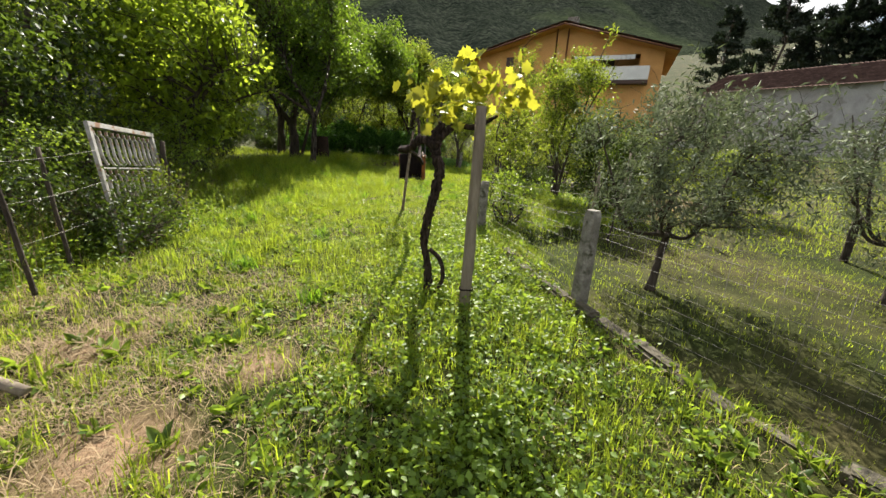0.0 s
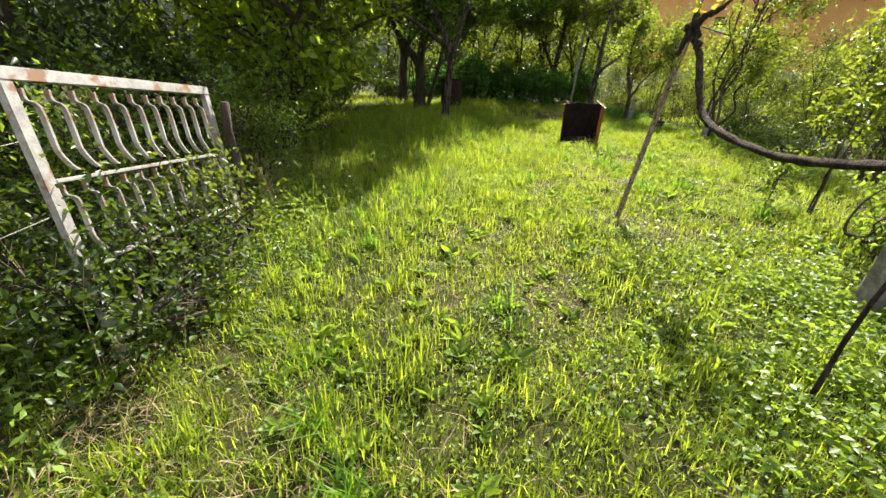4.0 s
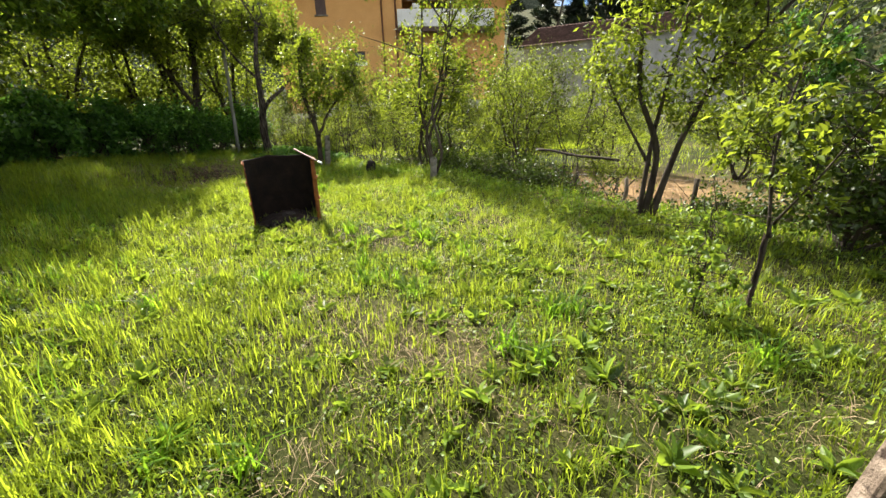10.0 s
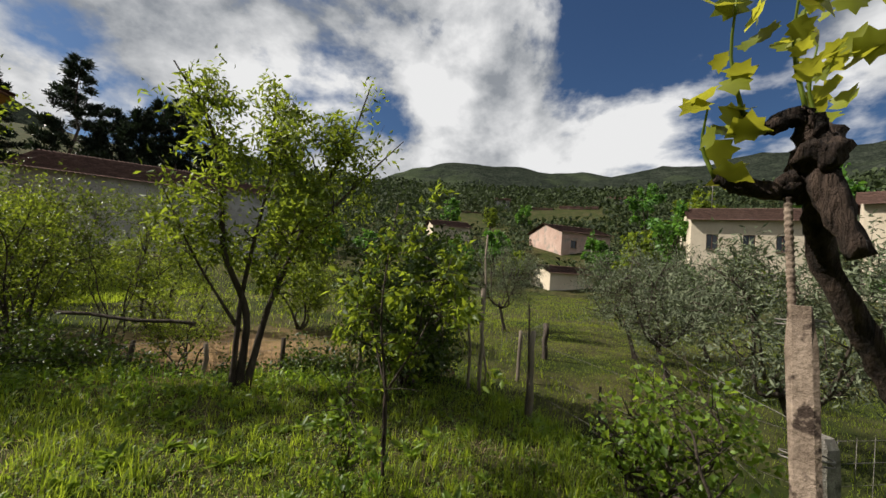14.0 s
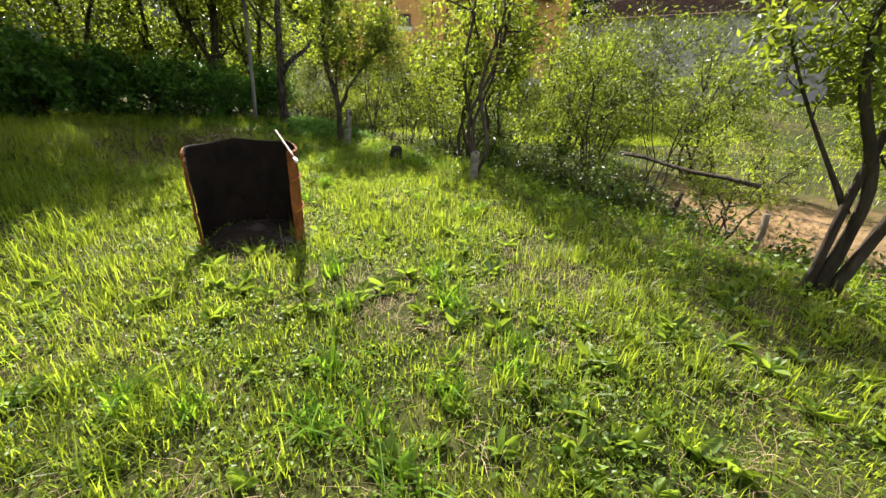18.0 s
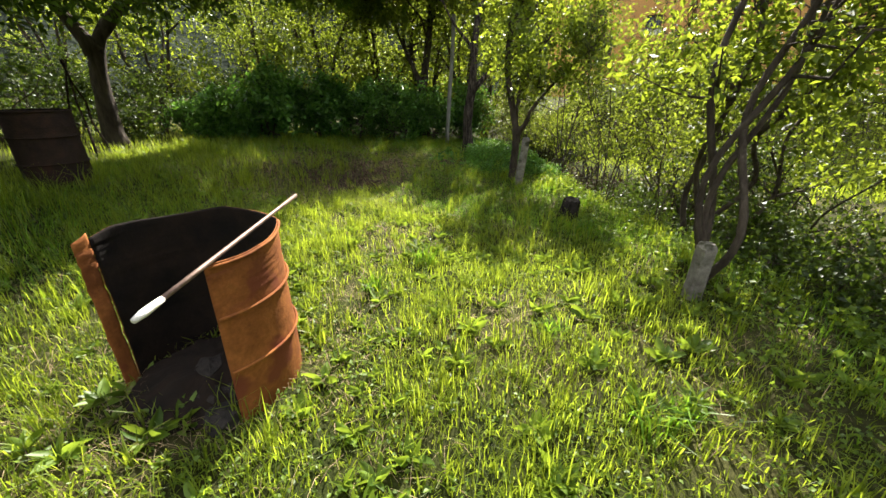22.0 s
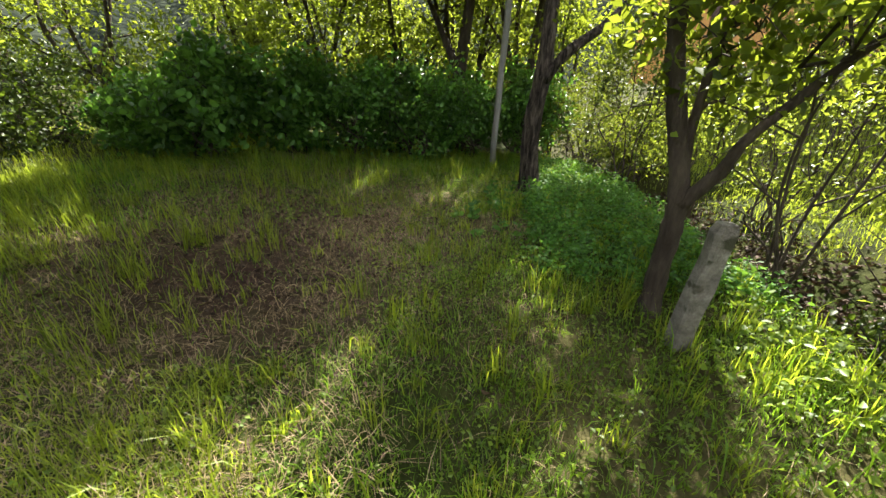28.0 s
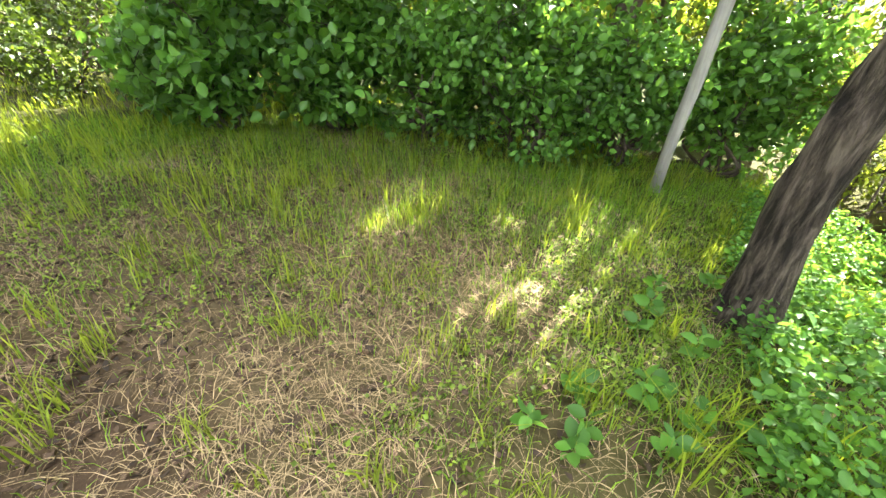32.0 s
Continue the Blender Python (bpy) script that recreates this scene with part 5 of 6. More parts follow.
# the sheet left of the opening is bent outwards as a flap
bm = bmesh.new()
rows = []
for k in range(41):
    u = k / 40
    bulge = 0.008 * math.exp(-((u - 0.37) / 0.03) ** 2) + 0.008 * math.exp(-((u - 0.69) / 0.03) ** 2) + (0.005 * math.sin((u - 0.76) / 0.19 * 10 * math.pi) if 0.76 < u < 0.95 else 0)
    row = []
    for i in range(7):
        s = i / 6
        q = 0.44 + 0.004 + bulge
        along = 0.07 * s
        row.append(bm.verts.new((q * math.cos(radians(295.5)) + along * -math.sin(radians(295.5)) * 1.0 + 0.02 * s * s * math.cos(radians(295.5)), q * math.sin(radians(295.5)) + along * math.cos(radians(295.5)) + 0.02 * s * s * math.sin(radians(295.5)), 0.9 * u - 0.03 * s * (u > 0.9))))
    rows.append(row)
for ra, rb in zip(rows, rows[1:]):
    for i in range(6):
        bm.faces.new((ra[i], ra[i + 1], rb[i + 1], rb[i]))
flap = part("flap", bm, RUST, burner, "orange-rusted sheet bent outwards", True)
sol = flap.modifiers.new("sheet", "SOLIDIFY")
sol.thickness = 0.005
rng = R(41)
for k in range(16):
    a, d = rng.uniform(0, 6.28), rng.uniform(0, 0.33)
    bm = bmesh.new()
    bmesh.ops.create_icosphere(bm, subdivisions=1, radius=rng.uniform(0.03, 0.08))
    for vv in bm.verts:
        vv.co = Vector((vv.co.x * 1.5, vv.co.y, vv.co.z * 0.7)) + Vector(rng.normal(0, 0.01, 3))
    ob = part("charred_lump", bm, CHAR)
    ob.matrix_basis = pose(0.46 + d * math.cos(a), 11.74 + d * math.sin(a), 0.05 + 0.1 * (1 - d / 0.33) * rng.uniform(0.4, 1), 0, 0, math.degrees(a))
    tagged(ob, "charred wood lump inside the burning drum", "charcoal", "ashes in the drum")
bm = bmesh.new()
bmesh.ops.create_circle(bm, cap_ends=True, cap_tris=True, segments=28, radius=0.4)
bmesh.ops.subdivide_edges(bm, edges=bm.edges[:], cuts=3, use_grid_fill=True)
for vv in bm.verts:
    d = vv.co.length
    vv.co.z = 0.13 - 0.55 * d * d + 0.05 * noise.noise(vv.co * 9) + 0.02 * noise.noise(vv.co * 31)
ob = part("ash_mound", bm, SOOT, None, smooth=True)
ob.matrix_basis = pose(0.445, 11.78, float(height_at(0.445, 11.78)) - 0.01)
tagged(ob, "heap of black ash and cinders inside the drum", "ash")
rod = thing("steel_rod", 0.854, 11.149, 0.85, "rusty steel pipe with a pale tip lying across the drum", "pipe")
tip = np.array((-0.127, 1.22, 0.08))
v, f = tube_arrays([tip * t for t in np.linspace(0.1, 1, 6)], np.full(6, 0.0105), 10)
put("pipe", arrays_mesh("pipe", v, f), ROD_METAL, rod, smooth=True)
v, f = tube_arrays([tip * t for t in np.linspace(0, 0.1, 4)], [0.010, 0.015, 0.014, 0.0115], 10)
put("tip", arrays_mesh("tip", v, f), PALE_TIP, rod, "pale painted tip", True)
drum("steel_drum", -3.4, 14.1, 0.31, 0.93, 30, 0, "old rusty steel drum, its dark colour deepened for the shade it stands in", metal=RUST_DARK_SHADED)

# three dark sticks leaning together beside the forked walnut
tripod = thing("stick_tripod", -5.54, 16.29, float(height_at(-5.54, 16.29)), "three thin dark sticks leaning together as a tripod", "tripod")
for k, (dx, dy) in enumerate(((-0.2, -0.28), (0.3, -0.2), (-0.05, 0.4))):
    v, f = tube_arrays(limb_path(R(k + 70), (dx, dy, -0.1), (-dx * 0.12, -dy * 0.12, 1.62), 0.02, 6), np.linspace(0.02, 0.014, 6), 6)
    put("stick", arrays_mesh("stick", v, f), BARK_VINE, tripod, smooth=True)

# broken stones lying along the ditch
rng = R(77)
for k in range(26):
    y = rng.uniform(17.6, 22.0)
    x = float(np.interp(y, EDGE_Y, EDGE_X)) + rng.uniform(0.25, 0.75)
    bm = bmesh.new()
    bmesh.ops.create_icosphere(bm, subdivisions=2, radius=rng.uniform(0.05, 0.13))
    flat = Vector((rng.uniform(0.9, 1.5), rng.uniform(0.7, 1.1), rng.uniform(0.45, 0.75)))
    for vv in bm.verts:
        vv.co = Vector((vv.co.x * flat.x, vv.co.y * flat.y, vv.co.z * flat.z)) * (1 + rng.normal(0, 0.07))
    ob = part("ditch_stone", bm, STONE)
    ob.matrix_basis = pose(x, y, float(height_at(x, y)) + 0.02, rng.uniform(-15, 15), rng.uniform(-15, 15), rng.uniform(0, 360))
    tagged(ob, "broken grey-brown stone lying in the ditch", "stone", "stones in the ditch")

# stump
bm = bmesh.new()
bmesh.ops.create_cone(bm, segments=14, radius1=0.12, radius2=0.095, depth=0.3, cap_ends=True)
bmesh.ops.subdivide_edges(bm, edges=bm.edges[:], cuts=1)
rng = R(9)
for vv in bm.verts:
    vv.co += Vector(rng.normal(0, 0.008, 3))
ob = part("tree_stump", bm, CHAR)
ob.matrix_basis = pose(2.76, 15.1, float(height_at(2.76, 15.1)) + 0.11, 6, 8, 0)
tagged(ob, "short dark sawn tree stump in the grass", "stump")


# ---- houses ----
def wall_bm(w, h, thick, holes, gable=0.0):
    """An upright wall in x and z, its face at y = 0, with openings (x0, x1, z0, z1) through it."""
    bm = bmesh.new()
    xs = sorted({0, w, *(v for q in holes for v in q[:2])})
    zs = sorted({0, h, *(v for q in holes for v in q[2:])})
    for x0, x1 in zip(xs, xs[1:]):
        for z0, z1 in zip(zs, zs[1:]):
            cx, cz = (x0 + x1) / 2, (z0 + z1) / 2
            if any(q[0] < cx < q[1] and q[2] < cz < q[3] for q in holes):
                continue
            c = [bm.verts.new(p) for p in ((x0, 0, z0), (x1, 0, z0), (x1, 0, z1), (x0, 0, z1), (x0, thick, z0), (x1, thick, z0), (x1, thick, z1), (x0, thick, z1))]
            for q in ((0, 1, 2, 3), (5, 4, 7, 6), (4, 0, 3, 7), (1, 5, 6, 2), (3, 2, 6, 7), (4, 5, 1, 0)):
                bm.faces.new([c[i] for i in q])
    if gable:
        c = [bm.verts.new(p) for p in ((0, 0, h), (w, 0, h), (w / 2, 0, h + gable), (0, thick, h), (w, thick, h), (w / 2, thick, h + gable))]
        bm.faces.new((c[0], c[1], c[2]))
        bm.faces.new((c[4], c[3], c[5]))
        bm.faces.new((c[1], c[4], c[5], c[2]))
        bm.faces.new((c[3], c[0], c[2], c[5]))
    bmesh.ops.remove_doubles(bm, verts=bm.verts, dist=0.0005)
    return bm


def roof_arrays(x0, x1, run, drop, pitch=0.22, rows=12):
    """A slope of round clay tiles: from its ridge at y = 0 it falls drop over run."""
    n = max(4, int((x1 - x0) / pitch))
    us = np.linspace(0, n, n * 4 + 1)
    vs, fs = [], []
    k = 0
    for r in range(rows):
        y0, y1 = run * r / rows, run * (r + 1) / rows + 0.05
        for y, lift in ((y0, 0.0), (y1, 0.035)):
            z = -drop * y / run + lift + 0.05 * np.abs(np.cos(us * math.pi))
            vs.append(np.stack([x0 + us * (x1 - x0) / n, np.full_like(us, y), z], 1))
        m = len(us)
        i = np.arange(m - 1)
        fs.append(np.stack([k + i, k + i + 1, k + m + i + 1, k + m + i], 1))
        if r:
            fs.append(np.stack([k - m + i, k - m + i + 1, k + i + 1, k + i], 1))
        k += 2 * m
    return np.concatenate(vs), np.concatenate(fs)


def window(root, x, z, w, h, thick, shutters=False):
    ob = part("window", box_bm(x - w / 2, x + w / 2, thick * 0.5, thick * 0.5 + 0.03, z, z + h), GLASS, root)
    for a, b, c, d in ((x - w / 2, x - w / 2 + 0.07, z, z + h), (x + w / 2 - 0.07, x + w / 2, z, z + h), (x - w / 2 + 0.07, x + w / 2 - 0.07, z, z + 0.07), (x - w / 2 + 0.07, x + w / 2 - 0.07, z + h - 0.07, z + h), (x - 0.035, x + 0.035, z + 0.07, z + h - 0.07)):
        part("frame", box_bm(a, b, thick * 0.5 - 0.04, thick * 0.5 - 0.002, c, d), DARK_PAINT, ob)
    part("sill", box_bm(x - w / 2 - 0.08, x + w / 2 + 0.08, -0.08, thick * 0.5 - 0.05, z - 0.08, z - 0.004), STONE, ob)
    if shutters:
        for s in (-1, 1):
            sh = part("shutter", box_bm(x + s * w / 4 - w / 4 + 0.01, x + s * w / 4 + w / 4 - 0.01, 0.02, 0.05, z + 0.01, z + h - 0.01), DARK_PAINT, ob)
    return ob


def placed(name, corner, facing, z, label):
    """A house frame: x runs along the front to the right, y goes back into the house."""
    ob = thing(name, corner[0], corner[1], z, label, "house")
    a = Vector((facing[0] - corner[0], facing[1] - corner[1]))
    ob.matrix_basis = Matrix.Translation((corner[0], corner[1], z)) @ Matrix.Rotation(math.atan2(a.y, a.x), 4, "Z")
    return ob, a.length


def big_house():
    root, w = placed("orange_house", (3.63, 32.84), (15.87, 27.39), 1.2, "ochre plastered two-storey house with a white balcony and tiled roof")
    t, h, depth, g = 0.35, 6.45, 9.0, 1.8
    holes = [(2.35, 2.95, 5.3, 6.4), (4.3, 4.95, 2.9, 3.4), (7.4, 7.95, 3.3, 3.85), (7.3, 11.9, 4.62, 6.3), (2.3, 3.0, 1.6, 2.8)]
    part("wall", wall_bm(w, h, t, holes, g), PLASTER_ORANGE, root)
    ob = part("wall", wall_bm(w, h, t, [], g), PLASTER_ORANGE, root)
    ob.location = (0, depth, 0)
    for x in (0, w - t):
        part("wall", box_bm(x, x + t, t + 0.003, depth - 0.003, 0, h), PLASTER_ORANGE, root)
    part("floor_slab", box_bm(t, w - t, t + 0.003, depth, 4.35, 4.55), CONCRETE, root)
    part("loggia_back", box_bm(7.1, w - t - 0.003, 1.9, 2.05, 4.56, h), PLASTER_ORANGE, root)
    part("loggia_side", box_bm(6.95, 7.1, t + 0.003, 1.89, 4.56, h), PLASTER_ORANGE, root)
    part("loggia_ceiling", box_bm(6.95, w - t - 0.003, t + 0.003, 1.89, 6.34, 6.42), PLASTER_ORANGE, root)
    window(root, 2.65, 5.3, 0.6, 1.1, t, True)
    window(root, 4.62, 2.9, 0.65, 0.5, t)
    window(root, 7.67, 3.3, 0.55, 0.55, t)
    window(root, 2.65, 1.6, 0.7, 1.2, t, True)
    part("surround", box_bm(4.2, 5.05, -0.03, -0.002, 2.6, 2.84, 0.01), WHITE, root, "pale sill band under the small window")
    bal = part("balcony", box_bm(7.0, 12.6, -0.7, -0.003, 4.3, 4.54, 0.01), DARK_PAINT, root, "balcony slab with a dark brown edge")
    part("parapet", box_bm(7.0, 12.6, -0.7, -0.6, 4.55, 5.42, 0.01), WHITE, bal, "white balcony parapet")
    part("parapet", box_bm(7.0, 7.1, -0.595, -0.004, 4.55, 5.42, 0.01), WHITE, bal, "white balcony parapet")
    part("box", box_bm(7.9, 8.3, -0.5, -0.1, 5.3, 5.75, 0.02), WHITE, bal, "white box on the balcony")
    part("door", box_bm(9.2, 10.2, 1.84, 1.89, 4.57, 6.3), DARK_PAINT, root)
    # roof in two slopes along the house's depth, ridge at right angles to the front
    for s in (-1, 1):
        v, f = roof_arrays(-1.0, depth + 0.5, w / 2 + 0.8, g * (w / 2 + 0.8) / (w / 2), 0.25, 16)
        xy = np.stack([w / 2 + s * v[:, 1], v[:, 0], v[:, 2] + h + g + 0.16], 1)
        if s > 0:
            f = f[:, ::-1]
        put("roof", arrays_mesh("roof", xy, f), TILE, root)
        bm = bmesh.new()
        sl = [(w / 2, h + g + 0.1), (w / 2 + s * (w / 2 + 0.75), h - g * 0.75 / (w / 2) + 0.08)]
        c = [bm.verts.new(p) for p in ((sl[0][0], -0.95, sl[0][1]), (sl[1][0], -0.95, sl[1][1]), (sl[1][0], -0.95, sl[1][1] - 0.16), (sl[0][0], -0.95, sl[0][1] - 0.16), (sl[0][0], depth + 0.4, sl[0][1]), (sl[1][0], depth + 0.4, sl[1][1]), (sl[1][0], depth + 0.4, sl[1][1] - 0.16), (sl[0][0], depth + 0.4, sl[0][1] - 0.16))]
        for q in ((0, 1, 2, 3), (4, 7, 6, 5), (0, 4, 5, 1), (3, 2, 6, 7), (1, 5, 6, 2), (0, 3, 7, 4)):
            bm.faces.new([c[i] for i in q])
        bmesh.ops.recalc_face_normals(bm, faces=bm.faces)
        part("soffit", bm, PLASTER_ORANGE, root)
        v, f = tube_arrays([(w / 2, -1.0, sl[0][1] - 0.08), (sl[1][0], -1.0, sl[1][1] - 0.08)], np.full(2, 0.06), 8)
        put("gutter", arrays_mesh("gutter", v, f), PIPE, root, smooth=True)
    for x in (6.1, 6.9):
        v, f = tube_arrays([(x, -0.06, 0.2), (x, -0.06, 4), (x, -0.06, h + 1.4), (x + 0.1, -0.5, h + 1.55)], np.full(4, 0.055), 8)
        put("downpipe", arrays_mesh("downpipe", v, f), PIPE, root, smooth=True)
    awning = part("awning", box_bm(7.6, 11.6, -0.62, 0.2, 6.1, 6.15), WHITE, root, "rolled-out pale awning with a scalloped edge")
    for k in range(14):
        part("scallop", box_bm(7.62 + k * 0.285, 7.88 + k * 0.285, -0.62, -0.6, 5.86, 6.096, 0.02), WHITE, awning)
    part("chimney", box_bm(6.3, 7.1, 2.4, 3.2, h + 1.2, h + g + 1.3, 0.02), CONCRETE, root)
    # low wall along the road before the house
    wall = thing("roadside_wall", 10.0, 27.1, 1.0, "low pale grey wall along the road before the house", "wall", rz=-24)
    for k in range(11):
        part("block", box_bm(-6.0 + k * 1.5, -4.52 + k * 1.5, 0, 0.3, 0, 0.72 + 0.03 * (k % 3), 0.02), PLASTER_GREY, wall)


def shed_house(name, corner, end, z, h, depth, plaster, label, holes=(), gable_rise=1.0, pitch=0.22):
    """A low building whose long front carries the eave; the roof rises backwards to a ridge."""
    root, w = placed(name, corner, end, z, label)
    t = 0.3
    part("wall", wall_bm(w, h, t, [q[:4] for q in holes]), plaster, root)
    ob = part("wall", wall_bm(w, h, t, []), plaster, root)
    ob.location = (0, depth - t, 0)
    for x in (0, w - t):
        bm = bmesh.new()
        c = [bm.verts.new((x + dx, y, zz)) for dx in (0, t) for y, zz in ((t + 0.003, 0), (depth - t - 0.003, 0), (depth - t - 0.003, h), (depth / 2, h + gable_rise), (t + 0.003, h))]
        bm.faces.new(c[:5])
        bm.faces.new(c[5:][::-1])
        for i in range(5):
            bm.faces.new((c[i], c[i + 5], c[(i + 1) % 5 + 5], c[(i + 1) % 5]))
        bmesh.ops.recalc_face_normals(bm, faces=bm.faces)
        part("end_wall", bm, plaster, root)
    for q in holes:
        window(root, (q[0] + q[1]) / 2, q[2], q[1] - q[0], q[3] - q[2], t)
    for s in (-1, 1):
        v, f = roof_arrays(-0.35, w + 0.35, depth / 2 + 0.45, gable_rise * (depth / 2 + 0.45) / (depth / 2), pitch, 12)
        v[:, 1] = depth / 2 + s * v[:, 1]
        v[:, 2] += h + gable_rise + 0.1
        put("roof", arrays_mesh("roof", v, f if s > 0 else f[:, ::-1]), TILE, root)
    return root


big_house()
shed_house("grey_barn", (22.6, 33.6), (27.7, 24.2), -0.5, 6.3, 8.0, PLASTER_GREY, "long grey rendered barn with an old tiled roof", ((1.6, 2.6, 2.9, 4.3),), 1.7, 0.27)
shed_house("grey_barn", (33.0, 28.6), (36.0, 24.2), -0.3, 7.3, 6.0, PLASTER_GREY, "small grey outbuilding with a tiled roof", (), 1.2, 0.27)


def cornered(name, bearing, distance, z, turn, length, *rest):
    """A house seen over its corner: the lit gable on one side, the long wall on the other."""
    b = radians(bearing)
    c = Vector((0.3 + distance * math.sin(b), 7.2 + distance * math.cos(b)))
    right = Vector((math.cos(b), -math.sin(b)))
    ahead = Vector((math.sin(b), math.cos(b)))
    d = right * math.cos(radians(turn)) + ahead * math.sin(radians(turn))
    e = c + d * length
    return shed_house(name, tuple(c), tuple(e), z, *rest)


cornered("stone_shed", 105.4, 38, -0.6, 35, 5.0, 2.3, 3.6, PLASTER_CREAM, "little pale stone shed with a tiled roof", (), 0.6)
cornered("village_house", 106.6, 54, 4.0, 35, 8.0, 3.4, 8.5, PLASTER_PINK, "pinkish village house with a rust-red tiled roof on the slope", ((1.5, 2.4, 1.3, 2.3), (4.6, 5.5, 1.3, 2.3)), 1.3, 0.3)
cream = shed_house("village_house", (35.7, -15.3), (31.8, -23.6), 0.0, 7.5, 8.0, PLASTER_CREAM, "cream village house with brown shuttered windows", ((1.2, 2.1, 4.8, 6.2), (3.9, 4.8, 4.8, 6.2), (6.2, 7.1, 4.8, 6.2)), 1.6, 0.25)
for a, b, q in (((2.0, 3.0, 8.6), (2.0, 3.0, 11.4), 0.03), ((1.2, 3.0, 11.2), (2.9, 3.0, 11.2), 0.02), ((1.3, 2.7, 11.2), (1.3, 3.3, 11.2), 0.015), ((1.7, 2.6, 11.2), (1.7, 3.4, 11.2), 0.015), ((2.3, 2.6, 11.2), (2.3, 3.4, 11.2), 0.015), ((2.8, 2.5, 11.2), (2.8, 3.5, 11.2), 0.015), ((1.6, 3.0, 10.6), (2.5, 3.0, 10.6), 0.015)):
    v, f = tube_arrays([a, b], np.full(2, q), 6)
    put("antenna_rod", arrays_mesh("antenna_rod", v, f), WIRE, cream)
shed_house("village_house", (30.5, -25.5), (25.0, -31.0), 0.0, 8.8, 8.0, PLASTER_CREAM, "cream village house at the edge of the village", ((1.2, 2.1, 5.2, 6.6), (4.2, 5.1, 5.2, 6.6)), 1.6, 0.25)
shed_house("village_house", (56.0, 9.5), (57.0, 4.0), 3.2, 4.2, 8.0, PLASTER_CREAM, "old low village house with a rust-red roof", ((1.0, 1.8, 1.4, 2.4),), 1.2, 0.3)
for k, (b, rg, z, w, h) in enumerate(((92.5, 112, 13.5, 8, 3.5), (96.8, 84, 6.5, 5, 3), (97.5, 130, 21, 5, 4), (103.0, 130, 19.5, 8, 2.6), (108.4, 135, 20.8, 12, 3.0), (86.0, 100, 8.5, 9, 4), (113.5, 150, 26, 8, 4))):
    b = radians(b)
    c = Vector((rg * math.sin(b), 7 + rg * math.cos(b)))
    d = Vector((math.cos(b), -math.sin(b))) * w / 2
    shed_house("hillside_house", tuple(c - d), tuple(c + d), z - 4, h + 4, 8.0, PLASTER_CREAM if k % 2 else PLASTER_GREY, "distant pale house on the wooded hillside", tuple((1.5 + 2.6 * j, 2.5 + 2.6 * j, h + 1.2, h + 2.6) for j in range(int(w / 3))), 1.5, 0.5)


# ---- pines and far trees ----
def pine(x, y, h, seed):
    rng = np.random.default_rng(seed)
    root = thing("pine_tree", x, y, float(height_at(x, y)), "dark pine tree rising behind the barn roof", "pine", "pines behind the barn")
    wood = Heap()
    wood.add(*tube_arrays(limb_path(rng, (0, 0, 0), (rng.normal(0, 0.2), 0, h), 0.02, 8), np.linspace(0.22, 0.03, 8), 8))
    at, way = [], []
    for k in range(60):
        z = h * (0.25 + 0.75 * (k / 60))
        a = rng.uniform(0, 6.28)
        L = 3.6 * (1 - (z / h)) ** 0.72 * rng.uniform(0.6, 1.15) + 0.35
        e = np.array((math.cos(a) * L, math.sin(a) * L, z + 0.28 * L * rng.uniform(0.2, 1.2)))
        p = limb_path(rng, (0, 0, z), e, 0.08, 5)
        wood.add(*tube_arrays(p, np.linspace(0.04, 0.012, 5), 4))
        n = int(60 + 45 * L)
        s = rng.uniform(0.35, 1, n)[:, None]
        at.append(p[0] + (e - p[0]) * s + rng.normal(0, 0.13, (n, 3)))
        way.append(rng.normal(0, 0.6, (n, 3)) + (e - p[0]) / np.linalg.norm(e - p[0]) * 0.6 + (0, 0, 0.5))
    put("trunk", wood.mesh("trunk"), BARK, root)
    at, way = np.concatenate(at), np.concatenate(way)
    put("crown", arrays_mesh("crown", *leaves_arrays(at, way, 0.5, 0.26, rng)), LEAF_PINE, root)


for k, (b, rg, h) in enumerate(((44.3, 50, 15.5), (47.5, 52, 11.5), (50.0, 50, 12.0), (51.8, 52, 13.5), (53.3, 50, 14.0), (55.0, 53, 14.5), (58.0, 54, 11.0), (38.0, 58, 13.0))):
    pine(rg * math.sin(radians(b)), 7 + rg * math.cos(radians(b)), h, 200 + k)
for k, (b, rg, h) in enumerate(((66, 30, 4.5), (72, 34, 4.5), (79, 30, 4.0), (86, 36, 5.0), (92, 40, 5.0), (97, 44, 5.5), (100, 40, 4), (111, 48, 4.5), (112, 42, 4.0), (116, 40, 6.5), (120, 46, 8), (68, 48, 6), (128, 26, 3.5), (120, 24, 3.2), (134, 60, 11), (122, 65, 9), (117, 75, 9), (101, 80, 6), (96, 75, 5), (90, 70, 6), (140, 24, 4), (150, 20, 4.5), (165, 18, 5), (-150, 16, 5), (180, 16, 5), (-120, 14, 5))):
    x, y = rg * math.sin(radians(b)), 7 + rg * math.cos(radians(b))
    tree("hillside_tree", x, y, fork(R(230 + k), 4, h, h * 0.25, 0.12), ((0, 0, h * 0.6), (h * 0.42, h * 0.42, h * 0.42)), 1700, 0.06 * h + 0.06, 0.6, LEAF_HEDGE if k % 3 else LEAF_PLUM, "leafy tree on the village slope", seed=230 + k, twigs=14, group="trees on the village slope", spray=0.03 * h)


# ---- grass, weeds and straw ----
def inside(x, y):
    return x < np.interp(y, EDGE_Y, EDGE_X) + 0.35


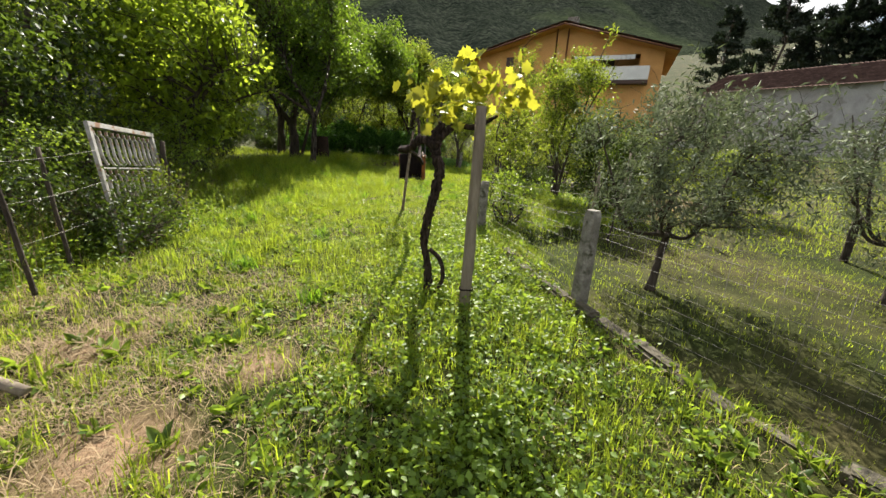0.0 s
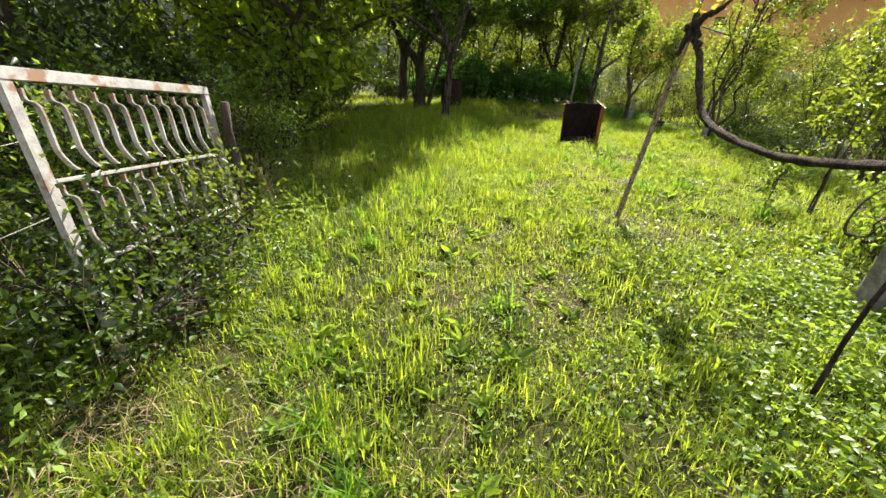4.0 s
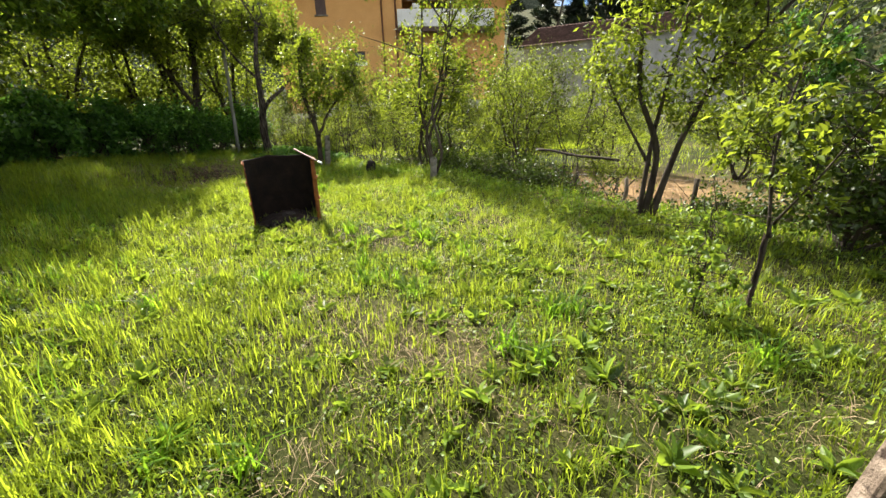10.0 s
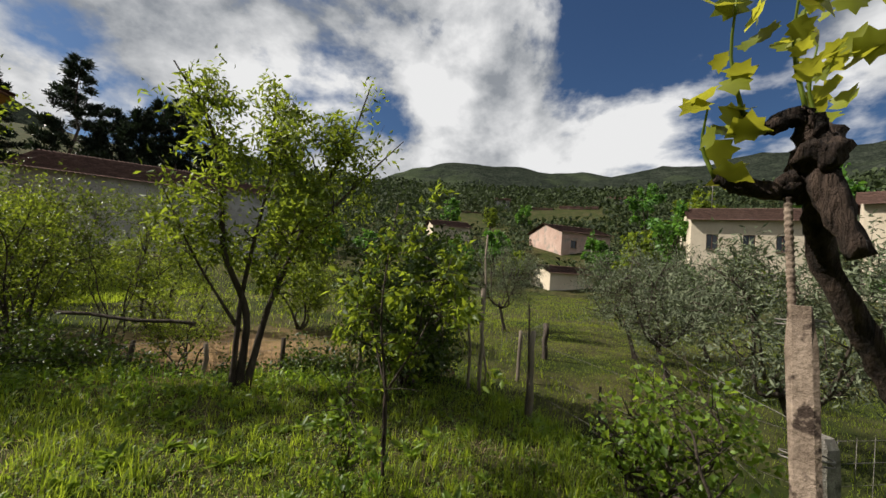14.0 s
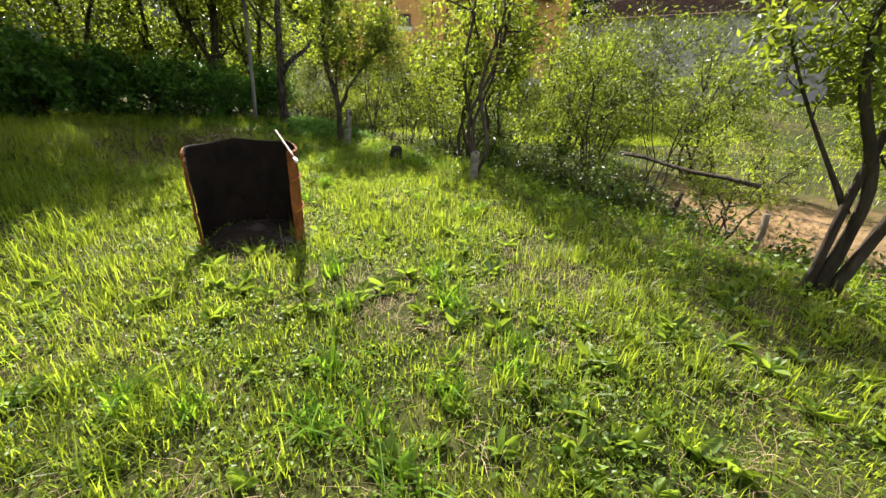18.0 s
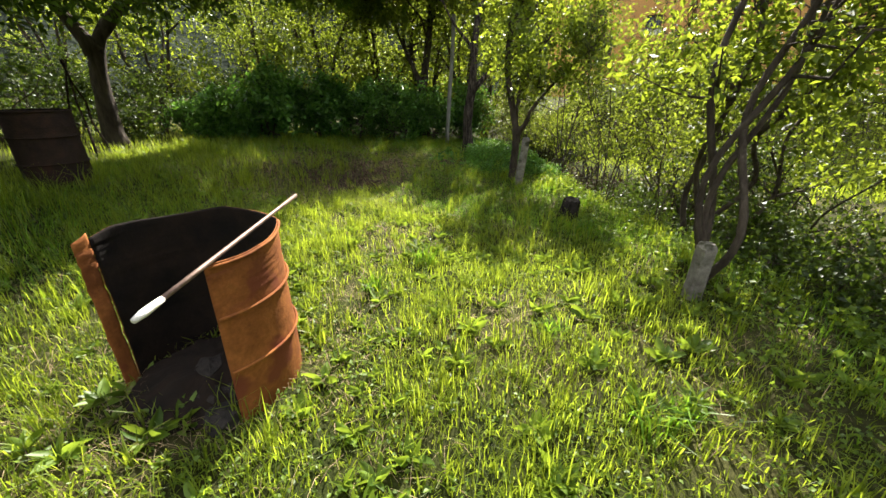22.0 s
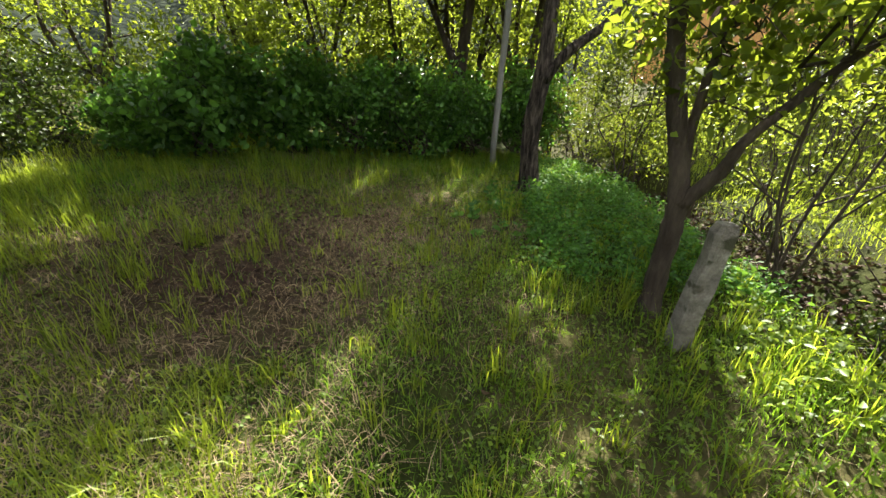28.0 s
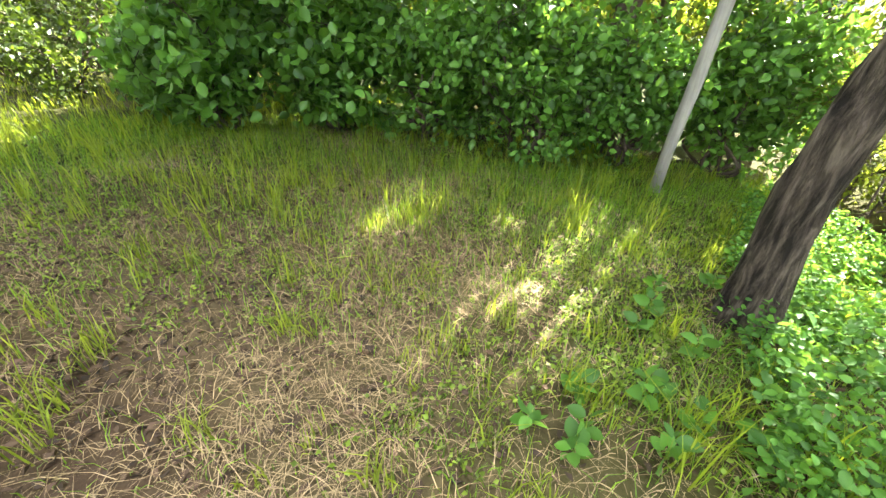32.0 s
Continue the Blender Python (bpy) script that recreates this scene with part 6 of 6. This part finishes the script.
PATCHES = [(-0.2, 0.6, 1.7, 0.62), (-0.75, 1.0, 0.5, 0.3), (0.15, 0.1, 0.5, 0.35), (-1.0, 0.1, 0.65, 0.35), (0.5, 0.9, 0.35, 0.4), (-1.2, 17.6, 1.9, 0.75), (-0.8, 19.0, 1.0, 0.7), (-1.0, 16.7, 1.3, 0.15), (1.2, 10.7, 0.5, 0.3), (0.46, 11.72, 0.5, 0.0), (0.9, 14.2, 0.5, 0.2), (-0.2, 14.4, 0.45, 0.35), (1.9, 12.6, 0.4, 0.3), (0.9, 12.9, 0.35, 0.3), (0.6, 8.6, 0.5, 0.35), (2.6, 10.4, 0.6, 0.35), (1.2, 6.2, 0.4, 0.4), (0.2, 4.3, 0.3, 0.4), (6.6, 10.8, 2.4, 0.12), (-0.3, -1.5, 1.0, 0.35), (-1.3, 1.6, 0.35, 0.25), (-1.2, 2.05, 0.3, 0.3), (-0.35, 1.84, 0.3, 0.3), (-0.85, 1.95, 0.25, 0.3), (0.7, 1.64, 0.25, 0.3), (0.95, 8.1, 0.4, 0.3), (-0.2, 7.66, 0.3, 0.3), (1.33, 10.1, 0.35, 0.3), (0.7, 18.2, 0.5, 0.4)]


def wave(x, y, s, k):
    return 0.5 + 0.5 * np.sin(x * s + k + 1.7 * np.sin(y * s * 0.7 + k)) * np.cos(y * s * 1.1 + 1.3 * np.sin(x * s * 0.6 - k))


def density(x, y):
    d = 0.22 + 0.78 * wave(x, y, 2.3, 1.1) * (0.3 + 0.7 * wave(x, y, 6.5, 2.0)) + 0.25 * wave(x, y, 13.0, 0.7) ** 2
    for px, py, pr, keep in PATCHES:
        d = d * (1 - (1 - keep) * np.exp(-(((x - px) ** 2 + (y - py) ** 2) / pr ** 2) ** 2))
    return d


def tall(x, y):
    lush = np.exp(-(((x + 2.9) / 1.7) ** 2)) * np.interp(y, [4, 6, 13, 16], [0, 1, 1, 0.3])
    return 0.046 + 0.036 * wave(x, y, 1.3, 0.3) + 0.06 * wave(x, y, 4.5, 2.6) ** 2 + 0.09 * lush + 0.05 * np.interp(y, [12, 15], [0, 1]) * wave(x, y, 2.0, 4.0)


def scatter(rng, n, x0, x1, y0, y1, accept):
    x, y = rng.uniform(x0, x1, n), rng.uniform(y0, y1, n)
    m = rng.uniform(0, 1, n) < accept(x, y)
    return x[m], y[m]


def stuff(name, v, f, material, label, category):
    tagged(put(name, arrays_mesh(name, v, f), material), label, category, kind="stuff")


rng = R(500)
near = lambda x, y: 0.35 + 0.65 * np.exp(-(((x - 0.9) / 2.6) ** 2) ** 2)
x, y = scatter(rng, 900000, -5.5, 6.0, -2.5, 22.5, lambda x, y: density(x, y) * inside(x, y) * near(x, y))
at = np.stack([x, y, height_at(x, y) - 0.01], 1)
far = y + 0.5 * x > 15.6
stuff("grass", *blades_arrays(at[~far], (tall(x, y) * rng.uniform(0.5, 1.6, len(x)))[~far], 0.0031, rng, 0.6), GRASS, "fresh green meadow grass", "grass")
stuff("shade_grass", *blades_arrays(at[far], (0.8 * tall(x, y) * rng.uniform(0.4, 1.5, len(x)))[far], 0.0026, rng, 0.6), GRASS_LUSH, "thin green grass in the shade of the trees", "grass")
# tufts: bunches of longer blades
tx, ty = scatter(rng, 9500, -5.5, 5.5, -2.5, 22.5, lambda x, y: (0.25 + 0.5 * density(x, y)) * inside(x, y))
k = 18
x, y = np.repeat(tx, k) + rng.normal(0, 0.035, len(tx) * k), np.repeat(ty, k) + rng.normal(0, 0.035, len(tx) * k)
hh = np.repeat(rng.uniform(0.8, 2.2, len(tx)), k)
at = np.stack([x, y, height_at(x, y) - 0.01], 1)
stuff("grass_tufts", *blades_arrays(at, tall(x, y) * hh * rng.uniform(0.7, 1.4, len(x)), 0.0036, rng, 0.5), GRASS, "taller tufts of bright grass", "grass")
# long lush grass along the shaded western side, on the bank and at the hedge's foot
lush = lambda x, y: np.clip(np.exp(-(((x + 3.0) / 1.5) ** 2) ** 2) * np.interp(y, [3.5, 5.5, 13, 16], [0, 1, 0.9, 0.25]) + 0.5 * np.exp(-((x - np.interp(y, EDGE_Y, EDGE_X) + 0.45) / 0.5) ** 2) * np.interp(y, [6, 8, 16, 18], [0.4, 1, 1, 0]), 0, 1) * (0.35 + 0.65 * wave(x, y, 3.1, 0.9)) * inside(x, y)
x, y = scatter(rng, 130000, -5.5, 6.0, 3.5, 18.0, lush)
at = np.stack([x, y, height_at(x, y) - 0.01], 1)
stuff("lush_grass", *blades_arrays(at, (0.12 + 0.13 * wave(x, y, 1.9, 2.0)) * rng.uniform(0.5, 1.3, len(x)), 0.0034, rng, 0.5), GRASS_LUSH, "long lush grass along the lawn's shaded side", "grass")
x, y = scatter(rng, 14000, -5.5, 1.4, 18.4, 22.0, lambda x, y: np.exp(-((y - np.interp(x, [-6, -4, -2, 0.5], [18.8, 18.8, 20.1, 21.3])) / 0.55) ** 2))
at = np.stack([x, y, height_at(x, y) - 0.01], 1)
stuff("hedge_foot_grass", *blades_arrays(at, 0.2 * rng.uniform(0.4, 1.5, len(x)), 0.0022, rng, 0.35), GRASS_LUSH, "thin tall grass at the hedge's foot", "grass")
x, y = scatter(rng, 34000, 2.5, 7.5, 16.5, 25.0, lambda x, y: (y + 0.6 * x > 22.3) * np.exp(-((x - np.interp(y, EDGE_Y, EDGE_X) - 2.9) / 0.8) ** 2) * (0.4 + 0.6 * wave(x, y, 2.2, 1.3)))
at = np.stack([x, y, height_at(x, y) - 0.01], 1)
stuff("slope_grass", *blades_arrays(at, 0.15 * rng.uniform(0.4, 1.5, len(x)), 0.0035, rng, 0.5), GRASS, "bright weedy grass on the ditch's far slope", "grass")
x, y = scatter(rng, 60000, 1.5, 17.0, 17.0, 31.0, lambda x, y: np.clip((x - np.interp(y, EDGE_Y, EDGE_X) - 3.0) / 1.0, 0, 1) * (y + 0.6 * x > 22.6) * (0.4 + 0.6 * wave(x, y, 1.2, 3.3)))
at = np.stack([x, y, height_at(x, y) - 0.01], 1)
stuff("meadow_grass", *blades_arrays(at, 0.26 * rng.uniform(0.5, 1.5, len(x)), 0.009, rng), GRASS, "tall bright meadow grass beyond the ditch", "grass")
# neighbouring plots
x, y = scatter(rng, 105000, 2.5, 15.0, -6.0, 9.0, lambda x, y: ~inside(x, y) * (0.3 + 0.7 * wave(x, y, 1.5, 3)))
at = np.stack([x, y, height_at(x, y) - 0.01], 1)
stuff("olive_plot_grass", *blades_arrays(at, 0.055 * rng.uniform(0.5, 1.5, len(x)), 0.0032, rng), GRASS, "short thin grass under the olive trees", "grass")
x, y = scatter(rng, 45000, 5.5, 36.0, -12.0, 26.0, lambda x, y: (~inside(x, y)) * ((y > 5) | (x > 14)) * (0.15 + 0.85 * (np.hypot(x - 6.6, y - 10.8) > 2.8)))
at = np.stack([x, y, height_at(x, y) - 0.01], 1)
stuff("field_grass", *blades_arrays(at, 0.13 * rng.uniform(0.5, 1.5, len(x)), 0.008, rng), GRASS, "tall sunlit field grass beyond the ditch", "grass")
x, y = scatter(rng, 26000, -14.0, -3.0, -3.0, 24.0, lambda x, y: (x < -5.0) * 0.9 + (x >= -5) * 0.2)
at = np.stack([x, y, height_at(x, y) - 0.01], 1)
stuff("thicket_grass", *blades_arrays(at, 0.2 * rng.uniform(0.5, 1.5, len(x)), 0.006, rng), GRASS, "long grass under the thicket", "grass")
# straw
x, y = scatter(rng, 210000, -5.0, 4.0, -2.5, 21.5, lambda x, y: np.clip(1.0 - density(x, y), 0, 1) ** 3.4 * 1.3 * inside(x, y) * np.interp(y, [15.3, 16.2], [1, 0.35]) * (1 - 0.85 * np.exp(-((x + 0.9) / 1.0) ** 2 - ((y - 16.5) / 0.9) ** 2)))
at = np.stack([x, y, height_at(x, y) + 0.005], 1)
stuff("dry_straw", *blades_arrays(at, 0.045 * rng.uniform(0.4, 2.0, len(x)), 0.0017, rng, 2.4), GRASS_DRY, "dry straw and dead grass on bare soil", "straw")


x, y = scatter(rng, 60000, -2.6, 1.6, -1.8, 3.0, lambda x, y: 0.75 * wave(x, y, 2.7, 1.9) ** 2 * np.interp(y, [1.6, 3.0], [1, 0]) * np.interp(x, [0.7, 1.5], [1, 0]))
at = np.stack([x, y, height_at(x, y) + rng.uniform(0.005, 0.03, len(x))], 1)
stuff("trodden_straw", *blades_arrays(at, 0.05 * rng.uniform(0.4, 1.8, len(x)), 0.0024, rng, 2.6), GRASS_DRY, "pale trodden straw where the walk begins", "straw")
# ditch debris, spread thick and dark so the ditch's shade is in its colour
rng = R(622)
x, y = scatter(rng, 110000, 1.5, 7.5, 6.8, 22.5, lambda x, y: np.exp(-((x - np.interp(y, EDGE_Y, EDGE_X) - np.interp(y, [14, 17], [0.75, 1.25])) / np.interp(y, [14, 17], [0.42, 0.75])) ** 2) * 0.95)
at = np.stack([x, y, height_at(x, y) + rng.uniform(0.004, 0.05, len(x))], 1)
stuff("ditch_shade_litter", *leaves_arrays(at, rng.normal(0, 1, (len(x), 3)) * (1, 1, 0.3), 0.07, 0.6, rng, 0.35), LITTER, "dark dead leaves and debris filling the ditch", "litter")


def weeds(name, n, box, accept, size, per, height, material, label, seed, wide=0.75, rich=False):
    rng = R(seed)
    tx, ty = scatter(rng, n, *box, accept)
    m = len(tx)
    x, y = np.repeat(tx, per) + rng.normal(0, 0.05, m * per), np.repeat(ty, per) + rng.normal(0, 0.05, m * per)
    z = height_at(x, y) + np.repeat(rng.uniform(0.5, 1.2, m), per) * height * rng.uniform(0.25, 1, m * per)
    a = rng.uniform(0, 6.28, m * per)
    way = np.stack([np.cos(a), np.sin(a), rng.normal(0.05, 0.35, m * per)], 1)
    stuff(name, *leaves_arrays(np.stack([x, y, z], 1), way, size, wide, rng, 0.2, rich), material, label, "weeds")


row = lambda x, y: np.exp(-((x - 1.9) / 0.75) ** 2) * np.interp(y, [-2, 0, 5, 6.5], [0.3, 1, 0.9, 0.1]) * inside(x, y)
weeds("vine_row_weeds", 9500, (0.2, 3.4, -2.0, 6.5), lambda x, y: row(x, y) * (0.15 + 0.85 * wave(x, y, 3.6, 0.4)), 0.04, 12, 0.15, WEED, "low broad-leaved weeds along the vine row", 601)
weeds("lawn_weeds", 85000, (-4.5, 5.2, -2.0, 21.5), lambda x, y: (0.12 + 0.75 * wave(x, y, 1.9, 5.0) ** 2 * wave(x, y, 5.1, 1.0)) * inside(x, y) * (density(x, y) > 0.25), 0.026, 8, 0.065, WEED, "clover and broad-leaved weeds in the lawn", 602)
weeds("bank_weeds", 2600, (1.5, 6.0, 8.0, 17.5), lambda x, y: np.exp(-((x - np.interp(y, EDGE_Y, EDGE_X) + 0.3) / 0.5) ** 2), 0.05, 9, 0.14, WEED, "leafy weeds on the bank above the ditch", 603)
weeds("nettles", 1300, (0.9, 3.2, 17.4, 21.6), lambda x, y: inside(x, y) * (x > 1.15 - 0.12 * (y - 18)) * 0.9, 0.037, 22, 0.22, NETTLE, "dense green nettles and ground elder by the ditch", 604, 0.7, True)
weeds("fence_weeds", 4200, (-4.2, -1.6, -1.5, 6.0), lambda x, y: np.exp(-((x + 2.6 + 0.12 * y) / 0.7) ** 2), 0.05, 10, 0.35, WEED, "rank weeds along the western fence", 605, 0.5)


def rosettes(name, n, box, accept, size, per, material, label, seed):
    """Docks and dandelions: a ring of long leaves round each crown."""
    rng = R(seed)
    tx, ty = scatter(rng, n, *box, accept)
    m = len(tx)
    a = rng.uniform(0, 6.28, m * per)
    big = np.repeat(rng.uniform(0.6, 1.3, m), per)
    at = np.stack([np.repeat(tx, per), np.repeat(ty, per), np.repeat(height_at(tx, ty), per) + 0.01], 1)
    way = np.stack([np.cos(a), np.sin(a), rng.uniform(0.25, 1.1, m * per)], 1)
    v, f = leaves_arrays(at, way, size, 0.38, rng, 0.3, True)
    c = np.repeat(at, 9, axis=0)
    stuff(name, c + (v - c) * np.repeat(big, 9)[:, None], f, material, label, "weeds")


rng = R(640)
x, y = scatter(rng, 62000, -3.6, 1.6, 15.0, 20.9, lambda x, y: (0.25 + 0.75 * wave(x, y, 2.6, 0.4)) * np.interp(x, [-0.2, 0.9], [1, 0.3]) * (1 - 0.85 * np.exp(-((x + 1.0) / 1.0) ** 2 - ((y - 16.7) / 0.85) ** 2)))
at = np.stack([x, y, height_at(x, y) + 0.004], 1)
stuff("thatch", *blades_arrays(at, 0.058 * rng.uniform(0.4, 1.6, len(x)), 0.0014, rng, 2.6), GRASS_DRY, "thatch of fine dead grass on brown soil", "straw")
rng = R(630)
strip = lambda x, y: np.exp(-((x + 2.5 + 0.13 * y) / 0.55) ** 2) * np.interp(y, [-1.5, 0, 5, 7], [0.6, 1, 0.9, 0.2])
for name, n, high, material, label in (("dry_stalks", 3200, 0.8, GRASS_DRY, "pale dry weed stalks along the western fence"), ("tall_grass", 5200, 0.55, GRASS, "tall feathery grass along the western fence")):
    x, y = scatter(rng, n, -4.2, -1.4, -1.5, 7.0, strip)
    at = np.stack([x, y, height_at(x, y) - 0.01], 1)
    stuff(name, *blades_arrays(at, high * rng.uniform(0.35, 1.3, len(x)), 0.0028, rng, 0.3), material, label, "weeds")
rng = R(620)
x, y = scatter(rng, 16000, -3.6, 1.4, 14.8, 20.8, lambda x, y: np.exp(-((x + 1.2) / 1.7) ** 2 - ((y - 17.5) / 1.6) ** 2))
at = np.stack([x, y, height_at(x, y) + rng.uniform(0.004, 0.03, len(x))], 1)
stuff("leaf_litter", *leaves_arrays(at, rng.normal(0, 1, (len(x), 3)) * (1, 1, 0.25), 0.05, 0.55, rng, 0.35), LITTER, "dead brown leaves and twigs on dark mulch", "litter")
# broad-bladed clumps standing out of the lawn
rng = R(650)
spots = [(0.72, 9.35), (0.98, 9.3), (0.86, 9.72), (-0.05, 9.75), (1.95, 9.55), (1.75, 9.35), (-0.48, 2.62), (1.6, 3.2), (1.05, 10.35), (1.75, 10.1), (2.35, 12.5), (2.9, 11.9), (1.2, 7.9), (2.4, 7.0)] + [(rng.uniform(-2.4, 3.0), rng.uniform(1.8, 15.2)) for _ in range(40)]
for x, y in spots:
    n = int(rng.integers(26, 60))
    clump = R(int(1000 * abs(x) + 10 * y))
    at = np.stack([clump.normal(0, 0.05, n), clump.normal(0, 0.05, n), np.full(n, -0.01)], 1)
    ob = put("grass_clump", arrays_mesh("grass_clump", *blades_arrays(at, rng.uniform(0.13, 0.26) * clump.uniform(0.5, 1.2, n), 0.0065, clump, 0.75)), GRASS_LUSH)
    ob.matrix_basis = pose(x, y, float(height_at(x, y)))
    tagged(ob, "clump of broad bright green grass in the lawn", "grass clump", "grass clumps in the lawn")
rosettes("dock_weeds", 2150, (-3.5, 4.6, -1.5, 15.2), lambda x, y: inside(x, y) * (0.3 + 0.7 * wave(x, y, 1.1, 2.2)), 0.1, 11, WEED, "dock and dandelion rosettes in the lawn", 611)
rng = R(612)
for k in range(26):
    x, y = rng.uniform(0.3, 1.25), rng.uniform(17.9, 20.4)
    root = thing("seedling", x, y, float(height_at(x, y)) - 0.01, "bright broad-leaved seedling near the leaning tree", "weed", "seedlings near the leaning tree")
    h = rng.uniform(0.08, 0.2)
    n = 9
    u = np.sort(rng.uniform(0.25, 1, n))
    a = np.arange(n) * 2.4 + rng.uniform(0, 6)
    v, f = tube_arrays([(0, 0, 0), (0.008, 0.004, h * 0.5), (0.0, 0.0, h)], [0.003, 0.0025, 0.0015], 5)
    put("stem", arrays_mesh("stem", v, f), WEED, root)
    at = np.stack([0.005 * np.cos(a), 0.005 * np.sin(a), h * u], 1)
    v, f = leaves_arrays(at, np.stack([np.cos(a), np.sin(a), rng.uniform(0.1, 0.6, n)], 1), 0.075, 0.7, rng, 0.2, True)
    put("leaves", arrays_mesh("leaves", v, f), NETTLE, root)


def far_woods():
    """The wooded slope beyond the plots: clumps of foliage in one sheet, clear of the houses."""
    rng = R(700)
    b = rng.uniform(58, 150, 10500)
    r = 46 + 175 * rng.uniform(0, 1, 10500)
    size = (0.35 + 1.0 * rng.uniform(0, 1, 10500) ** 2) * np.interp(r, [46, 220], [0.9, 2.6])
    x, y = r * np.sin(np.radians(b)), 7 + r * np.cos(np.radians(b))
    z = height_at(x, y)
    top = np.degrees(np.arctan2(z + 1.9 * size - 1.5, r))
    keep = np.ones(10500, bool)
    for b0, b1, dist, low in ((101.5, 112, 60, 2.6), (90, 95.5, 112, 5.5), (95, 99, 84, 3.6), (100.5, 105.5, 130, 7.6), (105, 112, 135, 7.9), (121, 137, 45, 0.5)):
        keep &= ~((b > b0) & (b < b1) & (r < dist) & (r > dist - 40) & (top > low))
    x, y, z, size = x[keep], y[keep], z[keep], size[keep]
    n, k = len(x), 12
    d = rng.normal(size=(n, k, 3))
    d /= np.linalg.norm(d, axis=2)[:, :, None]
    c = np.stack([x, y, z + size * 0.75], 1)
    at = (c[:, None, :] + d * size[:, None, None] * (1, 1, 1.1) * rng.uniform(0.5, 1, (n, k, 1))).reshape(-1, 3)
    way = (d + rng.normal(0, 0.5, d.shape)).reshape(-1, 3)
    stuff("far_woods", *leaves_arrays(at, way, np.repeat(size, k) * 0.6, 0.85, rng), LEAF_FAR, "woods covering the village slope", "woods")


far_woods()
